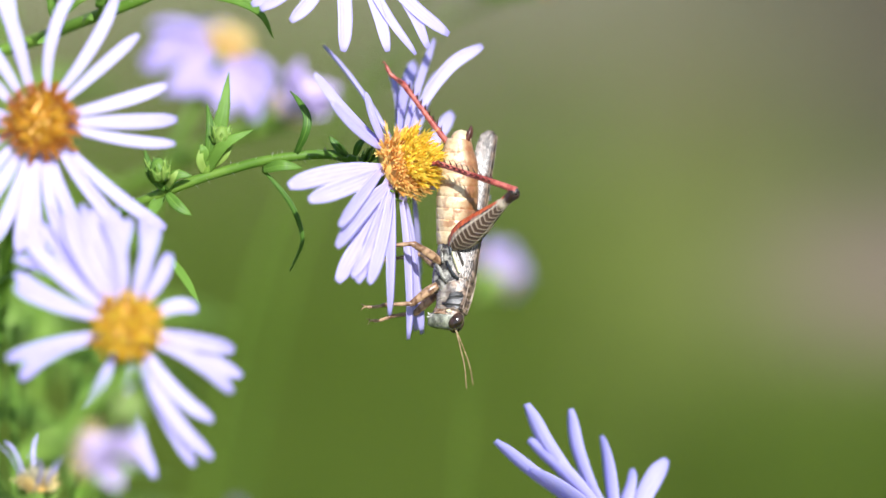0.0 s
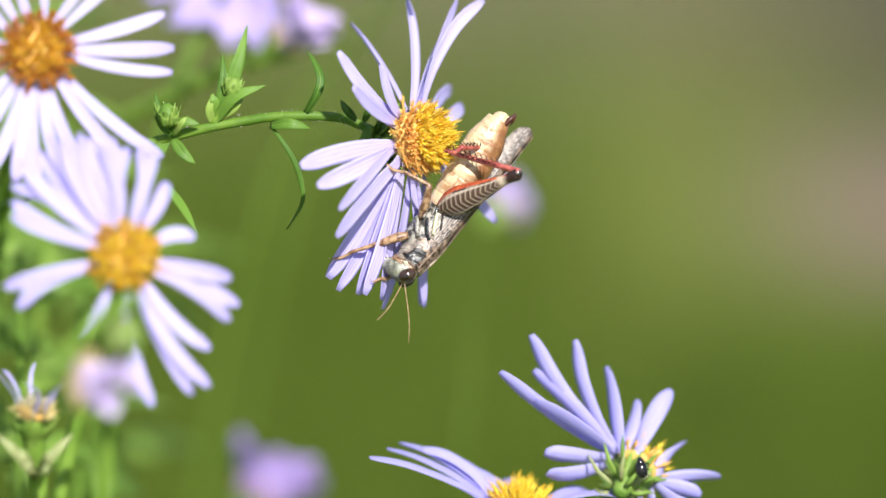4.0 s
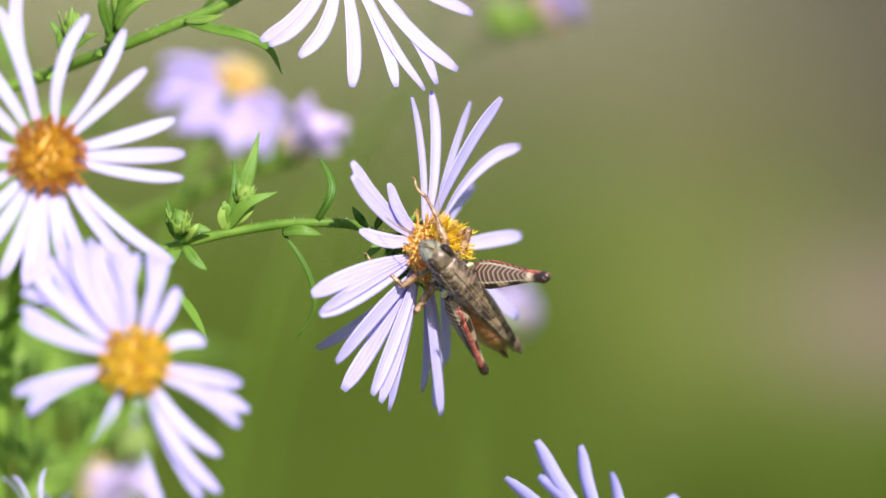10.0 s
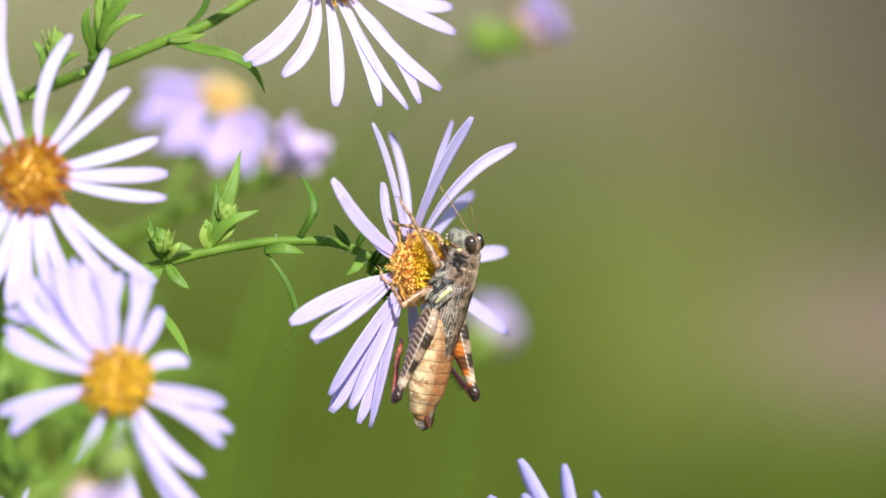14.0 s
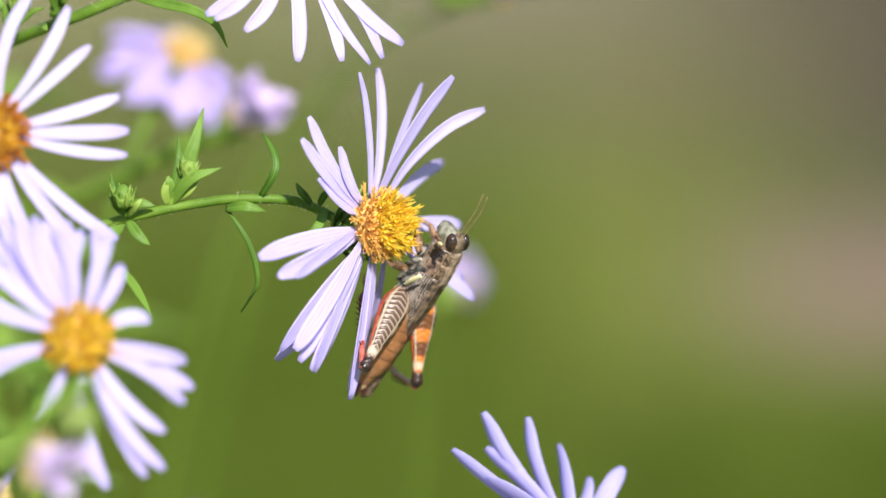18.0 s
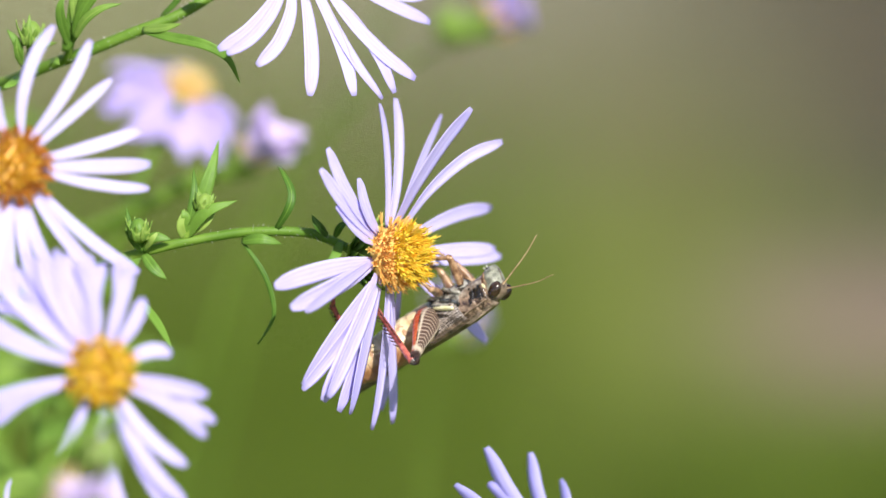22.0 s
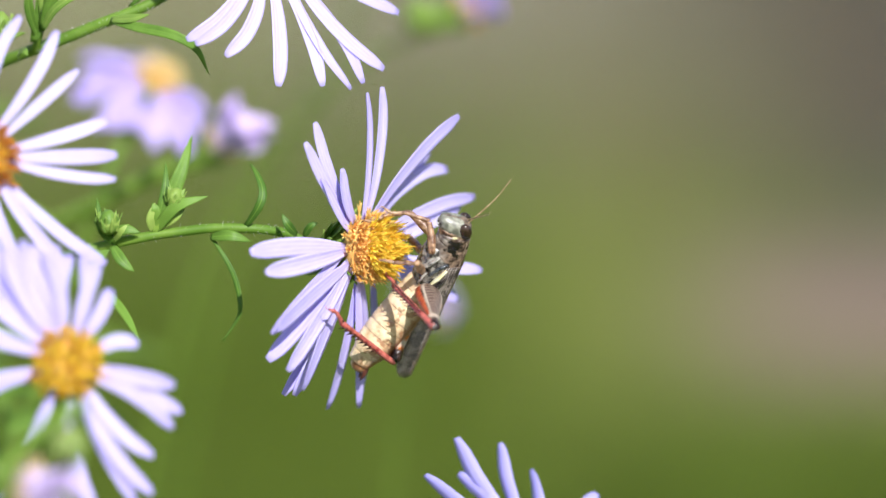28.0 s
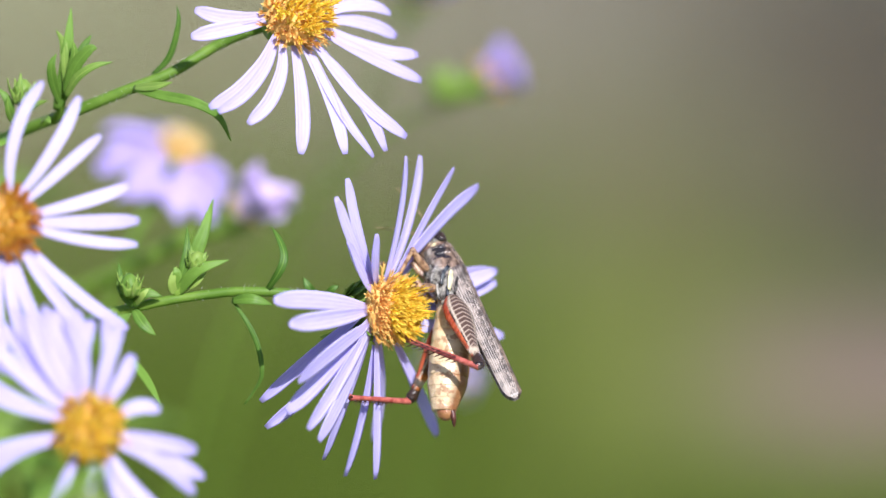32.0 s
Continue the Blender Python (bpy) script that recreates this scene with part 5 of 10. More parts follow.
        for k in range(len(edge)):
            a, b = edge[k], edge[(k + 1) % len(edge)]
            bm.faces.new((grid[0][a[0]][a[1]], grid[0][b[0]][b[1]], grid[1][b[0]][b[1]], grid[1][a[0]][a[1]]))
        part("wing_cover", bm, WING, hop, "long narrow brown veined wing cover")
    # legs
    for side, s in (("L", 1), ("R", -1)):
        bm = bmesh.new()
        prof = ((0, 0.55, 0.5), (0.06, 1.0, 0.75), (0.16, 1.5, 0.95), (0.28, 1.62, 1.0), (0.42, 1.4, 0.9), (0.56, 1.08, 0.72), (0.70, 0.78, 0.56), (0.82, 0.56, 0.46), (0.90, 0.58, 0.5), (0.96, 0.72, 0.56), (1.0, 0.5, 0.4))
        rows = dense([(p[0] * 10.6, 0.12, p[2], p[1]) for p in prof], 26)
        loft(bm, [[Vector((p.x, s * p.y, p.z)) for p in ring(*r, n=24, power=1.9)] for r in rows])
        femur = part("hind_thigh", bm, FEMUR, hop, "swollen hind thigh with dark and cream herringbone")
        bm = bmesh.new()
        ball(bm, mm(10.25, 0, 0.05), (0.64 * MM, 0.52 * MM, 0.58 * MM), None, 14, 8)
        part("knee", bm, KNEE, femur, "black knee")
        parts[side + "H"] = femur, part("hind_shin", _shin(9.6, 0.36, 0.27, True), TIBIA, femur, "red hind shin with dark spines")
        parts[side + "H"][1].data.materials.append(SPINE)
        for kind, l1, l2 in (("M", 3.7, 3.1), ("F", 3.2, 2.9)):
            bm = bmesh.new()
            tube(bm, spline([mm(-0.2, 0, 0), mm(l1 * 0.35, 0, 0.12), mm(l1 * 0.7, 0, 0.1), mm(l1, 0, 0)], 14), (0.38 * MM, 0.54 * MM, 0.49 * MM, 0.40 * MM, 0.36 * MM), 10, 0.85)
            femur = part("middle_thigh" if kind == "M" else "front_thigh", bm, LEG_TAN, hop, "tan brown jointed leg")
            parts[side + kind] = femur, part("shin", _shin(l2, 0.27, 0.2, False), LEG_TAN, femur)
    return hop, parts


def _abdomen_core():
    bm = bmesh.new()
    loft(bm, [ring(x, 0, w, w * 1.05) for x, w in ((0.6, 1.45), (-2, 1.68), (-6, 1.6), (-9, 1.4), (-11, 1.1), (-12, 0.6))])
    return bm


def _shin(length, r0, r1, spines):
    """A shin along +x with its clawed foot, and spines on the back edge."""
    bm = bmesh.new()
    tube(bm, spline([mm(0, 0, 0), mm(length * 0.12, 0, 0.1), mm(length * 0.6, 0, 0.02), mm(length, 0, 0)], 14), (r0 * 1.25 * MM, r0 * 0.95 * MM, r0 * 0.9 * MM, r1 * MM, r1 * 1.2 * MM), 8)
    f = 1.0 if spines else 0.8
    foot = [mm(length - 0.1, 0, -0.05), mm(length + 0.7 * f, 0, -0.35), mm(length + 1.5 * f, 0, -0.55), mm(length + 2.5 * f, 0, -0.35)]
    tube(bm, spline(foot, 12), [q * f * MM for q in (0.24, 0.28, 0.18, 0.27, 0.17, 0.24, 0.12)], 7)
    for s in (1, -1):
        tube(bm, spline([foot[-1], foot[-1] + mm(0.3, s * 0.2, 0.05), foot[-1] + mm(0.5, s * 0.38, -0.2)], 5), (0.08 * MM, 0.05 * MM, 0.02 * MM), 5)
    plain_faces = len(bm.faces)
    if spines:
        for i in range(9):
            for s in (1, -1):
                x = length * (0.30 + 0.075 * i)
                tube(bm, [mm(x, s * 0.2, 0.2), mm(x + 0.3, s * 0.38, 0.48), mm(x + 0.52, s * 0.46, 0.66)], (0.09 * MM, 0.06 * MM, 0.015 * MM), 5)
        for s in (1, -1):
            tube(bm, [mm(length - 0.1, s * 0.2, -0.1), mm(length + 0.35, s * 0.4, -0.25), mm(length + 0.75, s * 0.45, -0.45)], (0.1 * MM, 0.07 * MM, 0.015 * MM), 5)
    for f in list(bm.faces)[plain_faces:]:
        f.material_index = 1
    return bm


HOPPER, JOINTS = build_grasshopper()


# ---------------------------------------------------------------- movement
def motions():
    walk(left_aster, [(0, seat(-44.2, -20, 9.23)), (0.5, seat(-44.25, -20, 9.24)), (1, seat(-43.74, -20, 9.1)), (1.5, seat(-43.89, -20, 9.25)), (2, seat(-44.19, -20, 9.39)), (2.5, seat(-44.55, -20, 9.55)), (3, seat(-44.52, -20, 9.3)), (3.5, seat(-44.88, -20, 9.44)), (4, seat(-44.98, -20, 9.48)), (4.5, seat(-44.52, -20, 9.64)), (6.5, seat(-44.54, -20, 9.49)), (7, seat(-44.98, -20, 9.79)), (7.5, seat(-45.19, -20, 9.6)), (8, seat(-45.14, -20, 9.48)), (8.5, seat(-45.19, -20, 9.41)), (9, seat(-44.66, -20, 9.6)), (9.5, seat(-44.9, -20, 9.7)), (10, seat(-44.45, -20, 9.48)), (10.5, seat(-44.23, -20, 9.27)), (11, seat(-44.03, -20, 9.52)), (11.5, seat(-43.88, -20, 9.6)), (12, seat(-43.98, -20, 9.85)), (12.5, seat(-44.28, -20, 9.71)), (13, seat(-44.49, -20, 9.56)), (13.5, seat(-44.46, -20, 9.54)), (14, seat(-44.45, -20, 9.38)), (14.5, seat(-44.55, -20, 9.26)), (15, seat(-44.74, -20, 9)), (15.5, seat(-45.25, -20, 9)), (17.5, seat(-44.78, -20, 8.89)), (18, seat(-44.72, -20, 8.94)), (18.5, seat(-44.87, -20, 8.89)), (19, seat(-44.72, -20, 8.58)), (19.5, seat(-44.89, -20, 8.55)), (20, seat(-45.74, -20, 8.9)), (20.5, seat(-44.56, -20, 8.68)), (21, seat(-43.93, -20, 8.38)), (21.5, seat(-43.43, -20, 8.8)), (22, seat(-42.75, -20, 9.11)), (22.5, seat(-42.14, -20, 9.35)), (23, seat(-43.01, -20, 9.51)), (23.5, seat(-43.59, -20, 9.34)), (24, seat(-43.16, -20, 8.91)), (24.5, seat(-43.46, -20, 8.8)), (26.5, seat(-43.65, -20, 8.77)), (27, seat(-43.46, -20, 8.7)), (27.5, seat(-43.02, -20, 8.79)), (28, seat(-43.1, -20, 9.06)), (28.5, seat(-43.1, -20, 9.25)), (29, seat(-43.02, -20, 9.42)), (29.5, seat(-42.92, -20, 9.94)), (30, seat(-42.78, -20, 10.18)), (30.5, seat(-42.41, -20, 10.25)), (31, seat(-42.57, -20, 10.29)), (31.5, seat(-42.77, -20, 9.75)), (32, seat(-43.24, -20, 9.56))])
    walk(low_aster, [(0, seat(-34.63, -30, -11.74)), (0.5, seat(-34.68, -30, -11.73)), (1, seat(-34.18, -30, -11.87)), (1.5, seat(-34.33, -30, -11.73)), (2, seat(-34.62, -30, -11.59)), (2.5, seat(-34.98, -30, -11.43)), (3, seat(-34.95, -30, -11.68)), (3.5, seat(-35.3, -30, -11.54)), (4, seat(-35.39, -30, -11.5)), (4.5, seat(-34.94, -30, -11.34)), (6.5, seat(-34.97, -30, -11.49)), (7, seat(-35.4, -30, -11.2)), (7.5, seat(-35.6, -30, -11.38)), (8, seat(-35.55, -30, -11.5)), (8.5, seat(-35.61, -30, -11.57)), (9, seat(-35.08, -30, -11.39)), (9.5, seat(-35.32, -30, -11.29)), (10, seat(-34.88, -30, -11.5)), (10.5, seat(-34.66, -30, -11.7)), (11, seat(-34.47, -30, -11.46)), (11.5, seat(-34.32, -30, -11.38)), (12, seat(-34.41, -30, -11.13)), (12.5, seat(-34.71, -30, -11.28)), (13, seat(-34.92, -30, -11.42)), (13.5, seat(-34.88, -30, -11.45)), (14, seat(-34.87, -30, -11.6)), (14.5, seat(-34.98, -30, -11.71)), (15, seat(-35.17, -30, -11.97)), (15.5, seat(-35.66, -30, -11.97)), (17.5, seat(-35.2, -30, -12.08)), (18, seat(-35.14, -30, -12.03)), (18.5, seat(-35.29, -30, -12.08)), (19, seat(-35.14, -30, -12.38)), (19.5, seat(-35.31, -30, -12.42)), (20, seat(-36.14, -30, -12.07)), (20.5, seat(-34.98, -30, -12.29)), (21, seat(-34.37, -30, -12.58)), (21.5, seat(-33.87, -30, -12.17)), (22, seat(-33.2, -30, -11.87)), (22.5, seat(-32.61, -30, -11.62)), (23, seat(-33.47, -30, -11.47)), (23.5, seat(-34.04, -30, -11.63)), (24, seat(-33.61, -30, -12.06)), (24.5, seat(-33.91, -30, -12.17)), (26.5, seat(-34.09, -30, -12.2)), (27, seat(-33.9, -30, -12.27)), (27.5, seat(-33.47, -30, -12.18)), (28, seat(-33.55, -30, -11.91)), (28.5, seat(-33.55, -30, -11.72)), (29, seat(-33.47, -30, -11.56)), (29.5, seat(-33.37, -30, -11.05)), (30, seat(-33.24, -30, -10.81)), (30.5, seat(-32.88, -30, -10.74)), (31, seat(-33.03, -30, -10.7)), (31.5, seat(-33.22, -30, -11.23)), (32, seat(-33.68, -30, -11.43))])
    walk(near_bud_aster, [(0, seat(-34.92, -62, -19.89)), (0.5, seat(-34.96, -62, -19.88)), (1, seat(-34.44, -62, -20.03)), (1.5, seat(-34.6, -62, -19.87)), (2, seat(-34.9, -62, -19.73)), (2.5, seat(-35.27, -62, -19.57)), (3, seat(-35.24, -62, -19.82)), (3.5, seat(-35.6, -62, -19.68)), (4, seat(-35.7, -62, -19.64)), (4.5, seat(-35.24, -62, -19.47)), (6.5, seat(-35.26, -62, -19.63)), (7, seat(-35.71, -62, -19.33)), (7.5, seat(-35.92, -62, -19.51)), (8, seat(-35.87, -62, -19.64)), (8.5, seat(-35.93, -62, -19.71)), (9, seat(-35.38, -62, -19.52)), (9.5, seat(-35.62, -62, -19.42)), (10, seat(-35.17, -62, -19.64)), (10.5, seat(-34.94, -62, -19.85)), (11, seat(-34.74, -62, -19.59)), (11.5, seat(-34.59, -62, -19.52)), (12, seat(-34.68, -62, -19.26)), (12.5, seat(-35, -62, -19.41)), (13, seat(-35.21, -62, -19.55)), (13.5, seat(-35.18, -62, -19.58)), (14, seat(-35.17, -62, -19.74)), (14.5, seat(-35.28, -62, -19.86)), (15, seat(-35.47, -62, -20.13)), (15.5, seat(-35.99, -62, -20.13)), (17.5, seat(-35.51, -62, -20.24)), (18, seat(-35.45, -62, -20.19)), (18.5, seat(-35.6, -62, -20.24)), (19, seat(-35.44, -62, -20.55)), (19.5, seat(-35.62, -62, -20.59)), (20, seat(-36.48, -62, -20.23)), (20.5, seat(-35.28, -62, -20.45)), (21, seat(-34.64, -62, -20.76)), (21.5, seat(-34.13, -62, -20.33)), (22, seat(-33.43, -62, -20.02)), (22.5, seat(-32.82, -62, -19.77)), (23, seat(-33.7, -62, -19.61)), (23.5, seat(-34.3, -62, -19.78)), (24, seat(-33.85, -62, -20.22)), (24.5, seat(-34.16, -62, -20.33)), (26.5, seat(-34.35, -62, -20.36)), (27, seat(-34.15, -62, -20.44)), (27.5, seat(-33.71, -62, -20.34)), (28, seat(-33.79, -62, -20.07)), (28.5, seat(-33.79, -62, -19.87)), (29, seat(-33.7, -62, -19.7)), (29.5, seat(-33.61, -62, -19.17)), (30, seat(-33.46, -62, -18.92)), (30.5, seat(-33.09, -62, -18.85)), (31, seat(-33.25, -62, -18.81)), (31.5, seat(-33.45, -62, -19.36)), (32, seat(-33.93, -62, -19.56))])
    walk(seedy_aster, [(0, seat(-44.49, -20, -28.54)), (0.5, seat(-44.54, -20, -28.52)), (1, seat(-44.03, -20, -28.67)), (1.5, seat(-44.18, -20, -28.52)), (2, seat(-44.48, -20, -28.38)), (2.5, seat(-44.84, -20, -28.22)), (3, seat(-44.81, -20, -28.47)), (3.5, seat(-45.17, -20, -28.32)), (4, seat(-45.27, -20, -28.29)), (4.5, seat(-44.81, -20, -28.12)), (6.5, seat(-44.83, -20, -28.28)), (7, seat(-45.27, -20, -27.98)), (7.5, seat(-45.48, -20, -28.16)), (8, seat(-45.43, -20, -28.29)), (8.5, seat(-45.49, -20, -28.36)), (9, seat(-44.95, -20, -28.17)), (9.5, seat(-45.19, -20, -28.07)), (10, seat(-44.74, -20, -28.29)), (10.5, seat(-44.52, -20, -28.49)), (11, seat(-44.32, -20, -28.24)), (11.5, seat(-44.17, -20, -28.17)), (12, seat(-44.27, -20, -27.91)), (12.5, seat(-44.57, -20, -28.06)), (13, seat(-44.78, -20, -28.21)), (13.5, seat(-44.75, -20, -28.23)), (14, seat(-44.74, -20, -28.39)), (14.5, seat(-44.85, -20, -28.5)), (15, seat(-45.04, -20, -28.77)), (15.5, seat(-45.54, -20, -28.77)), (17.5, seat(-45.07, -20, -28.88)), (18, seat(-45.01, -20, -28.83)), (18.5, seat(-45.17, -20, -28.88)), (19, seat(-45.01, -20, -29.18)), (19.5, seat(-45.18, -20, -29.22)), (20, seat(-46.03, -20, -28.87)), (20.5, seat(-44.85, -20, -29.09)), (21, seat(-44.22, -20, -29.38)), (21.5, seat(-43.72, -20, -28.97)), (22, seat(-43.04, -20, -28.66)), (22.5, seat(-42.43, -20, -28.41)), (23, seat(-43.31, -20, -28.26)), (23.5, seat(-43.89, -20, -28.42)), (24, seat(-43.45, -20, -28.86)), (24.5, seat(-43.75, -20, -28.97)), (26.5, seat(-43.94, -20, -29)), (27, seat(-43.75, -20, -29.07)), (27.5, seat(-43.31, -20, -28.97)), (28, seat(-43.39, -20, -28.71)), (28.5, seat(-43.39, -20, -28.51)), (29, seat(-43.31, -20, -28.35)), (29.5, seat(-43.21, -20, -27.83)), (30, seat(-43.07, -20, -27.58)), (30.5, seat(-42.71, -20, -27.52)), (31, seat(-42.86, -20, -27.48)), (31.5, seat(-43.06, -20, -28.02)), (32, seat(-43.53, -20, -28.21))])
    walk(top_aster, [(0, seat(-14.28, 0, 31.81)), (0.5, seat(-14.31, 0, 31.81)), (1, seat(-14.05, 0, 31.74)), (1.5, seat(-14.12, 0, 31.81)), (2, seat(-14.28, 0, 31.89)), (2.5, seat(-14.46, 0, 31.97)), (3, seat(-14.44, 0, 31.84)), (3.5, seat(-14.63, 0, 31.91)), (4, seat(-14.68, 0, 31.93)), (4.5, seat(-14.44, 0, 32.01)), (6.5, seat(-14.46, 0, 31.94)), (7, seat(-14.68, 0, 32.09)), (7.5, seat(-14.78, 0, 31.99)), (8, seat(-14.76, 0, 31.93)), (8.5, seat(-14.79, 0, 31.9)), (9, seat(-14.51, 0, 31.99)), (9.5, seat(-14.64, 0, 32.04)), (10, seat(-14.41, 0, 31.93)), (10.5, seat(-14.3, 0, 31.83)), (11, seat(-14.2, 0, 31.95)), (11.5, seat(-14.12, 0, 31.99)), (12, seat(-14.17, 0, 32.12)), (12.5, seat(-14.32, 0, 32.05)), (13, seat(-14.43, 0, 31.97)), (13.5, seat(-14.41, 0, 31.96)), (14, seat(-14.41, 0, 31.88)), (14.5, seat(-14.46, 0, 31.82)), (15, seat(-14.56, 0, 31.69)), (15.5, seat(-14.82, 0, 31.69)), (17.5, seat(-14.58, 0, 31.63)), (18, seat(-14.55, 0, 31.66)), (18.5, seat(-14.62, 0, 31.63)), (19, seat(-14.55, 0, 31.48)), (19.5, seat(-14.63, 0, 31.46)), (20, seat(-15.06, 0, 31.64)), (20.5, seat(-14.46, 0, 31.53)), (21, seat(-14.15, 0, 31.38)), (21.5, seat(-13.89, 0, 31.59)), (22, seat(-13.55, 0, 31.74)), (22.5, seat(-13.24, 0, 31.87)), (23, seat(-13.68, 0, 31.95)), (23.5, seat(-13.98, 0, 31.86)), (24, seat(-13.75, 0, 31.64)), (24.5, seat(-13.91, 0, 31.59)), (26.5, seat(-14, 0, 31.57)), (27, seat(-13.91, 0, 31.54)), (27.5, seat(-13.68, 0, 31.58)), (28, seat(-13.72, 0, 31.72)), (28.5, seat(-13.72, 0, 31.82)), (29, seat(-13.68, 0, 31.9)), (29.5, seat(-13.63, 0, 32.16)), (30, seat(-13.56, 0, 32.29)), (30.5, seat(-13.38, 0, 32.32)), (31, seat(-13.46, 0, 32.34)), (31.5, seat(-13.56, 0, 32.07)), (32, seat(-13.79, 0, 31.97))])
    walk(half_open_aster, [(0, seat(-23.39, 60, 11.40)), (0.5, seat(-23.41, 60, 11.41)), (1, seat(-23.14, 60, 11.34)), (1.5, seat(-23.23, 60, 11.42)), (2, seat(-23.38, 60, 11.50)), (2.5, seat(-23.58, 60, 11.58)), (3, seat(-23.56, 60, 11.45)), (3.5, seat(-23.75, 60, 11.53)), (4, seat(-23.80, 60, 11.55)), (4.5, seat(-23.56, 60, 11.63)), (6.5, seat(-23.57, 60, 11.55)), (7, seat(-23.81, 60, 11.71)), (7.5, seat(-23.91, 60, 11.61)), (8, seat(-23.89, 60, 11.55)), (8.5, seat(-23.91, 60, 11.51)), (9, seat(-23.63, 60, 11.61)), (9.5, seat(-23.76, 60, 11.66)), (10, seat(-23.52, 60, 11.55)), (10.5, seat(-23.40, 60, 11.44)), (11, seat(-23.30, 60, 11.57)), (11.5, seat(-23.21, 60, 11.61)), (12, seat(-23.27, 60, 11.75)), (12.5, seat(-23.43, 60, 11.68)), (13, seat(-23.55, 60, 11.59)), (13.5, seat(-23.53, 60, 11.57)), (14, seat(-23.52, 60, 11.49)), (14.5, seat(-23.58, 60, 11.42)), (15, seat(-23.68, 60, 11.29)), (15.5, seat(-23.95, 60, 11.29)), (17.5, seat(-23.71, 60, 11.24)), (18, seat(-23.66, 60, 11.26)), (18.5, seat(-23.75, 60, 11.24)), (19, seat(-23.66, 60, 11.07)), (19.5, seat(-23.76, 60, 11.05)), (20, seat(-24.21, 60, 11.24)), (20.5, seat(-23.58, 60, 11.12)), (21, seat(-23.25, 60, 10.97)), (21.5, seat(-22.97, 60, 11.18)), (22, seat(-22.61, 60, 11.35)), (22.5, seat(-22.30, 60, 11.48)), (23, seat(-22.74, 60, 11.56)), (23.5, seat(-23.06, 60, 11.48)), (24, seat(-22.83, 60, 11.25)), (24.5, seat(-23.00, 60, 11.18)), (26.5, seat(-23.09, 60, 11.16)), (27, seat(-23.00, 60, 11.12)), (27.5, seat(-22.76, 60, 11.17)), (28, seat(-22.80, 60, 11.32)), (28.5, seat(-22.80, 60, 11.42)), (29, seat(-22.76, 60, 11.52)), (29.5, seat(-22.70, 60, 11.79)), (30, seat(-22.63, 60, 11.93)), (30.5, seat(-22.44, 60, 11.96)), (31, seat(-22.52, 60, 11.98)), (31.5, seat(-22.62, 60, 11.70)), (32, seat(-22.88, 60, 11.58))])
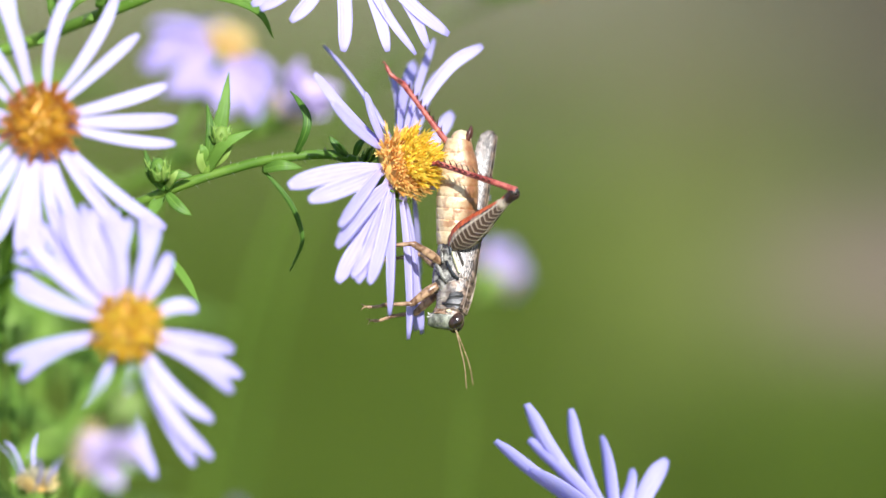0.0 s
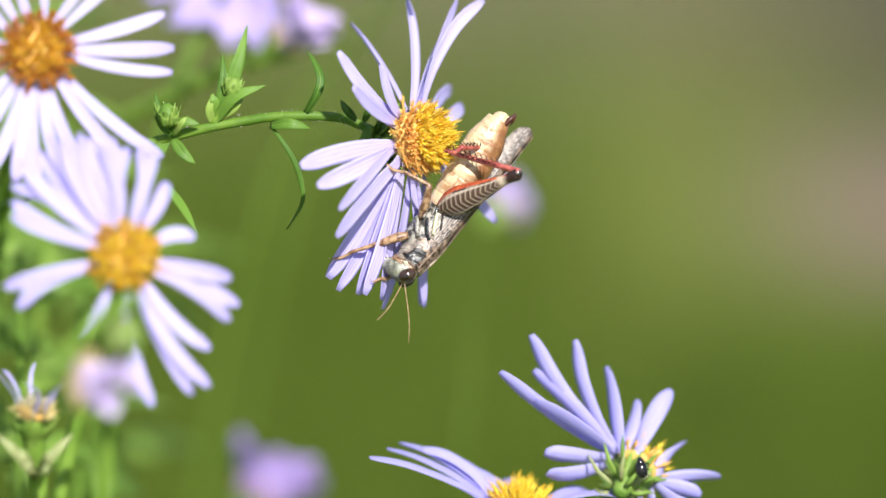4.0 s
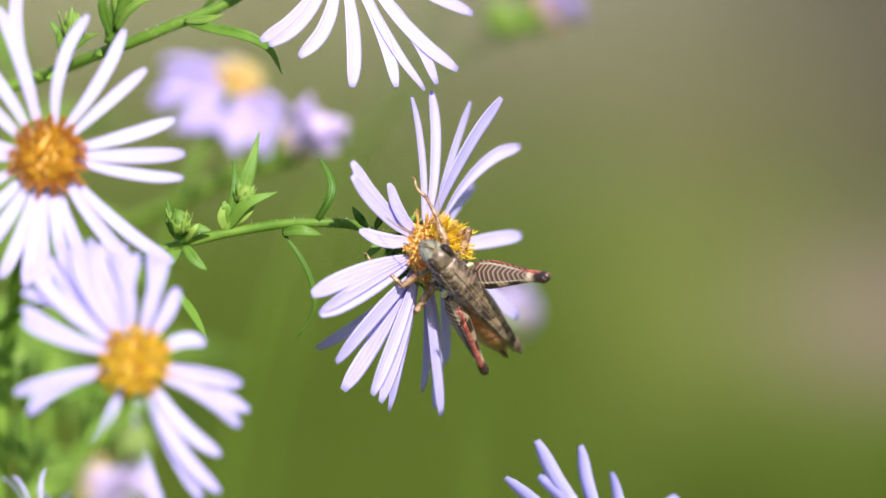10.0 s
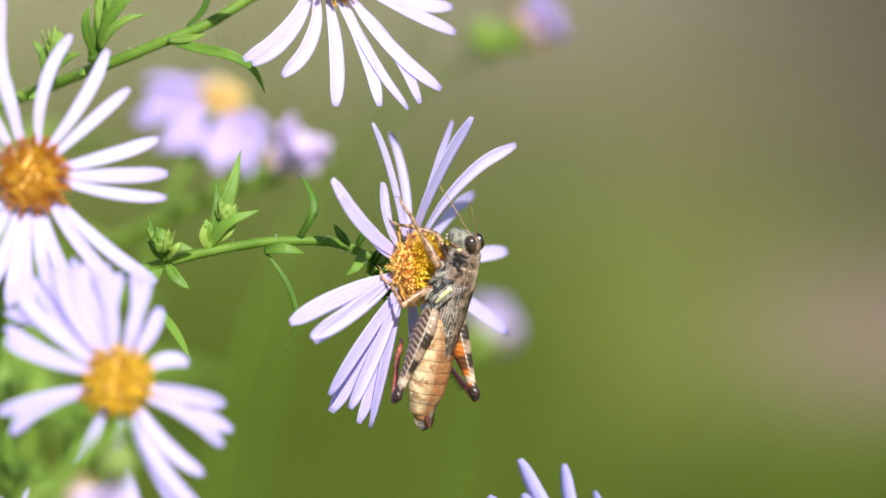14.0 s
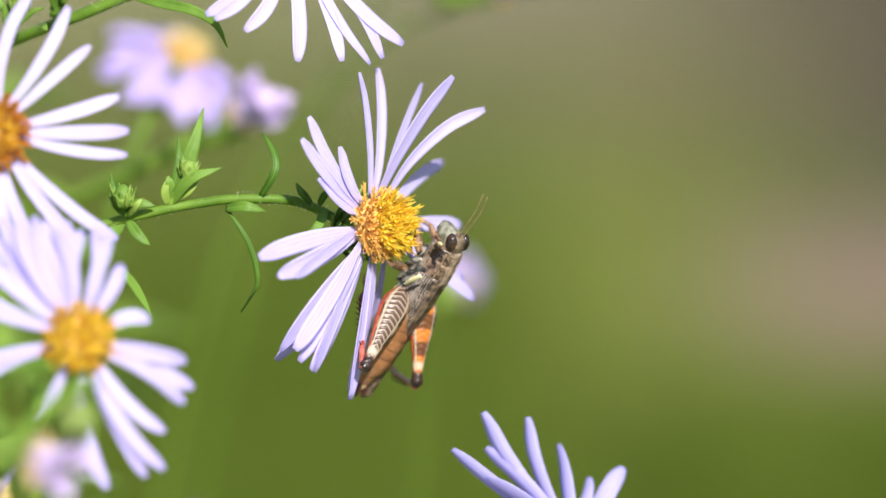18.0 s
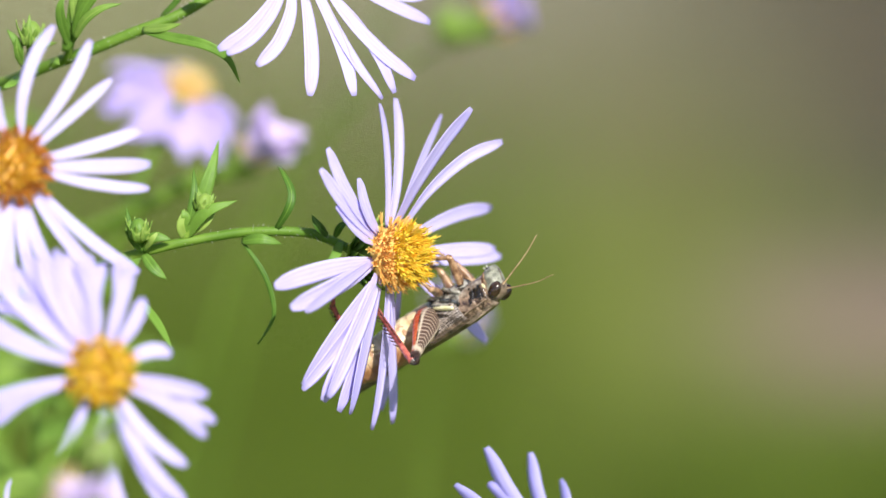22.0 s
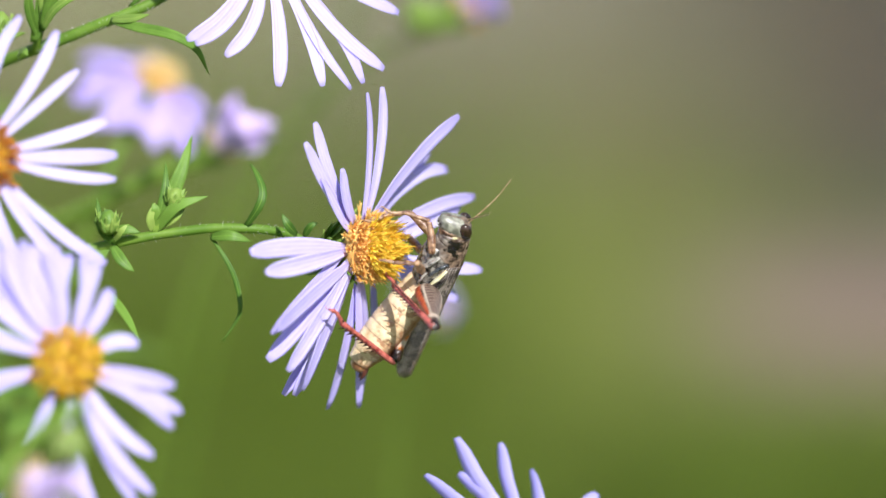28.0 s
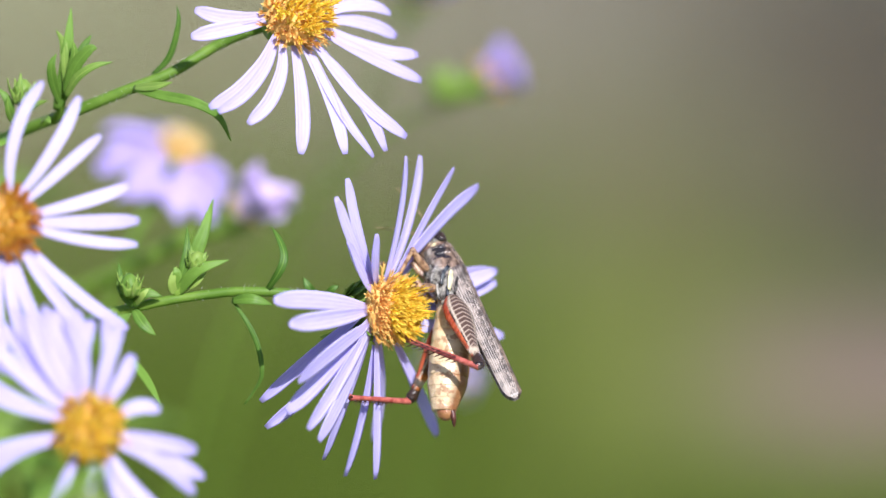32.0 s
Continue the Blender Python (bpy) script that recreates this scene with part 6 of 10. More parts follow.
    walk(main_aster, [(0, seat(-32.76, 0, 3.86, 0, -5.65, 0)), (0.5, seat(-32.73, 0, 3.74, 0, -5.39, 0)), (1, seat(-32.45, 0, 4.03, 0, -5.13, 0)), (1.5, seat(-32.28, 0, 3.41, 0, -4.88, 0)), (2, seat(-32.53, 0, 3.51, 0, -4.62, 0)), (2.5, seat(-32.17, 0, 2.81, 0, -3.36, 0)), (3, seat(-31.87, 0, 2.3, 0, -1.48, 0)), (3.5, seat(-32.38, 0, 2.32, 0, 0.01, 0)), (4, seat(-32.42, 0, 2.34, 0, 0.51, 0)), (4.5, seat(-32.04, 0, 2.58, 0, 0.55, 0)), (6.5, seat(-32.28, 0, 2.22, 0, 0.71, 0)), (7, seat(-32.63, 0, 2.49, 0, 0.75, 0)), (7.5, seat(-32.74, 0, 2.29, 0, 0.79, 0)), (8, seat(-32.39, 0, 2.11, 0, 0.83, 0)), (8.5, seat(-32.4, 0, 1.95, 0, 0.34, 0)), (9, seat(-31.91, 0, 2.31, 0, -0.15, 0)), (9.5, seat(-32.16, 0, 2.38, 0, 0.17, 0)), (10, seat(-31.72, 0, 2.23, 0, 0.48, 0)), (10.5, seat(-31.72, 0, 2.02, 0, 0.48, 0)), (11, seat(-31.5, 0, 2.1, 0, 0.48, 0)), (11.5, seat(-31.42, 0, 2.25, 0, 0.48, 0)), (12, seat(-31.59, 0, 2.5, 0, 0.48, 0)), (12.5, seat(-31.86, 0, 2.38, 0, 0.48, 0)), (13, seat(-31.97, 0, 2.23, 0, 0.48, 0)), (13.5, seat(-31.92, 0, 2.27, 0, 0.35, 0)), (14, seat(-31.85, 0, 2.24, 0, 0.22, 0)), (14.5, seat(-32.06, 0, 2.01, 0, 0, 0)), (15, seat(-32.2, 0, 1.9, 0, -0.22, 0)), (15.5, seat(-32.52, 0, 1.96, 0, 0.01, 0)), (17.5, seat(-32.1, 0, 2.07, 0, 0.91, 0)), (18, seat(-32.08, 0, 1.93, 0, 1.14, 0)), (18.5, seat(-32.35, 0, 1.89, 0, 0.57, 0)), (19, seat(-32.13, 0, 1.76, 0, 0.01, 0)), (19.5, seat(-32.27, 0, 1.63, 0, 0, 0)), (20, seat(-32.84, 0, 1.98, 0, 0, 0)), (20.5, seat(-31.93, 0, 1.87, 0, 0.26, 0)), (21, seat(-31.52, 0, 1.55, 0, 0.53, 0)), (21.5, seat(-31.23, 0, 1.83, 0, 0.53, 0)), (22, seat(-30.69, 0, 2.07, 0, 0.54, 0)), (22.5, seat(-30.1, 0, 2.14, 0, 0.16, 0)), (23, seat(-30.92, 0, 2.46, 0, -0.22, 0)), (23.5, seat(-31.39, 0, 2.21, 0, 0.6, 0)), (24, seat(-31.03, 0, 1.99, 0, 1.41, 0)), (24.5, seat(-31.17, 0, 1.78, 0, 1.56, 0)), (26.5, seat(-31.14, 0, 1.84, 0, 2.14, 0)), (27, seat(-30.89, 0, 1.87, 0, 2.28, 0)), (27.5, seat(-30.59, 0, 1.72, 0, 2.6, 0)), (28, seat(-30.77, 0, 1.93, 0, 2.91, 0)), (28.5, seat(-30.82, 0, 2.03, 0, 2.54, 0)), (29, seat(-30.79, 0, 2.31, 0, 2.16, 0)), (29.5, seat(-30.78, 0, 2.49, 0, 2.2, 0)), (30, seat(-30.57, 0, 2.77, 0, 2.24, 0)), (30.5, seat(-30.36, 0, 2.87, 0, 2.12, 0)), (31, seat(-30.41, 0, 2.97, 0, 2, 0)), (31.5, seat(-30.55, 0, 2.71, 0, 2.38, 0)), (32, seat(-30.95, 0, 2.6, 0, 2.76, 0))])
    # the head turns about the point where it joins the stalk
    walk(main_head, [(t, m @ MAIN_TURN) for t, m in ((0, at(25.27, 0, -1.61, -19.84, 4.12, 3.14)), (0.5, at(25.34, 0, -1.62, -18.26, 4.47, 3.2)), (1, at(25.4, 0, -1.64, -16.68, 4.81, 3.28)), (1.5, at(25.44, 0, -1.65, -15.09, 5.15, 3.37)), (2, at(25.48, 0, -1.67, -13.51, 5.5, 3.49)), (2.5, at(25.6, 0, -1.72, -11.99, 4.83, 3.61)), (3, at(25.69, 0, -1.78, -10.51, 3.54, 3.75)), (3.5, at(25.8, 0, -1.84, -9.01, 2.64, 3.9)), (4, at(25.83, 0, -1.86, -7.45, 2.73, 4.08)), (4.5, at(25.88, 0, -1.86, -7.13, 2.62, 4.22)), (6.5, at(26.07, 0, -1.89, -5.83, 2.2, 4.81)), (7, at(26.12, 0, -1.89, -5.5, 2.09, 4.96)), (7.5, at(26.12, 0, -1.95, -5.54, 1.85, 3.6)), (8, at(26.13, 0, -2.01, -5.57, 1.62, 2.25)), (8.5, at(26.06, 0, -2.07, -3.61, 2.8, 1.02)), (9, at(25.98, 0, -2.13, -1.67, 4.03, -0.19)), (9.5, at(26.09, 0, -2.25, -0.7, 3.49, 0.04)), (10, at(26.2, 0, -2.37, 0.27, 2.95, 0.27)), (10.5, at(26.18, 0, -2.36, 1.68, 3.39, 1.78)), (11, at(26.17, 0, -2.36, 3.1, 3.8, 3.3)), (11.5, at(26.16, 0, -2.35, 4.53, 4.18, 4.83)), (12, at(26.14, 0, -2.34, 5.97, 4.51, 6.37)), (12.5, at(26.13, 0, -2.33, 7.42, 4.81, 7.91)), (13, at(26.12, 0, -2.32, 8.87, 5.07, 9.47)), (13.5, at(26.18, 0, -2.32, 5.56, 3.13, 6.07)), (14, at(26.24, 0, -2.32, 2.37, 1, 2.8)), (14.5, at(26.46, 0, -2.29, 1.48, 1.46, 2.77)), (15, at(26.68, 0, -2.26, 0.59, 1.92, 2.74)), (15.5, at(26.65, 0, -2.23, -0.33, 1.94, 2.7)), (17.5, at(26.56, 0, -2.09, -3.97, 2.02, 2.52)), (18, at(26.54, 0, -2.06, -4.88, 2.03, 2.47)), (18.5, at(26.64, 0, -2.07, -2.67, 1.34, 1.34)), (19, at(26.74, 0, -2.09, -0.46, 0.68, 0.16)), (19.5, at(26.77, 0, -2.1, -0.19, 0.37, 0)), (20, at(26.8, 0, -2.11, 0.08, 0.07, -0.16)), (20.5, at(26.74, 0, -2.02, -0.73, 1.46, 0.85)), (21, at(26.67, 0, -1.93, -1.52, 2.86, 1.84)), (21.5, at(26.62, 0, -1.9, -1.99, 3.23, 2.39)), (22, at(26.56, 0, -1.87, -2.44, 3.6, 2.93)), (22.5, at(26.59, 0, -1.89, -1.65, 3.69, 3.44)), (23, at(26.61, 0, -1.92, -0.85, 3.77, 3.95)), (23.5, at(26.54, 0, -1.93, -2.11, 4.12, 4.33)), (24, at(26.47, 0, -1.95, -3.38, 4.48, 4.68)), (24.5, at(26.53, 0, -1.88, -5.1, 5.22, 4.62)), (26.5, at(26.76, 0, -1.61, -12.02, 8.14, 4.1)), (27, at(26.81, 0, -1.54, -13.76, 8.86, 3.91)), (27.5, at(26.9, 0, -1.17, -11.68, 8.93, 3.95)), (28, at(26.97, 0, -0.79, -9.61, 9.01, 4)), (28.5, at(27.01, 0, -0.93, -9.48, 9.15, 3.87)), (29, at(27.04, 0, -1.06, -9.36, 9.3, 3.74)), (29.5, at(26.89, 0, -1.15, -8.2, 9.28, 4.48)), (30, at(26.73, 0, -1.24, -7.05, 9.24, 5.23)), (30.5, at(26.69, 0, -1.14, -8.71, 11.72, 5.67)), (31, at(26.66, 0, -1.04, -10.37, 14.2, 6.06)), (31.5, at(26.71, 0, -0.83, -10.28, 13.8, 6.89)), (32, at(26.77, 0, -0.61, -10.19, 13.4, 7.71)))])
    # the body leans over on its long axis; the legs and feelers keep their bearing
    def lean(t):
        return float(np.interp(t, (0, 7.5, 9, 11, 13, 15, 17.5, 18, 19, 21, 23, 28, 30, 31, 32), (0, 0, 8, 18, 25, -5, -12, -12, -5, -5, 5, 5, 8, 12, 20)))

    def held(rows):
        return [(t, Matrix.Translation(m.translation) @ pose(0, 0, 0, -lean(t)) @ m.to_quaternion().to_matrix().to_4x4()) for t, m in rows]

    walk(HOPPER, [(t, m @ pose(0, 0, 0, lean(t))) for t, m in [(0, seat(-0.88, 0, -4.81, -121.73, 73.45, -125.58)), (0.5, seat(-0.74, 0, -4.47, -125.08, 72.11, -128.69)), (1, seat(-0.34, 0, -3.71, -128.36, 70.87, -131.74)), (1.5, seat(-0.08, 0, -3.86, -131.62, 69.69, -134.78)), (2, seat(-0.25, 0, -3.3, -134.88, 68.58, -137.85)), (2.5, seat(-0.64, -0.25, -5.05, -136.44, 62.04, -139.21)), (3, seat(-1.15, -0.5, -6.87, -140.39, 56.68, -143.1)), (3.5, seat(-2.45, -0.75, -7.95, -145.24, 52, -148.24)), (4, seat(-3.31, -1, -8.54, -150.71, 47.76, -154.69)), (4.5, seat(-3.01, -1, -8.38, -150.72, 47.72, -154.69)), (6.5, seat(-3.55, -1, -9.07, -150.77, 47.56, -154.7)), (7, seat(-3.97, -1, -8.89, -150.78, 47.52, -154.7)), (7.5, seat(-3.77, -1.5, -7.74, -134.29, 31.57, -142.74)), (8, seat(-3.09, -2, -6.47, -128.25, 18.02, -141.66)), (8.5, seat(-1.5, -3, -6.92, -125.98, 3.8, -133.36)), (9, seat(-1.64, -3, -4.48, -134.45, -10.5, -121.69)), (9.5, seat(-1.98, -2.75, -4.1, -135.64, -19.02, -118.82)), (10, seat(-1.64, -2.5, -3.99, -135.19, -28.01, -116.58)), (10.5, seat(-2.02, -2.75, -4.07, -142.05, -35.95, -114.6)), (11, seat(-2.21, -3, -3.9, -146.75, -44.78, -113.15)), (11.5, seat(-2.42, -2.75, -3.78, -147.38, -42.38, -110.58)), (12, seat(-2.88, -2.5, -3.55, -147.8, -40.06, -108.3)), (12.5, seat(-2.44, -3, -3.36, -148.76, -48.95, -102.39)), (13, seat(-1.89, -3.5, -3.24, -149.53, -59.84, -94.73)), (13.5, seat(-1.13, -3.5, -3.35, -153.85, -63.51, -75.29)), (14, seat(-1.28, -3.5, -3.84, -167.22, -67.73, -45)), (14.5, seat(-1.1, -3.25, -4.64, -171.35, -66.12, -36.05)), (15, seat(-0.85, -3, -5.34, -176.56, -64.6, -25.64)), (15.5, seat(-1.12, -2, -5.63, 179.31, -63.68, -21.71)), (17.5, seat(-0.52, 2, -6.89, -166.17, -51.45, -42.37)), (18, seat(-0.48, 3, -7.39, -167.98, -50.4, -41.22)), (18.5, seat(-1.13, 3.25, -7.64, -174.25, -46.11, -37.28)), (18.7, seat(-1.2, 3.35, -7.78, -176.56, -44.29, -35.93)), (19, seat(-1.32, 3.5, -8.01, -179.83, -41.5, -34.11)), (19.5, seat(-1.35, 2, -8.08, 177.25, -39.29, -32.87)), (20, seat(-1.8, 0.5, -7.69, 174.33, -36.9, -31.68)), (20.5, seat(-0.17, 2, -7.28, 173.76, -37.45, -31.94)), (21, seat(0.97, 3.5, -7.09, 173.18, -37.98, -32.2)), (21.5, seat(1.34, 3.5, -6.89, 171.23, -34.05, -30.46)), (22, seat(1.95, 3.5, -6.73, 169.67, -30.26, -29.1)), (22.5, seat(2.71, 2.25, -5.43, 177.65, -38.56, -32.49)), (23, seat(1.94, 1, -3.94, -172.18, -47.05, -38.06)), (23.5, seat(2.01, 0.5, -3.99, -171.44, -48, -33.93)), (24, seat(2.88, 0, -4.05, -165.04, -46.14, -37.5)), (24.5, seat(2.77, -0.17, -3.89, -155.04, -46.75, -43.47)), (26.5, seat(2.81, -0.83, -2.63, -115.24, -49.27, -63.88)), (26.75, seat(2.93, -0.92, -2.49, -110.19, -49.6, -66.25)), (27, seat(3.06, -1, -2.36, -105.11, -49.92, -68.61)), (27.5, seat(3.79, -1, -2.92, -110.67, -49.31, -64.93)), (28, seat(4.05, -1, -3.13, -116.17, -48.71, -61.22)), (28.5, seat(3.8, -1, -2.21, -111.77, -48.71, -64.19)), (29, seat(3.63, -1, -1.11, -107.36, -48.71, -67.09)), (29.5, seat(3.13, -1, -1.03, -104.78, -54.44, -69.42)), (30, seat(2.86, -1, -0.85, -102.73, -61.13, -71.66)), (30.5, seat(3.47, 1.5, 0.54, -88.61, -57.26, -91.17)), (31, seat(3.83, 4, 1.9, -77.1, -53.77, -107.12)), (31.5, seat(3.77, 3.25, 2.36, -11.5, -71.06, -180)), (32, seat(3.92, 2.5, 2.04, 31.03, -51.93, 127.22))]])
    # the rays give way under the insect and spring back: each swings on its own foot
    def swung(k, rx, ry, rz):
        base = RAYS[main_aster.name, k][1]
        return Matrix.Translation(base) @ pose(0, 0, 0, rx, ry, rz) @ Matrix.Translation(-base)

    walk(RAYS[main_aster.name, 0][0], [(0, swung(0, 0.1, -0.4, 22.2)), (4, swung(0, 0.3, -0.2, 19)), (7, swung(0, -3.3, -3.2, -1)), (9, swung(0, 1.4, 1.1, 5.3)), (11, swung(0, -2.8, -2.4, 14.9)), (13, swung(0, -5.5, -4.7, 8)), (15, swung(0, 0.7, 0.4, 7.6)), (20, swung(0, 0, 0, 0)), (23, swung(0, 0.4, 0.3, 3.6)), (24, swung(0, -4.5, -4.2, 3.5)), (28, swung(0, -2.1, -2, -0)), (32, swung(0, -3, -3, -2.1))])
    walk(RAYS[main_aster.name, 1][0], [(0, swung(1, 8.1, 6.3, 29.1)), (4, swung(1, 8.8, 7.4, 26)), (7, swung(1, -2.7, -3.8, 2.3)), (9, swung(1, 0, -0.1, 4.4)), (11, swung(1, 1.2, 1.5, 4.8)), (13, swung(1, 2.3, 3.5, -2.4)), (15, swung(1, 0.1, -0.1, 6.1)), (20, swung(1, 0, 0, 0)), (23, swung(1, -0.4, -0.6, 1.7)), (24, swung(1, -4.1, -5.7, 2.2)), (28, swung(1, -1.5, -2.1, 0.5)), (32, swung(1, -2.5, -3.7, -1.1))])
    walk(RAYS[main_aster.name, 2][0], [(0, swung(2, -1.2, -2.7, -7.9)), (4, swung(2, -2.7, -5.9, -1.2)), (7, swung(2, -4.8, -10.3, 0.4)), (9, swung(2, -6.3, -9.3, 25.3)), (11, swung(2, -1.1, -2.5, 4.1)), (13, swung(2, -1.7, -5.9, -35.6)), (15, swung(2, -0.3, -0.9, 7.3)), (20, swung(2, 0, 0, 0)), (23, swung(2, -0.6, -1.4, -0.4)), (24, swung(2, -4.3, -9.4, -0.9)), (28, swung(2, -0.3, -0.3, -6.1)), (32, swung(2, -0.2, -0.5, -0.4))])
    walk(RAYS[main_aster.name, 3][0], [(0, swung(3, 14.7, 5.3, 23.3)), (4, swung(3, 6.4, 2.9, 12)), (7, swung(3, 5.7, 2, 16.4)), (9, swung(3, 10.3, 4.7, 14.9)), (11, swung(3, -3.8, -2.8, 4.8)), (13, swung(3, -3.9, -1.9, -40)), (15, swung(3, 3.3, 1.5, 8.8)), (20, swung(3, 0, 0, 0)), (23, swung(3, 3.8, 2, 6.7)), (24, swung(3, -5.2, -3.7, 4)), (28, swung(3, 6.8, 2.7, 15.1)), (32, swung(3, 14.5, 5.7, 21.1))])
    walk(RAYS[main_aster.name, 4][0], [(0, swung(4, -21.7, -0.1, 10.1)), (4, swung(4, -35, -5.7, -8.5)), (7, swung(4, -38.6, -7.3, -11.4)), (9, swung(4, -2.7, -0.3, -3.3)), (11, swung(4, -5.3, -0.4, 0.9)), (13, swung(4, -6.5, 0.1, 16.3)), (15, swung(4, 10.4, -1, 18.3)), (20, swung(4, 1.2, 0.1, 1.4)), (23, swung(4, -6.7, -1, -8.8)), (24, swung(4, -2.2, -0.2, 6.2)), (28, swung(4, 3.9, -0.1, 10)), (32, swung(4, 7.6, -0.1, 9.2))])
    walk(RAYS[main_aster.name, 5][0], [(0, swung(5, -17.8, -1.7, -23.7)), (4, swung(5, -12, 0, -11.9)), (7, swung(5, -15.8, -0.6, -16.7)), (9, swung(5, -1.6, 0.1, -0.6)), (11, swung(5, -6.4, 0.4, -4.6)), (13, swung(5, -37.7, -6, -29.2)), (15, swung(5, -8.7, 0.4, -6.8)), (20, swung(5, -0, 0, -0)), (23, swung(5, -4.4, 0.3, -4.6)), (24, swung(5, -1, 0, 8.6)), (28, swung(5, 7.9, -2.2, 17.3)), (32, swung(5, 5.4, -0.9, 6.3))])
    walk(RAYS[main_aster.name, 6][0], [(0, swung(6, 1.9, -1.3, 2.6)), (4, swung(6, -0.2, 0, 0.6)), (7, swung(6, -3.8, 2.2, -5.1)), (9, swung(6, -4, 2, -2.3)), (11, swung(6, -2.7, 0.8, 3.7)), (13, swung(6, -5.5, 3, -6.8)), (15, swung(6, -0.3, 0.3, -0.9)), (20, swung(6, 0, -0, 0)), (23, swung(6, -2.1, 1.4, -4.1)), (24, swung(6, -2.7, 0.8, 3.3)), (28, swung(6, -6.4, 4.1, -18.2)), (32, swung(6, 8.1, -8.1, 17.8))])
    walk(RAYS[main_aster.name, 7][0], [(0, swung(7, -35.9, 12.9, -20.2)), (4, swung(7, -34.9, 15.3, -31.7)), (7, swung(7, -37.1, 16.1, -36.7)), (9, swung(7, -12.4, 8.6, -11.9)), (11, swung(7, -0.2, -4.8, 7.8)), (13, swung(7, -0.2, -7.8, 12.5)), (15, swung(7, 6.8, -8.5, 9.1)), (20, swung(7, 0.1, -0.1, 0.1)), (23, swung(7, 5.7, -7.8, 8.9)), (24, swung(7, 1.3, -8.3, 12.3)), (28, swung(7, -4.5, 3.9, -4.9)), (32, swung(7, -8.8, 6, -7.5))])
    walk(RAYS[main_aster.name, 8][0], [(0, swung(8, -6.7, 1.8, 3.6)), (4, swung(8, -15.7, 4.7, 8.4)), (7, swung(8, -18.4, 10.2, 2.2)), (9, swung(8, -39.4, 31.1, -41.3)), (11, swung(8, -4, 3.3, -0.8)), (13, swung(8, -3.9, 4.8, -2.9)), (15, swung(8, -0.6, 2.2, -2.1)), (20, swung(8, 0, -0, 0)), (23, swung(8, -3.8, 5.5, -3.7)), (24, swung(8, -7.1, 4.2, 0.7)), (28, swung(8, -23.5, 21.5, -17.5)), (32, swung(8, -31.6, 26.1, -25))])
    walk(RAYS[main_aster.name, 9][0], [(0, swung(9, -0.3, -0.3, 30.4)), (4, swung(9, -9, 15.8, -0.7)), (7, swung(9, -10.5, 16.8, -5.6)), (9, swung(9, -14.8, 23, -6.9)), (11, swung(9, -4.9, 9, 1.4)), (13, swung(9, -3.5, 5.7, -5.4)), (15, swung(9, -4.6, 8.3, 0.7)), (20, swung(9, -0, 0, -0)), (23, swung(9, 9.4, -12.2, -14.8)), (24, swung(9, 13.8, -17.4, -17)), (28, swung(9, 8, -15.6, 3.8)), (32, swung(9, 10.3, -19, 2))])
    walk(RAYS[main_aster.name, 10][0], [(0, swung(10, -0.4, 0.9, 40)), (4, swung(10, 0.5, 13.2, 20.2)), (7, swung(10, 0, 14.9, 15.3)), (9, swung(10, 0, -0.1, 0.1)), (11, swung(10, 0.2, -2.7, 3.7)), (13, swung(10, 1.4, -9.6, -2.6)), (15, swung(10, 0.3, -2.6, -0)), (20, swung(10, -0, 0, -0)), (23, swung(10, 3.6, -26.6, -2)), (24, swung(10, 6.3, -39.2, -4.3)), (28, swung(10, -2.4, -13.6, 29.8)), (32, swung(10, -6.5, -31, 34.5))])
    walk(RAYS[main_aster.name, 11][0], [(0, swung(11, 0.4, 3.6, 14.1)), (4, swung(11, -0.4, 5.2, -20.6)), (7, swung(11, -0.5, 4.7, -25.8)), (9, swung(11, -1.7, 10.5, -26.9)), (11, swung(11, -1, 10.7, -17.5)), (13, swung(11, 2.9, -12, -28.2)), (15, swung(11, 0.9, -2.2, -29)), (20, swung(11, -0, -0, -0)), (23, swung(11, -2.5, -20.7, 8.5)), (24, swung(11, -2.6, -24.1, 7)), (28, swung(11, -2.9, -22, 9.3)), (32, swung(11, -10.5, -24.9, 38.4))])
    walk(RAYS[main_aster.name, 12][0], [(0, swung(12, 1.7, 9.8, 28.9)), (4, swung(12, 3.4, 9, -2.8)), (7, swung(12, 3.5, 8.5, -7.6)), (9, swung(12, 3.9, 10.3, -4.9)), (11, swung(12, 2.8, 7.7, -1.5)), (13, swung(12, 0.4, -1.1, -4.9)), (15, swung(12, 3.2, 7.5, -6.4)), (20, swung(12, 0, 0, 0)), (23, swung(12, 2.7, 3.3, -13.4)), (24, swung(12, 4.1, 10.7, -5)), (28, swung(12, -1.6, 2.4, 17.6)), (32, swung(12, -14.6, -13.7, 31.1))])
    walk(RAYS[main_aster.name, 13][0], [(0, swung(13, -0.5, -2.3, 6.4)), (4, swung(13, -0.1, -0.8, 1.9)), (7, swung(13, 0.5, -3.2, 1.8)), (9, swung(13, -0.9, 3.9, -0.7)), (11, swung(13, -0.3, -2.3, 5.8)), (13, swung(13, 1, -5.7, 2.1)), (15, swung(13, 0.1, -3.5, 4.9)), (20, swung(13, -0, 0, -0)), (23, swung(13, 0.4, -2.6, 1.3)), (24, swung(13, 1.1, -6.5, 2.7)), (28, swung(13, -0.1, -0.8, 2.3)), (32, swung(13, 0.6, -3.2, 0.9))])
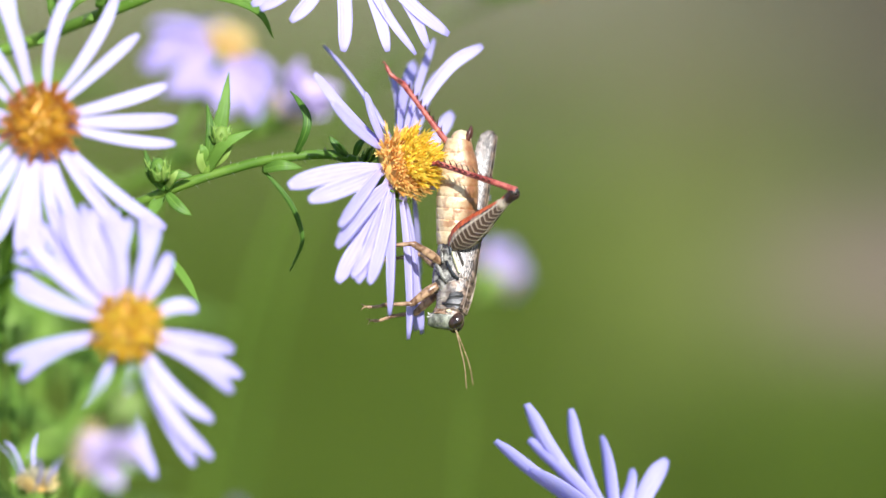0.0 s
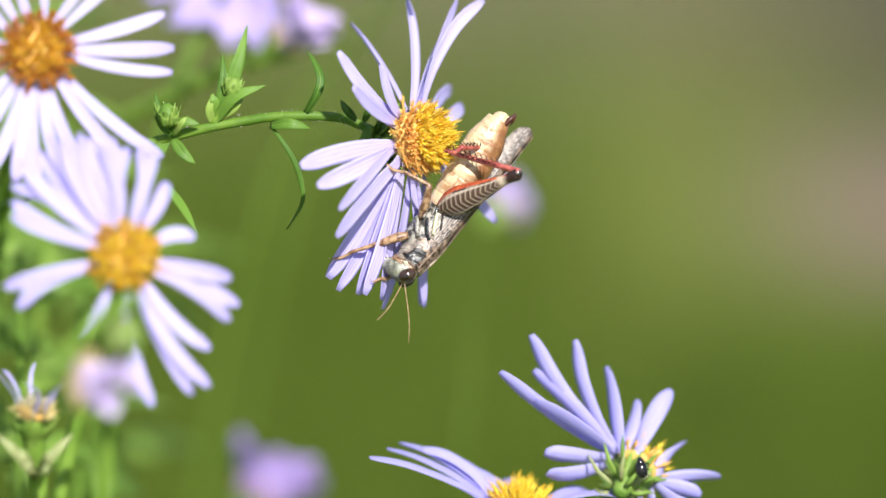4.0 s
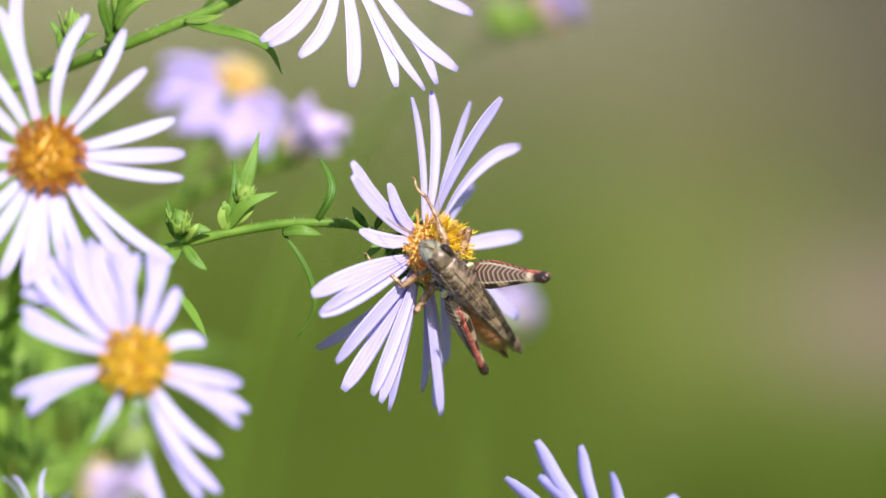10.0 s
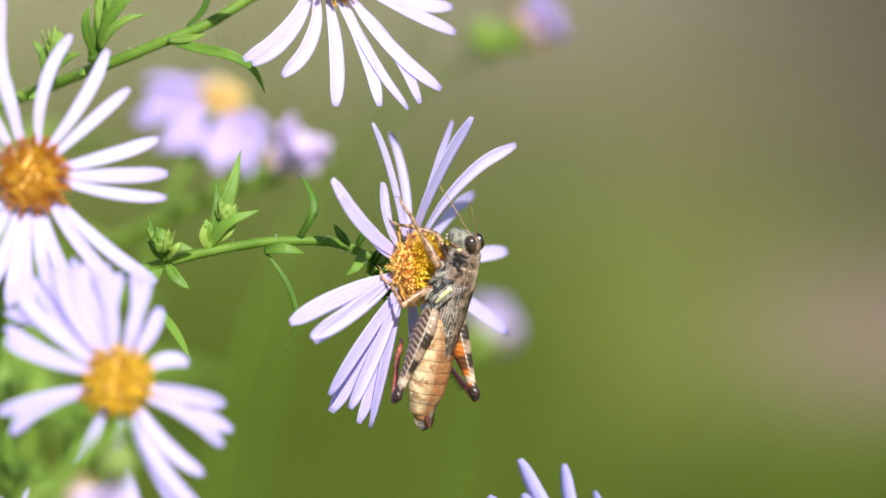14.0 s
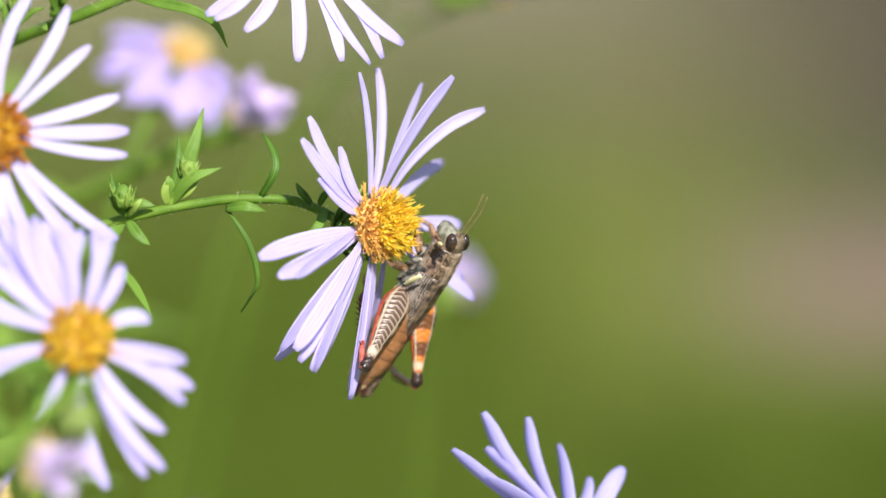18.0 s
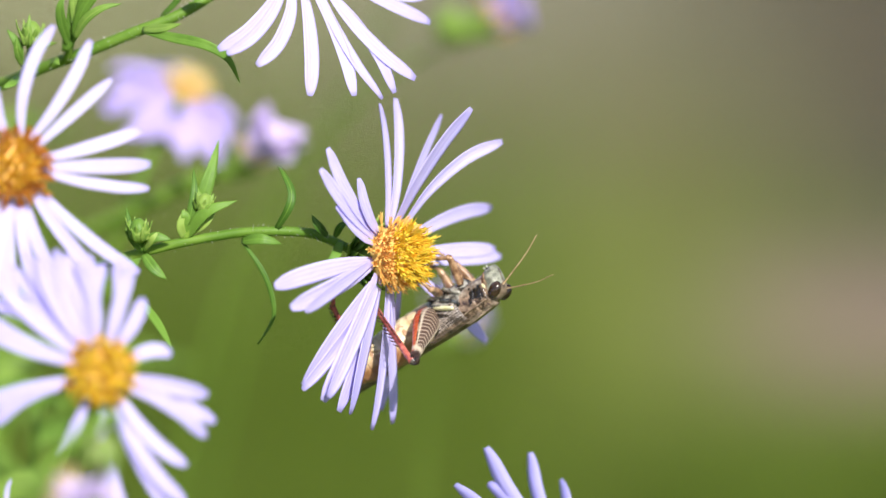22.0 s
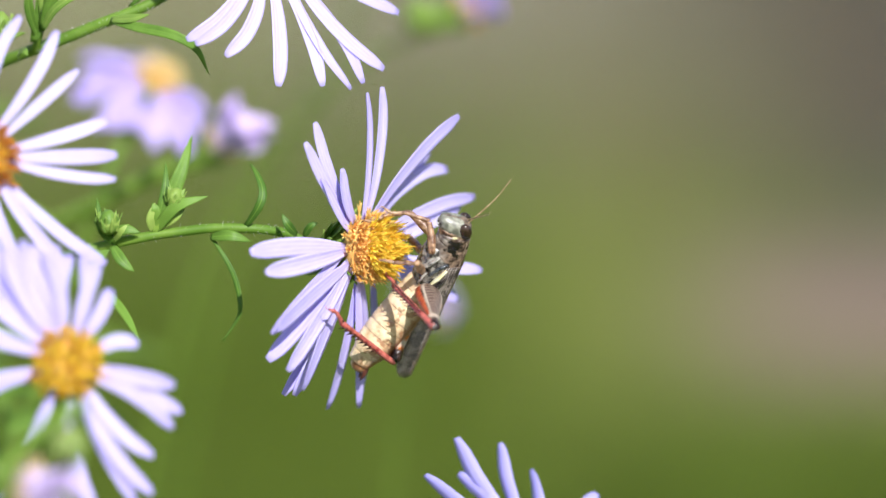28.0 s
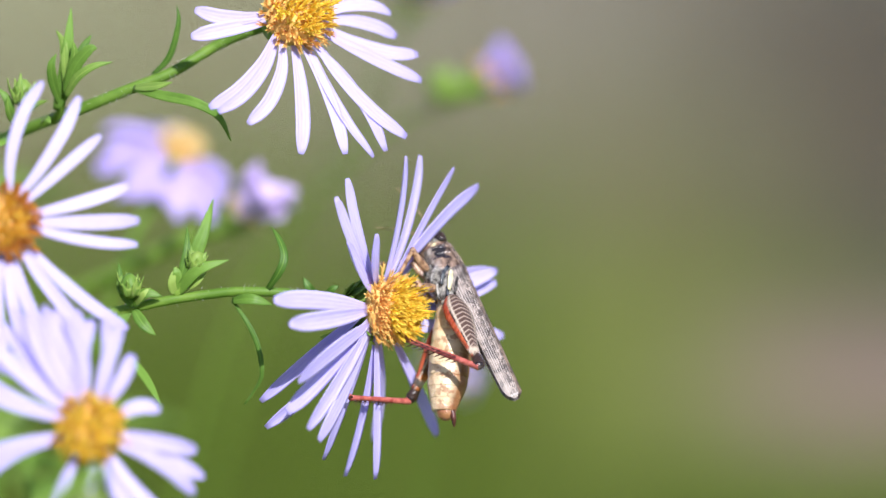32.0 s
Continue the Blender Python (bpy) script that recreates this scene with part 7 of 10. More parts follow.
    walk(RAYS[main_aster.name, 14][0], [(0, swung(14, 0.9, -2.6, 6.4)), (4, swung(14, 0.8, -2.1, 1.9)), (7, swung(14, 1.3, -3.5, 1.1)), (9, swung(14, 2, -5.1, -0.5)), (11, swung(14, 0.9, -2.4, 4.1)), (13, swung(14, 1.2, -2.9, -2.3)), (15, swung(14, 0.9, -2.5, 3.7)), (20, swung(14, 0, -0, 0)), (23, swung(14, 1.1, -2.8, 1.1)), (24, swung(14, 1, -2.7, 1.6)), (28, swung(14, 0.5, -1.4, 1.7)), (32, swung(14, 1.2, -3.2, 1.5))])
    walk(RAYS[main_aster.name, 15][0], [(0, swung(15, -2.5, 8.5, 26.5)), (4, swung(15, -2.4, 8.1, 19.1)), (7, swung(15, -2.2, 5.9, 19)), (9, swung(15, 0, -0, 0)), (11, swung(15, -1.6, 3.2, 13.8)), (13, swung(15, -1, 2.1, 6.5)), (15, swung(15, -1.4, 2.2, 12.3)), (20, swung(15, -4.3, 16.3, 6.4)), (23, swung(15, -1.4, 3, 10.3)), (24, swung(15, -0.9, -0.2, 12.1)), (28, swung(15, -2.7, -3.2, 34.5)), (32, swung(15, -12.5, -40.4, 55.2))])
    walk(RAYS[main_aster.name, 16][0], [(0, swung(16, -28.7, 16.6, -10.9)), (4, swung(16, -8.9, -3.9, 12)), (7, swung(16, -9.2, -2.9, 10.8)), (9, swung(16, 36.8, -18.9, -4.5)), (11, swung(16, 0.9, -17.1, 18.8)), (13, swung(16, -7.5, -18.3, 28.2)), (15, swung(16, 0.5, -15.7, 17.7)), (20, swung(16, 0.1, -0.1, 0.1)), (23, swung(16, -20.7, 14.3, -10.4)), (24, swung(16, -19.3, 13.2, -9)), (28, swung(16, -14.1, -5, 18.3)), (32, swung(16, -1.2, -7.8, 10.4))])
    walk(RAYS[main_aster.name, 17][0], [(0, swung(17, -13.5, 12.3, -10.1)), (4, swung(17, -11.9, 11.9, -12.8)), (7, swung(17, -1.9, 6.5, -13.5)), (9, swung(17, -14.4, 14.1, -17.3)), (11, swung(17, -3.4, 5.3, -7.4)), (13, swung(17, -11.7, 13, -18.5)), (15, swung(17, -4.2, 1.9, 3.4)), (20, swung(17, -0, 0, -0)), (23, swung(17, -4.9, 1, 7.3)), (24, swung(17, 1, -6.5, 11.6)), (28, swung(17, -12.4, 11.9, -11.4)), (32, swung(17, -12.1, 12, -12.4))])
    walk(RAYS[main_aster.name, 18][0], [(0, swung(18, 7.4, -9.6, 15.1)), (4, swung(18, 17.7, -28.2, 25.8)), (7, swung(18, 25.2, -31.7, 12.5)), (9, swung(18, 8.3, -10.3, 12.1)), (11, swung(18, 13.8, -20.6, 22.2)), (13, swung(18, 9.8, -12.4, 13)), (15, swung(18, 14.8, -22.2, 22.6)), (20, swung(18, 0, -0, 0)), (23, swung(18, 11.6, -20, 30)), (24, swung(18, 15.8, -25.1, 25.8)), (28, swung(18, 9.2, -12, 14.3)), (32, swung(18, 8.5, -10.8, 13.5))])
    walk(RAYS[main_aster.name, 19][0], [(0, swung(19, -10.4, 6.1, 2.6)), (4, swung(19, 1.2, -10.9, 25.3)), (7, swung(19, 4, -4.5, 4.7)), (9, swung(19, -12.2, 7.4, 2.1)), (11, swung(19, -12.1, 7.4, 1)), (13, swung(19, -10.5, 8.7, -12)), (15, swung(19, -8.8, 4.8, 3.6)), (20, swung(19, -0, 0, -0)), (23, swung(19, -10.1, 5.3, 5.6)), (24, swung(19, -2.7, 0.8, 3.4)), (28, swung(19, -7.9, 4.1, 4.3)), (32, swung(19, -8.6, 4.1, 6.2))])
    walk(RAYS[main_aster.name, 20][0], [(0, swung(20, -7, 4, 4.1)), (4, swung(20, 4.2, -7.2, 20.4)), (7, swung(20, 2.9, -2.7, 4.9)), (9, swung(20, -3.7, 1.6, 6.8)), (11, swung(20, -5.7, 2.9, 8)), (13, swung(20, -7.6, 4.8, -4.2)), (15, swung(20, 6.4, -8.6, 18.5)), (20, swung(20, -0, 0, -0)), (23, swung(20, 3.3, -7.2, 24.1)), (24, swung(20, -1.6, -1.6, 18.3)), (28, swung(20, 8, -13.4, 28.4)), (32, swung(20, -3.6, 0.8, 12.3))])
    walk(RAYS[main_aster.name, 21][0], [(0, swung(21, -2.5, -2, 26.1)), (4, swung(21, 3, -8.9, 31.5)), (7, swung(21, 5.5, -10.2, 26.8)), (9, swung(21, -1.9, -0.5, 12.4)), (11, swung(21, -2.3, -2.1, 25.2)), (13, swung(21, -6.6, 3.6, 6.2)), (15, swung(21, 3.9, -7.1, 21.3)), (20, swung(21, -0, 0, -0)), (23, swung(21, -0.9, -4.1, 28.6)), (24, swung(21, 1.2, -6.4, 29.2)), (28, swung(21, -1.4, -1.5, 16.5)), (32, swung(21, 3.1, -10.5, 36.2))])
    walk(RAYS[main_aster.name, 22][0], [(0, swung(22, 10.8, -5.7, 21.7)), (4, swung(22, 14.4, -3.8, 11.3)), (7, swung(22, 22.7, -7.4, 17.5)), (9, swung(22, 20.9, -10.6, 28)), (11, swung(22, 15.6, -10.5, 33.8)), (13, swung(22, 6.2, -7, 34)), (15, swung(22, 17.8, -7.5, 21.7)), (20, swung(22, -0, 0, -0)), (23, swung(22, 7.8, -3.8, 16.5)), (24, swung(22, 20.4, -12, 32.6)), (28, swung(22, 14.9, -7.7, 24.9)), (32, swung(22, 6.9, -4.8, 22.5))])
    walk(RAYS[main_aster.name, 23][0], [(0, swung(23, 10, -8.2, 32.3)), (4, swung(23, 3.5, -4.8, 26.5)), (7, swung(23, 13.1, -8.3, 28.2)), (9, swung(23, 3.5, -4.1, 22.5)), (11, swung(23, 1.2, -4.2, 27.1)), (13, swung(23, 4.7, -6.5, 33.6)), (15, swung(23, 15.5, -7.7, 23.4)), (20, swung(23, -0, 0, -0)), (23, swung(23, 5, -5.9, 29.7)), (24, swung(23, 3.7, -4.1, 22.5)), (28, swung(23, 6, -7.7, 36.8)), (32, swung(23, -3.9, -2.8, 29.4))])
    walk(RAYS[main_aster.name, 24][0], [(0, swung(24, 6.8, -8, 21.7)), (4, swung(24, -3.4, -5.2, 13.9)), (7, swung(24, 8.9, -6.1, 17.3)), (9, swung(24, -2.1, -4.1, 10.8)), (11, swung(24, -2, -6.5, 17.8)), (13, swung(24, 1.1, -8.7, 24.1)), (15, swung(24, 13.7, -5.2, 15.7)), (20, swung(24, 0, -0, 0)), (23, swung(24, 5.7, -6.4, 17.8)), (24, swung(24, -3.9, -5.1, 13.5)), (28, swung(24, 2.6, -10.6, 28.7)), (32, swung(24, 4.2, -14.7, 38.8))])
    walk(RAYS[main_aster.name, 25][0], [(0, swung(25, 22.4, 31.1, 5.6)), (4, swung(25, 14.5, 27.9, -14.8)), (7, swung(25, 15.9, 33.2, -19.2)), (9, swung(25, 15.7, 28.6, -11.4)), (11, swung(25, 13.7, 24.8, -11.2)), (13, swung(25, 11.6, 22, -14.4)), (15, swung(25, 19, 34.4, -11.3)), (20, swung(25, 16.2, 34.3, -19.8)), (23, swung(25, 13.5, 27.2, -17.7)), (24, swung(25, 8.3, 18.3, -25.6)), (28, swung(25, 16.2, 23.8, 2.9)), (32, swung(25, -0, -0, -0))])
    walk(JOINTS["antenna", 1], held([(0, at(7.75, 0.42, 0.75, 0, -23.82, 34.84)), (0.5, at(7.75, 0.42, 0.75, 0, -6.29, 43.29)), (1, at(7.75, 0.42, 0.75, 0, 10.67, 42.24)), (1.5, at(7.75, 0.42, 0.75, 0, 26.66, 31.2)), (2, at(7.75, 0.42, 0.75, 0, 38.33, 10.39)), (2.5, at(7.75, 0.42, 0.75, 0, 28.66, 2.46)), (3, at(7.75, 0.42, 0.75, 0, 15.46, -10.88)), (3.5, at(7.75, 0.42, 0.75, 0, 3.04, -18.73)), (4, at(7.75, 0.42, 0.75, 0, -9.01, -26.88)), (4.5, at(7.75, 0.42, 0.75, 0, -8.68, -25.7)), (6.5, at(7.75, 0.42, 0.75, 0, -7.33, -20.94)), (7, at(7.75, 0.42, 0.75, 0, -7, -19.71)), (7.5, at(7.75, 0.42, 0.75, 0, 11.24, -30.63)), (8, at(7.75, 0.42, 0.75, 0, 37.29, -39.22)), (8.5, at(7.75, 0.42, 0.75, 0, 46.91, -21.15)), (9, at(7.75, 0.42, 0.75, 0, 27.65, -15.3)), (9.5, at(7.75, 0.42, 0.75, 0, 32.74, -35.16)), (10, at(7.75, 0.42, 0.75, 0, 37.12, -55.57)), (10.5, at(7.75, 0.42, 0.75, 0, 40.34, -38.65)), (11, at(7.75, 0.42, 0.75, 0, 38.13, -22.19)), (11.5, at(7.75, 0.42, 0.75, 0, 38.83, -29.48)), (12, at(7.75, 0.42, 0.75, 0, 38.85, -36.16)), (12.5, at(7.75, 0.42, 0.75, 0, 37.71, -14.24)), (13, at(7.75, 0.42, 0.75, 0, 35.25, 9.54)), (13.5, at(7.75, 0.42, 0.75, 0, 41.97, 17.97)), (14, at(7.75, 0.42, 0.75, 0, 46.81, 18.04)), (14.5, at(7.75, 0.42, 0.75, 0, 48.82, 15.82)), (15, at(7.75, 0.42, 0.75, 0, 50.31, 14.09)), (15.5, at(7.75, 0.42, 0.75, 0, 39.63, 26.74)), (17.5, at(7.75, 0.42, 0.75, 0, 3.94, 14.92)), (18, at(7.75, 0.42, 0.75, 0, -4.43, 11.18)), (18.5, at(7.75, 0.42, 0.75, 0, 4.59, -17.13)), (18.7, at(7.75, 0.42, 0.75, 0, 7.59, -23.81)), (19, at(7.75, 0.42, 0.75, 0, 8.8, -23.34)), (19.5, at(7.75, 0.42, 0.75, 0, 19.02, -18.82)), (20, at(7.75, 0.42, 0.75, 0, 30.6, -12.39)), (20.5, at(7.75, 0.42, 0.75, 0, 42.27, -3.18)), (21, at(7.75, 0.42, 0.75, 0, 52.12, 9.6)), (21.5, at(7.75, 0.42, 0.75, 0, 41.34, -4.01)), (22, at(7.75, 0.42, 0.75, 0, 29.76, -12.89)), (22.5, at(7.75, 0.42, 0.75, 0, 40.89, 20.91)), (23, at(7.75, 0.42, 0.75, 0, 68.91, 43.08)), (23.5, at(7.75, 0.42, 0.75, 0, 49.46, 29.6)), (24, at(7.75, 0.42, 0.75, 0, 32.04, 11.88)), (24.5, at(7.75, 0.42, 0.75, 0, 25.11, 5.48)), (26.5, at(7.75, 0.42, 0.75, 0, -8.89, -6.53)), (26.75, at(7.75, 0.42, 0.75, 0, -13.56, -6.47)), (27, at(7.75, 0.42, 0.75, 0, -18.28, -6.06)), (27.5, at(7.75, 0.42, 0.75, 0, -23.71, -16.15)), (28, at(7.75, 0.42, 0.75, 0, -28.03, -31.38)), (28.5, at(7.75, 0.42, 0.75, 0, 5.11, -1.16)), (29, at(7.75, 0.42, 0.75, 0, 38.93, -4.67)), (29.5, at(7.75, 0.42, 0.75, 0, 47.72, -4.75)), (30, at(7.75, 0.42, 0.75, 0, 56.63, -15.93)), (30.5, at(7.75, 0.42, 0.75, 0, 62.35, -32.73)), (31, at(7.75, 0.42, 0.75, 0, 65.09, -20.24)), (31.5, at(7.75, 0.42, 0.75, 0, 42.83, 10.87)), (32, at(7.75, 0.42, 0.75, 0, 5.9, 31.63))]))
    walk(JOINTS["antenna", -1], held([(0, at(7.75, -0.42, 0.75, 0, -19.99, 15.22)), (0.5, at(7.75, -0.42, 0.75, 0, -24.37, 16.13)), (1, at(7.75, -0.42, 0.75, 0, -28.77, 16.88)), (1.5, at(7.75, -0.42, 0.75, 0, -33.2, 17.49)), (2, at(7.75, -0.42, 0.75, 0, -37.62, 17.99)), (2.5, at(7.75, -0.42, 0.75, 0, -37.73, 22.56)), (3, at(7.75, -0.42, 0.75, 0, -38.33, 25.05)), (3.5, at(7.75, -0.42, 0.75, 0, -39.41, 25.98)), (4, at(7.75, -0.42, 0.75, 0, -40.93, 25.35)), (4.5, at(7.75, -0.42, 0.75, 0, -41.02, 25.39)), (6.5, at(7.75, -0.42, 0.75, 0, -41.44, 25.57)), (7, at(7.75, -0.42, 0.75, 0, -41.55, 25.61)), (7.5, at(7.75, -0.42, 0.75, 0, -14.17, 38.77)), (8, at(7.75, -0.42, 0.75, 0, 8.79, 37.75)), (8.5, at(7.75, -0.42, 0.75, 0, 20.74, 7.39)), (9, at(7.75, -0.42, 0.75, 0, 19.44, 12.31)), (9.5, at(7.75, -0.42, 0.75, 0, 37.14, 23.35)), (10, at(7.75, -0.42, 0.75, 0, 47.98, 28.95)), (10.5, at(7.75, -0.42, 0.75, 0, 41.68, 35.05)), (11, at(7.75, -0.42, 0.75, 0, 35.14, 37.63)), (11.5, at(7.75, -0.42, 0.75, 0, 31.41, -0.3)), (12, at(7.75, -0.42, 0.75, 0, 37.83, -38.5)), (12.5, at(7.75, -0.42, 0.75, 0, 24.37, -42.8)), (13, at(7.75, -0.42, 0.75, 0, 7.05, -44.85)), (13.5, at(7.75, -0.42, 0.75, 0, -12.44, 4)), (14, at(7.75, -0.42, 0.75, 0, -2.65, 42.25)), (14.5, at(7.75, -0.42, 0.75, 0, 14.56, 55.52)), (14.75, at(7.75, -0.42, 0.75, 16.89, 39.38, 14.09)), (15, at(7.75, -0.42, 0.75, 0, 66.69, -49.15)), (15.5, at(7.75, -0.42, 0.75, 0, 59.04, -59.79)), (16.5, at(7.75, -0.42, 0.75, 13.49, 27.84, -11.6)), (17.5, at(7.75, -0.42, 0.75, 0, -2.03, 23.82)), (18, at(7.75, -0.42, 0.75, 0, -6.85, 14.95)), (18.5, at(7.75, -0.42, 0.75, 0, -17.47, 14.87)), (18.7, at(7.75, -0.42, 0.75, 0, -21.29, 13.31)), (19, at(7.75, -0.42, 0.75, 0, -26.34, 9.21)), (19.5, at(7.75, -0.42, 0.75, 0, -4.63, 25.32)), (20, at(7.75, -0.42, 0.75, 0, 19.63, 37.03)), (20.5, at(7.75, -0.42, 0.75, 0, -12.94, 26.39)), (21, at(7.75, -0.42, 0.75, 0, -39.47, 1.33)), (21.5, at(7.75, -0.42, 0.75, 0, -29.29, 5.38)), (22, at(7.75, -0.42, 0.75, 0, -19.14, 7.73)), (22.5, at(7.75, -0.42, 0.75, 0, 8.65, 44.29)), (23, at(7.75, -0.42, 0.75, 0, 68.99, 43.8)), (23.5, at(7.75, -0.42, 0.75, 0, 14.66, 45.08)), (24, at(7.75, -0.42, 0.75, 0, -19.68, 25.92)), (24.5, at(7.75, -0.42, 0.75, 0, -22.79, 29.43)), (26.5, at(7.75, -0.42, 0.75, 0, -25.53, 54.91)), (26.75, at(7.75, -0.42, 0.75, 0, -24.32, 58.65)), (27, at(7.75, -0.42, 0.75, 0, -22.75, 62.34)), (27.5, at(7.75, -0.42, 0.75, 0, -17.43, 51.31)), (28, at(7.75, -0.42, 0.75, 0, -10.9, 41.6)), (28.5, at(7.75, -0.42, 0.75, 0, 0.41, 42.16)), (29, at(7.75, -0.42, 0.75, 0, 11.79, 41.45)), (29.5, at(7.75, -0.42, 0.75, 0, 16.61, 36.5)), (30, at(7.75, -0.42, 0.75, 0, 20.34, 31.47)), (30.5, at(7.75, -0.42, 0.75, 0, 41.7, 28.3)), (31, at(7.75, -0.42, 0.75, 0, 69.85, -16.29)), (31.5, at(7.75, -0.42, 0.75, 0, 70.71, -12.78)), (32, at(7.75, -0.42, 0.75, 0, 43.17, 42.8))]))
    walk(JOINTS["abdomen"], [(0, at(-1, 0, -0.8, 0, -4.61, 13.84)), (0.5, at(-1, 0, -0.8, 0, -5.13, 14.36)), (1, at(-1, 0, -0.8, 0, -5.66, 14.69)), (1.5, at(-1, 0, -0.8, 0, -6.18, 14.84)), (2, at(-1, 0, -0.8, 0, -6.7, 14.81)), (2.5, at(-1, 0, -0.8, 0, -5.71, 18.53)), (3, at(-1, 0, -0.8, 0, -4.71, 20)), (3.5, at(-1, 0, -0.8, 0, -3.77, 19.67)), (4, at(-1, 0, -0.8, 0, -3.05, 17.46)), (4.5, at(-1, 0, -0.8, 0, -2.86, 17.44)), (6.5, at(-1, 0, -0.8, 0, -2.15, 17.37)), (7, at(-1, 0, -0.8, 0, -1.98, 17.35)), (7.5, at(-1, 0, -0.8, 0, 4.04, 23.63)), (8, at(-1, 0, -0.8, 0, 6.5, 20.28)), (8.5, at(-1, 0, -0.8, 0, -13.09, 9.85)), (9, at(-1, 0, -0.8, 0, -6.54, 6.66)), (9.5, at(-1, 0, -0.8, 0, -3.24, 0.77)), (10, at(-1, 0, -0.8, 0, 1.67, -4.12)), (10.5, at(-1, 0, -0.8, 0, -2.21, -4.04)), (11, at(-1, 0, -0.8, 0, -7.19, -4.33)), (11.5, at(-1, 0, -0.8, 0, -5.74, -4.47)), (12, at(-1, 0, -0.8, 0, -4.46, -4.67)), (12.5, at(-1, 0, -0.8, 0, -3.14, -4.65)), (13, at(-1, 0, -0.8, 0, -1.96, -4.32)), (13.5, at(-1, 0, -0.8, 0, 2.35, 5.1)), (14, at(-1, 0, -0.8, 0, 7.15, 0.15)), (14.5, at(-1, 0, -0.8, 0, 6.26, 1.68)), (15, at(-1, 0, -0.8, 0, 5.21, 4.5)), (15.5, at(-1, 0, -0.8, 0, 4.29, 5.52)), (17.5, at(-1, 0, -0.8, 0, 8.34, -9.48)), (18, at(-1, 0, -0.8, 0, 8.2, -9.54)), (18.5, at(-1, 0, -0.8, 0, 6.8, -10.1)), (18.7, at(-1, 0, -0.8, 0, 6.21, -24.35)), (19, at(-1, 0, -0.8, 0, 5.33, -24.74)), (19.5, at(-1, 0, -0.8, 0, 6.96, -24.15)), (20, at(-1, 0, -0.8, 0, 8.7, -23.44)), (20.5, at(-1, 0, -0.8, 0, 8.93, -23.37)), (21, at(-1, 0, -0.8, 0, 9.18, -23.3)), (21.5, at(-1, 0, -0.8, 0, 11.03, -22.39)), (22, at(-1, 0, -0.8, 0, 12.78, -21.6)), (22.5, at(-1, 0, -0.8, 0, 9.52, -23.05)), (23, at(-1, 0, -0.8, 0, 5.84, -24.41)), (23.5, at(-1, 0, -0.8, 0, 1.42, -22.52)), (24, at(-1, 0, -0.8, 0, -1.65, -25.99)), (24.5, at(-1, 0, -0.8, 0, -3.43, -28.98)), (26.5, at(-1, 0, -0.8, 0, -22.18, -18.99)), (26.75, at(-1, 0, -0.8, 0, -23.67, -18.26)), (27, at(-1, 0, -0.8, 0, -25.17, -17.43)), (27.5, at(-1, 0, -0.8, 0, -22.87, -18.67)), (28, at(-1, 0, -0.8, 0, -20.48, -19.71)), (28.5, at(-1, 0, -0.8, 0, -20.91, -19.54)), (29, at(-1, 0, -0.8, 0, -21.46, -19.31)), (29.5, at(-1, 0, -0.8, 0, -23.17, -18.52)), (30, at(-1, 0, -0.8, 0, -24.45, -15.4)), (30.5, at(-1, 0, -0.8, 0, -23.2, -18.5)), (31, at(-1, 0, -0.8, 0, -22.36, -18.91)), (31.5, at(-1, 0, -0.8, 0, -23.41, -5.05)), (32, at(-1, 0, -0.8, 0, -27.68, 16.73))])
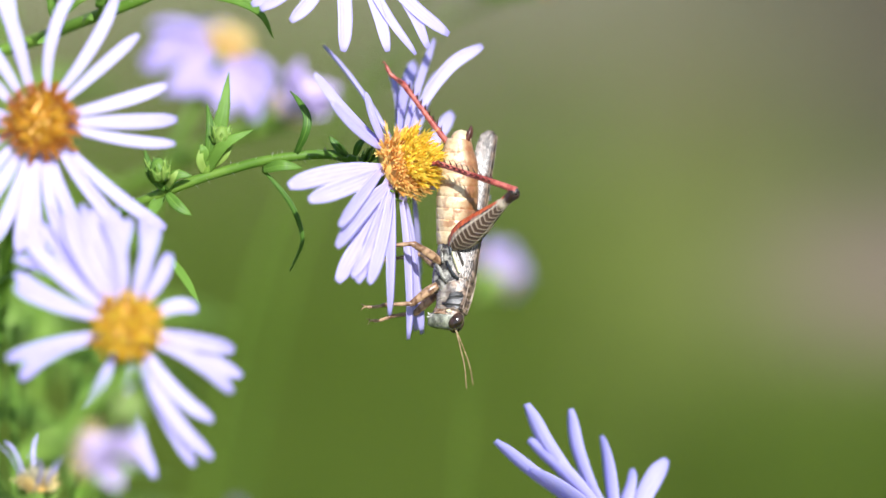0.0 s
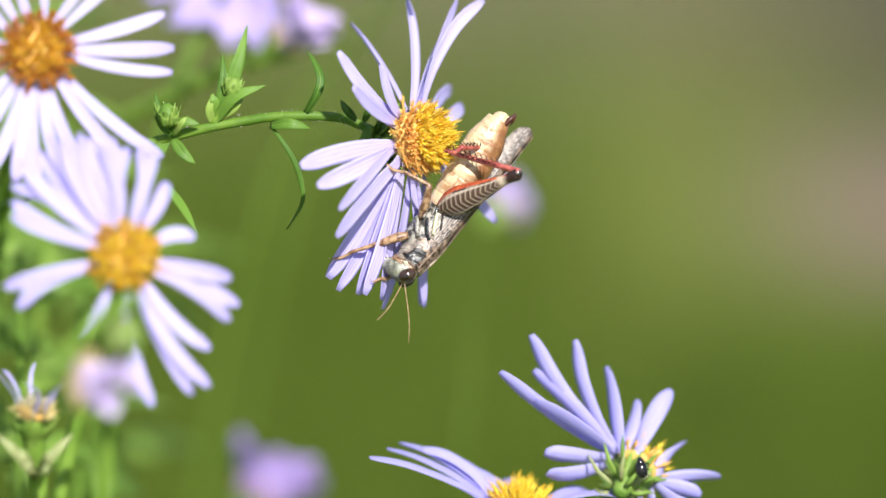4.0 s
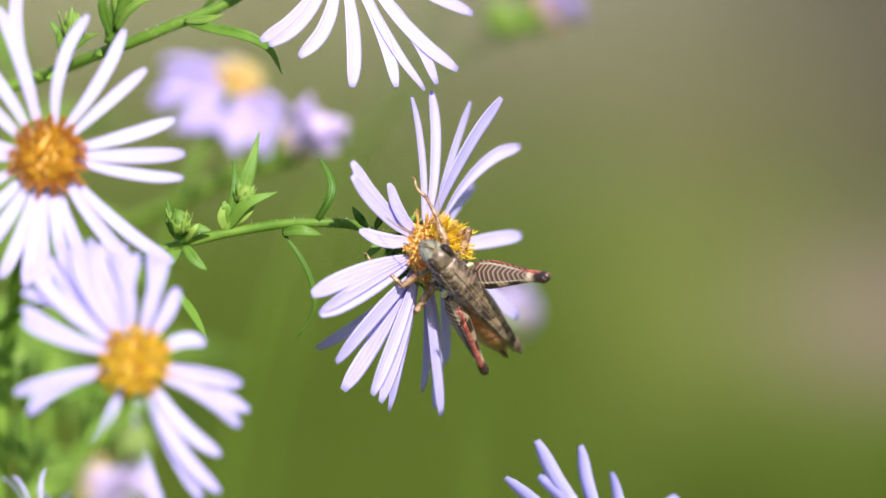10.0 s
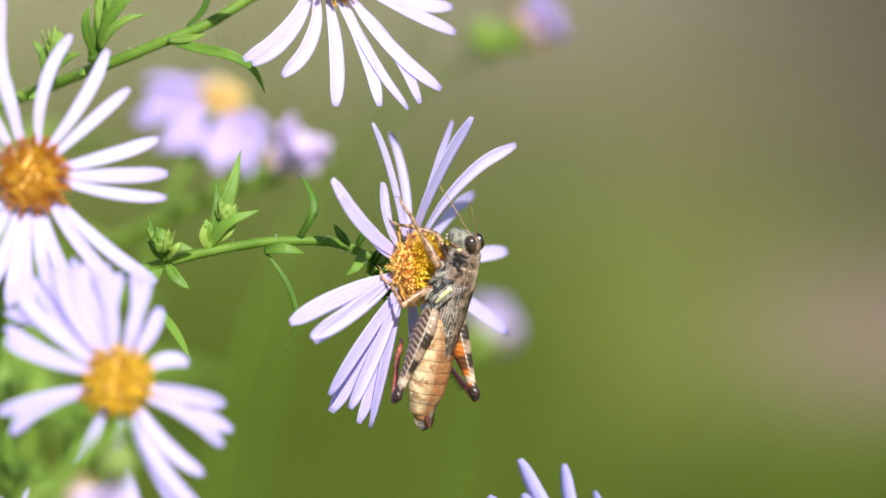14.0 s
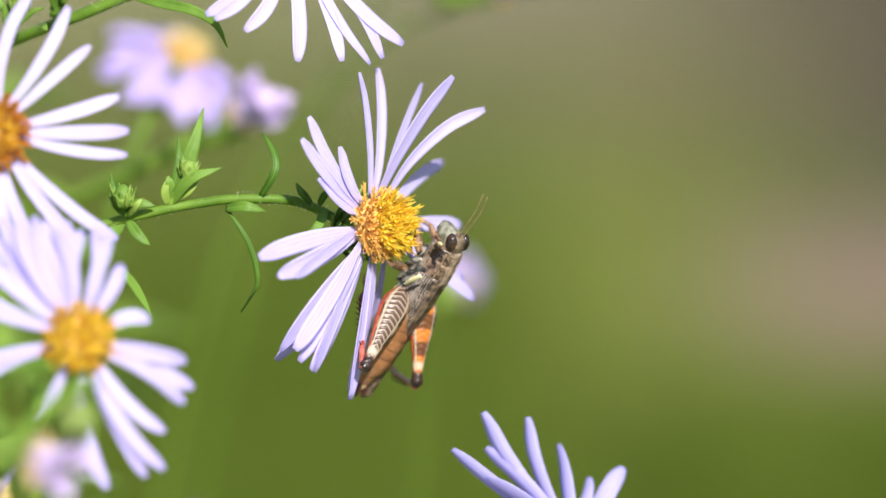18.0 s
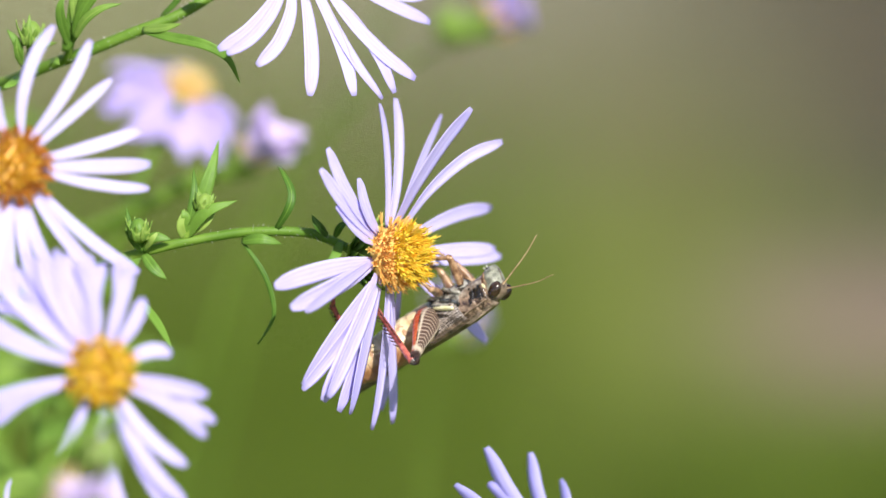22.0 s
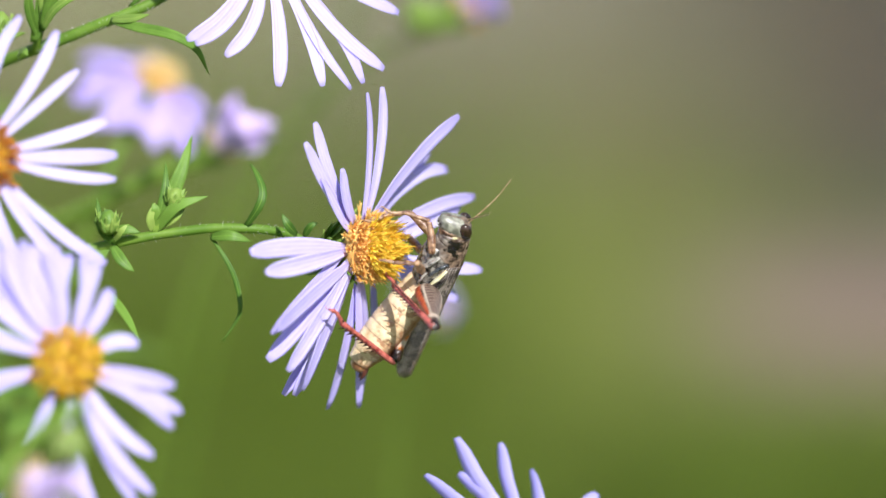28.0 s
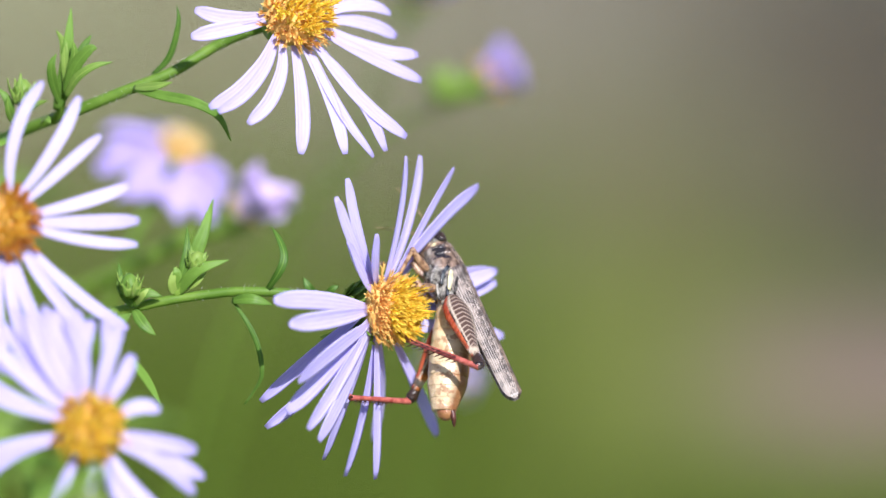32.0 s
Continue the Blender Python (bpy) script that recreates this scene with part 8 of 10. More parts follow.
    walk(JOINTS["RH"][0], held([(0, at(-0.6, -1.7, -1, 0.55, -36.52, -130.2)), (0.5, at(-0.6, -1.7, -1, 1.78, -35.53, -131.11)), (1, at(-0.6, -1.7, -1, 2.97, -34.48, -132.2)), (1.5, at(-0.6, -1.7, -1, 4.15, -33.36, -133.47)), (2, at(-0.6, -1.7, -1, 5.29, -32.2, -134.91)), (2.5, at(-0.6, -1.7, -1, 5.87, -32.02, -130.92)), (3, at(-0.6, -1.7, -1, 7.09, -31.64, -129.93)), (3.5, at(-0.6, -1.7, -1, 8.92, -31.07, -131.4)), (4, at(-0.6, -1.7, -1, 11.35, -30.19, -135.41)), (4.5, at(-0.6, -1.7, -1, 10.89, -30.48, -135.52)), (6.5, at(-0.6, -1.7, -1, 9.12, -31.65, -136.1)), (7, at(-0.6, -1.7, -1, 8.69, -31.95, -136.26)), (7.5, at(-0.6, -1.7, -1, 17.85, -36.77, -122.75)), (8, at(-0.6, -1.7, -1, 27.02, -39.83, -116.78)), (8.5, at(-0.6, -1.7, -1, 5.94, -43.23, -89.27)), (9, at(-0.6, -1.7, -1, -9.38, -50.59, -83.53)), (9.5, at(-0.6, -1.7, -1, -6.44, -50.13, -77.99)), (10, at(-0.6, -1.7, -1, -1.73, -51.58, -74.18)), (10.5, at(-0.6, -1.7, -1, 2.63, -54.07, -78.54)), (11, at(-0.6, -1.7, -1, 14.02, -55.92, -90.56)), (11.5, at(-0.6, -1.7, -1, 10.22, -55.31, -90.33)), (12, at(-0.6, -1.7, -1, 6.99, -54.58, -90.75)), (12.5, at(-0.6, -1.7, -1, 5.91, -63.4, -118.55)), (13, at(-0.6, -1.7, -1, 14.12, -43.85, -150.46)), (13.5, at(-0.6, -1.7, -1, 7.29, -30.41, -162.48)), (14, at(-0.6, -1.7, -1, 3.6, -35.73, -174.51)), (14.5, at(-0.6, -1.7, -1, -2.09, -25.32, -171.86)), (15, at(-0.6, -1.7, -1, -5.48, -16.82, -170.42)), (15.5, at(-0.6, -1.7, -1, -12.38, -18.64, -170.36)), (17.5, at(-0.6, -1.7, -1, -36.88, -32.98, 166.87)), (18, at(-0.6, -1.7, -1, -44.31, -34.35, 167.78)), (18.5, at(-0.6, -1.7, -1, -49.06, -42.3, 173.49)), (18.7, at(-0.6, -1.7, -1, -51.48, -45.42, 176.33)), (19, at(-0.6, -1.7, -1, -99.61, -32.11, -126.69)), (19.5, at(-0.6, -1.7, -1, -51.31, -40.02, 173.36)), (20, at(-0.6, -1.7, -1, -51.86, -37.72, 172.35)), (20.5, at(-0.6, -1.7, -1, -53.13, -36.97, 172.45)), (21, at(-0.6, -1.7, -1, -54.38, -36.23, 172.52)), (21.5, at(-0.6, -1.7, -1, -48.72, -18.82, 161.42)), (22, at(-0.6, -1.7, -1, -46.79, -1.75, 153.51)), (22.5, at(-0.6, -1.7, -1, -45.44, 2.92, 151.97)), (23, at(-0.6, -1.7, -1, -41.13, 13.11, 167.94)), (23.5, at(-0.6, -1.7, -1, -43.05, -25.18, 165.14)), (24, at(-0.6, -1.7, -1, -40.51, -34.9, 163.4)), (24.5, at(-0.6, -1.7, -1, -37.92, -24.35, 161.13)), (26.5, at(-0.6, -1.7, -1, -21.54, -47.95, 136.97)), (26.75, at(-0.6, -1.7, -1, -23, -19.99, 140.31)), (27, at(-0.6, -1.7, -1, -22.25, 10.62, 144.37)), (27.5, at(-0.6, -1.7, -1, -23.14, 2.09, 143.63)), (28, at(-0.6, -1.7, -1, -23.85, 1.63, 144.48)), (28.5, at(-0.6, -1.7, -1, -22.93, 13.2, 145.13)), (29, at(-0.6, -1.7, -1, -21.46, 25.51, 146.54)), (29.5, at(-0.6, -1.7, -1, -22.29, 30.26, 151.54)), (30, at(-0.6, -1.7, -1, -23.31, 35.04, 157.5)), (30.5, at(-0.6, -1.7, -1, -32, 18.95, 147.27)), (31, at(-0.6, -1.7, -1, -38.64, 6.34, 144.61)), (31.5, at(-0.6, -1.7, -1, -45.06, 28.06, 173.77)), (32, at(-0.6, -1.7, -1, -56.66, 57.29, -170.86))]))
    walk(JOINTS["RH"][1], [(0, at(10.6, 0, 0, -156.53, 46.64, -149.15)), (0.5, at(10.6, 0, 0, -161.47, 42.55, -153.64)), (1, at(10.6, 0, 0, -165.85, 39.06, -158.19)), (1.5, at(10.6, 0, 0, -169.71, 36.04, -162.86)), (2, at(10.6, 0, 0, -173.28, 33.35, -167.91)), (2.5, at(10.6, 0, 0, -172.25, 30.86, -165.15)), (3, at(10.6, 0, 0, -171.36, 29.16, -162.68)), (3.5, at(10.6, 0, 0, -170.42, 28.01, -160.23)), (4, at(10.6, 0, 0, -169.32, 27.43, -157.75)), (4.5, at(10.6, 0, 0, -168.81, 27.68, -156.93)), (6.5, at(10.6, 0, 0, -166.5, 28.96, -153.63)), (7, at(10.6, 0, 0, -165.89, 29.32, -152.83)), (7.5, at(10.6, 0, 0, -172.43, 21.26, -159.87)), (8, at(10.6, 0, 0, -176.59, 13.9, -166.08)), (8.5, at(10.6, 0, 0, 179.31, 22.62, 178.21)), (9, at(10.6, 0, 0, 178.75, 12.85, 174.41)), (9.5, at(10.6, 0, 0, 179.41, 8.43, 176)), (10, at(10.6, 0, 0, 179.81, 4.53, 177.55)), (10.5, at(10.6, 0, 0, 179.4, 5.55, 173.8)), (11, at(10.6, 0, 0, 178.79, 5.99, 168.6)), (11.5, at(10.6, 0, 0, 179.5, 5.95, 175.18)), (12, at(10.6, 0, 0, -179.83, 6.36, -178.45)), (12.5, at(10.6, 0, 0, -179.68, 6.54, -177.22)), (13, at(10.6, 0, 0, -178.56, 21.99, -176.17)), (13.5, at(10.6, 0, 0, 171.8, 54.37, 169.94)), (14, at(10.6, 0, 0, 144.8, 44.78, 134.96)), (14.5, at(10.6, 0, 0, 132.32, 39.11, 119.87)), (15, at(10.6, 0, 0, 127.58, 30.9, 111.57)), (15.5, at(10.6, 0, 0, 128.76, 25.16, 108.85)), (17.5, at(10.6, 0, 0, 84.31, 1.39, 99.64)), (18, at(10.6, 0, 0, 81.16, -4.97, 95.91)), (18.5, at(10.6, 0, 0, 61.61, 19.13, 79.96)), (18.7, at(10.6, 0, 0, 59.19, 32.99, 72.01)), (19, at(10.6, 0, 0, 1.3, 64.16, 1.45)), (19.25, at(10.6, 0, 0, -91.88, 65.75, -85.72)), (19.5, at(10.6, 0, 0, -124.36, 35.41, -111.61)), (20, at(10.6, 0, 0, -119.09, 38.18, -108.98)), (20.5, at(10.6, 0, 0, -111.64, 40.31, -104.39)), (21, at(10.6, 0, 0, -104.03, 42.31, -99.55)), (21.5, at(10.6, 0, 0, -111.88, 49.82, -107.06)), (22, at(10.6, 0, 0, -87.51, 62.34, -87.79)), (22.5, at(10.6, 0, 0, -105.21, 61.19, -103.4)), (23, at(10.6, 0, 0, -143.87, 55.32, -138.4)), (23.25, at(10.6, 0, 0, -21.46, 74.62, -14.94)), (23.5, at(10.6, 0, 0, 9.4, 32.66, 17.06)), (24, at(10.6, 0, 0, -54.4, 66.17, -56.78)), (24.5, at(10.6, 0, 0, -98.55, 61.5, -97.53)), (25.5, at(10.6, 0, 0, -16.93, 60.96, -11.85)), (26.5, at(10.6, 0, 0, 9.51, 28.81, 19.16)), (26.75, at(10.6, 0, 0, 6.32, 23.58, 15.46)), (27, at(10.6, 0, 0, 8.67, 26.99, 18.56)), (27.5, at(10.6, 0, 0, -61.77, 72.79, -62.85)), (28, at(10.6, 0, 0, -136.58, 70.98, -134.97)), (28.5, at(10.6, 0, 0, -118.93, 69.04, -117.3)), (29, at(10.6, 0, 0, -103.07, 64.93, -101.88)), (29.5, at(10.6, 0, 0, -107.59, 66.75, -106.24)), (30, at(10.6, 0, 0, -111.89, 68.67, -110.52)), (30.5, at(10.6, 0, 0, -92.81, 73.09, -92.69)), (31, at(10.6, 0, 0, 11.91, 77.81, 12.18)), (31.5, at(10.6, 0, 0, -35, 75.38, -35.89)), (32, at(10.6, 0, 0, -50.17, 65.34, -52.84))])
    walk(JOINTS["LH"][0], held([(0, at(-0.6, 1.7, -1, 24.9, 7.35, -165.93)), (0.5, at(-0.6, 1.7, -1, 24.28, 8.15, -165.38)), (1, at(-0.6, 1.7, -1, 23.66, 8.96, -165.03)), (1.5, at(-0.6, 1.7, -1, 23.04, 9.78, -164.85)), (2, at(-0.6, 1.7, -1, 22.43, 10.61, -164.85)), (2.5, at(-0.6, 1.7, -1, 22.86, 6.13, -161.42)), (3, at(-0.6, 1.7, -1, 23.33, 1.26, -160.43)), (3.5, at(-0.6, 1.7, -1, 23.91, -2.87, -161.3)), (4, at(-0.6, 1.7, -1, 25.73, -5.84, -173.55)), (4.5, at(-0.6, 1.7, -1, 26.1, -7.47, -177.94)), (6.5, at(-0.6, 1.7, -1, 28.54, -15.63, 172.76)), (7, at(-0.6, 1.7, -1, 29.26, -17.91, 171.43)), (7.5, at(-0.6, 1.7, -1, 42.19, -11.43, 175.63)), (8, at(-0.6, 1.7, -1, 53.14, -4.77, 175.26)), (8.5, at(-0.6, 1.7, -1, 25.56, 4.79, 166.33)), (9, at(-0.6, 1.7, -1, 9.58, -22.42, 163.29)), (9.5, at(-0.6, 1.7, -1, -0.33, -21.63, 165.54)), (10, at(-0.6, 1.7, -1, -9.46, -19.86, 167.04)), (10.5, at(-0.6, 1.7, -1, -12.04, -13.79, 168.58)), (11, at(-0.6, 1.7, -1, -13.37, -6.13, 168.67)), (11.5, at(-0.6, 1.7, -1, -12.88, -19.11, 166.07)), (12, at(-0.6, 1.7, -1, -8.42, -43.41, 157.35)), (12.5, at(-0.6, 1.7, -1, -1.18, -32.67, 152.25)), (13, at(-0.6, 1.7, -1, 3.22, -18.42, 151.07)), (13.5, at(-0.6, 1.7, -1, 15.11, -9.37, 153.17)), (14, at(-0.6, 1.7, -1, 27.19, -1.87, 163.22)), (14.5, at(-0.6, 1.7, -1, 30.54, -14.82, 153.74)), (15, at(-0.6, 1.7, -1, 36.59, -23.49, 148.41)), (15.5, at(-0.6, 1.7, -1, 25.64, -22.22, 149.41)), (17.5, at(-0.6, 1.7, -1, -12.96, -23.21, 131.59)), (18, at(-0.6, 1.7, -1, -24.07, -22.11, 132.4)), (18.5, at(-0.6, 1.7, -1, -12.06, -37.55, 121.67)), (18.7, at(-0.6, 1.7, -1, -5.48, -43.18, 117.34)), (19, at(-0.6, 1.7, -1, 6.78, -51.09, 109.71)), (19.5, at(-0.6, 1.7, -1, 4.15, -46.42, 105.44)), (20, at(-0.6, 1.7, -1, -1.58, -41.9, 103.43)), (20.5, at(-0.6, 1.7, -1, -2.81, -41.56, 101.42)), (21, at(-0.6, 1.7, -1, -4.12, -41.24, 99.45)), (21.5, at(-0.6, 1.7, -1, 1.95, -42.96, 96.04)), (22, at(-0.6, 1.7, -1, 8.48, -44.18, 92.13)), (22.5, at(-0.6, 1.7, -1, -0.23, -43.72, 100.13)), (23, at(-0.6, 1.7, -1, -10.69, -40.93, 108.95)), (23.5, at(-0.6, 1.7, -1, -12.67, -33.75, 108.79)), (24, at(-0.6, 1.7, -1, -13.26, -27.01, 101.86)), (24.5, at(-0.6, 1.7, -1, -8.55, -24.39, 95.07)), (26.5, at(-0.6, 1.7, -1, 2.34, -13.87, 79.94)), (26.75, at(-0.6, 1.7, -1, 2.81, -12.66, 79.16)), (27, at(-0.6, 1.7, -1, 3.07, -11.46, 78.6)), (27.5, at(-0.6, 1.7, -1, 0.1, -7.27, 76)), (28, at(-0.6, 1.7, -1, -6.17, -2.98, 74.63)), (28.5, at(-0.6, 1.7, -1, 1.11, -5.61, 72.8)), (29, at(-0.6, 1.7, -1, 7.05, -8.35, 71.55)), (29.5, at(-0.6, 1.7, -1, -4.81, -8.45, 84.83)), (30, at(-0.6, 1.7, -1, -13.71, -8.25, 100)), (30.5, at(-0.6, 1.7, -1, -16.13, -14.82, 94.08)), (31, at(-0.6, 1.7, -1, -18.83, -21.12, 93.04)), (31.5, at(-0.6, 1.7, -1, -38.28, -13.57, 138.76)), (32, at(-0.6, 1.7, -1, -51.4, -1.13, 168.09))]))
    walk(JOINTS["LH"][1], [(0, at(10.6, 0, 0, -8.41, 34.66, -14.57)), (0.5, at(10.6, 0, 0, -8.94, 36.2, -14.92)), (1, at(10.6, 0, 0, -9.51, 37.82, -15.28)), (1.5, at(10.6, 0, 0, -10.12, 39.52, -15.67)), (2, at(10.6, 0, 0, -10.77, 41.29, -16.08)), (2.5, at(10.6, 0, 0, 61.59, 48.77, 67.87)), (3, at(10.6, 0, 0, 109.84, 29.68, 100.13)), (3.5, at(10.6, 0, 0, 120.35, 32.76, 107.58)), (4, at(10.6, 0, 0, 142.29, 33.71, 125.67)), (4.5, at(10.6, 0, 0, 147.87, 32.54, 130.58)), (6.5, at(10.6, 0, 0, 158.49, 28.81, 140.72)), (7, at(10.6, 0, 0, 159.94, 27.99, 142.11)), (7.5, at(10.6, 0, 0, 168.27, 23.91, 152.87)), (8, at(10.6, 0, 0, 174.16, 18.2, 161.87)), (8.5, at(10.6, 0, 0, 178.85, 10.43, 173.7)), (9, at(10.6, 0, 0, 180, -13.62, -180)), (9.5, at(10.6, 0, 0, 179.31, -16.72, -177.61)), (10, at(10.6, 0, 0, 178.03, -19.15, -174.03)), (10.5, at(10.6, 0, 0, 177.24, -19.79, -171.88)), (11, at(10.6, 0, 0, 176.58, -20.37, -170.27)), (11.5, at(10.6, 0, 0, 171.22, -26.9, -161.14)), (12, at(10.6, 0, 0, 151.08, -41.33, -140.08)), (12.5, at(10.6, 0, 0, 148.66, -39.67, -136.34)), (12.75, at(10.6, 0, 0, 168.44, 6.02, -172.21)), (13, at(10.6, 0, 0, 156.16, 54.2, 151.42)), (13.5, at(10.6, 0, 0, 151.91, 56.02, 147.24)), (14, at(10.6, 0, 0, 149.97, 54.05, 144.47)), (14.5, at(10.6, 0, 0, 166.09, 34.55, 156.4)), (15, at(10.6, 0, 0, 171.81, 21.79, 158.8)), (15.5, at(10.6, 0, 0, 173.07, 19.03, 159.56)), (17.5, at(10.6, 0, 0, 174.87, 17.01, 162.93)), (18, at(10.6, 0, 0, 173.87, 18.27, 161.09)), (18.5, at(10.6, 0, 0, 176.92, 13.08, 166.63)), (18.7, at(10.6, 0, 0, 177.66, 10.97, 167.89)), (19, at(10.6, 0, 0, 178.48, 7.81, 168.98)), (19.5, at(10.6, 0, 0, 175.51, 14.73, 162.85)), (20, at(10.6, 0, 0, 170.8, 18.74, 153.26)), (20.5, at(10.6, 0, 0, 169.51, 25.71, 156.88)), (21, at(10.6, 0, 0, 168.84, 33.7, 160.43)), (21.5, at(10.6, 0, 0, 169.89, 32.2, 161.49)), (22, at(10.6, 0, 0, 171, 30.79, 162.8)), (22.5, at(10.6, 0, 0, 170.26, 30.85, 161.49)), (23, at(10.6, 0, 0, 169.27, 31.01, 159.8)), (23.5, at(10.6, 0, 0, 165.17, 33.84, 154.57)), (24, at(10.6, 0, 0, 160.38, 36.03, 148.78)), (24.5, at(10.6, 0, 0, 165.7, 35.62, 156.36)), (26.5, at(10.6, 0, 0, -179.39, 26.32, -178.62)), (26.75, at(10.6, 0, 0, -178.62, 24.45, -176.66)), (27, at(10.6, 0, 0, -178.08, 22.51, -175)), (27.5, at(10.6, 0, 0, -179.55, 22.55, -178.82)), (28, at(10.6, 0, 0, 178.59, 22.31, 176.29)), (28.5, at(10.6, 0, 0, 178.99, 22.75, 177.39)), (29, at(10.6, 0, 0, 179.27, 23.74, 178.18)), (29.5, at(10.6, 0, 0, 178.18, 19.6, 174.6)), (30, at(10.6, 0, 0, 177.98, 15.37, 172.41)), (30.5, at(10.6, 0, 0, 175.51, 21.95, 168.13)), (31, at(10.6, 0, 0, 172.59, 33.34, 166.69)), (31.5, at(10.6, 0, 0, 168.13, 30.26, 157.36)), (32, at(10.6, 0, 0, 166.77, 30.56, 155.18))])
    walk(JOINTS["RM"][0], held([(0, at(1.2, -1.6, -2, -17.66, 49.2, -112.81)), (0.5, at(1.2, -1.6, -2, -16.85, 41.96, -114.37)), (1, at(1.2, -1.6, -2, -17.19, 36.11, -117.7)), (1.5, at(1.2, -1.6, -2, -18.32, 31.25, -122.54)), (2, at(1.2, -1.6, -2, -20.26, 27.18, -128.93)), (2.5, at(1.2, -1.6, -2, -12.8, 21.3, -122.01)), (3, at(1.2, -1.6, -2, -9.72, 16.86, -120.57)), (3.5, at(1.2, -1.6, -2, -8.93, 13.85, -123.27)), (4, at(1.2, -1.6, -2, -10.39, 12.57, -130.11)), (4.5, at(1.2, -1.6, -2, -9.7, 11.92, -129.61)), (6.5, at(1.2, -1.6, -2, -7.24, 9.36, -127.99)), (7, at(1.2, -1.6, -2, -6.66, 8.71, -127.61)), (7.5, at(1.2, -1.6, -2, -2.26, 6.22, -110.03)), (8, at(1.2, -1.6, -2, -1.55, 8.13, -100.83)), (8.5, at(1.2, -1.6, -2, -2.85, 35.73, -94.87)), (9, at(1.2, -1.6, -2, 3.87, 7.41, -62.33)), (9.5, at(1.2, -1.6, -2, 5.02, 8.25, -58.56)), (10, at(1.2, -1.6, -2, 6.62, 12.1, -61.02)), (10.5, at(1.2, -1.6, -2, -7.96, -8.83, -47.66)), (11, at(1.2, -1.6, -2, -18.63, -22.92, -49.12)), (11.5, at(1.2, -1.6, -2, -15.47, -21.54, -52.99)), (12, at(1.2, -1.6, -2, -12.38, -20.02, -57.33)), (12.5, at(1.2, -1.6, -2, -23.26, -42.88, -57.72)), (13, at(1.2, -1.6, -2, -7.37, -55.46, -81.08)), (13.5, at(1.2, -1.6, -2, -0.35, 4.48, -94.53)), (14, at(1.2, -1.6, -2, -25.1, -23.34, -40.23)), (14.5, at(1.2, -1.6, -2, -1.49, -2.46, -58.72)), (15, at(1.2, -1.6, -2, 3.9, 7.97, -63.82)), (15.5, at(1.2, -1.6, -2, 6.51, 11.47, -60.17)), (17.5, at(1.2, -1.6, -2, 4.38, 30.21, -81.35)), (18, at(1.2, -1.6, -2, 5.7, 34.3, -79.95)), (18.5, at(1.2, -1.6, -2, 13.12, 38.4, -69.43)), (18.7, at(1.2, -1.6, -2, 17.62, 40.26, -63.83)), (19, at(1.2, -1.6, -2, 27.26, 42.93, -52.89)), (19.5, at(1.2, -1.6, -2, 24.04, 48.79, -59.34)), (20, at(1.2, -1.6, -2, 20.23, 54.62, -65.68)), (20.5, at(1.2, -1.6, -2, 0.82, 63.28, -89.09)), (21, at(1.2, -1.6, -2, -30.67, 69.53, -122.34)), (21.5, at(1.2, -1.6, -2, -56.28, 80.26, -146.66)), (22, at(1.2, -1.6, -2, -172.25, 75.62, 98)), (22.5, at(1.2, -1.6, -2, -27.18, 67.36, -119.09)), (23, at(1.2, -1.6, -2, -14.27, 46.71, -109.26)), (23.5, at(1.2, -1.6, -2, -19.74, 46.78, -116.22)), (24, at(1.2, -1.6, -2, -34.02, 45.86, -133.25)), (24.5, at(1.2, -1.6, -2, -26.26, 36.31, -129.8)), (26.5, at(1.2, -1.6, -2, 0.15, -0.28, -118.16)), (26.75, at(1.2, -1.6, -2, 2.44, -4.88, -116.63)), (27, at(1.2, -1.6, -2, 4.41, -9.49, -115.03)), (27.5, at(1.2, -1.6, -2, -2.34, 6.38, -110.18)), (28, at(1.2, -1.6, -2, -6.18, 24.15, -104.81)), (28.5, at(1.2, -1.6, -2, -6.04, 17.71, -109.16)), (29, at(1.2, -1.6, -2, -5.01, 11.87, -113.08)), (29.5, at(1.2, -1.6, -2, -1.36, 9.54, -98.13)), (30, at(1.2, -1.6, -2, 1.21, 7.56, -80.91)), (30.5, at(1.2, -1.6, -2, -1.96, 16.06, -97.05)), (31, at(1.2, -1.6, -2, -7.56, 28.05, -105.76)), (31.5, at(1.2, -1.6, -2, 18.44, 30.07, -56.37)), (31.667, at(1.2, -1.6, -2, 67.2, 49.56, -24.69)), (31.833, at(1.2, -1.6, -2, 125.89, 40.62, 17.72)), (32, at(1.2, -1.6, -2, 161.06, 13.05, 33.34))]))
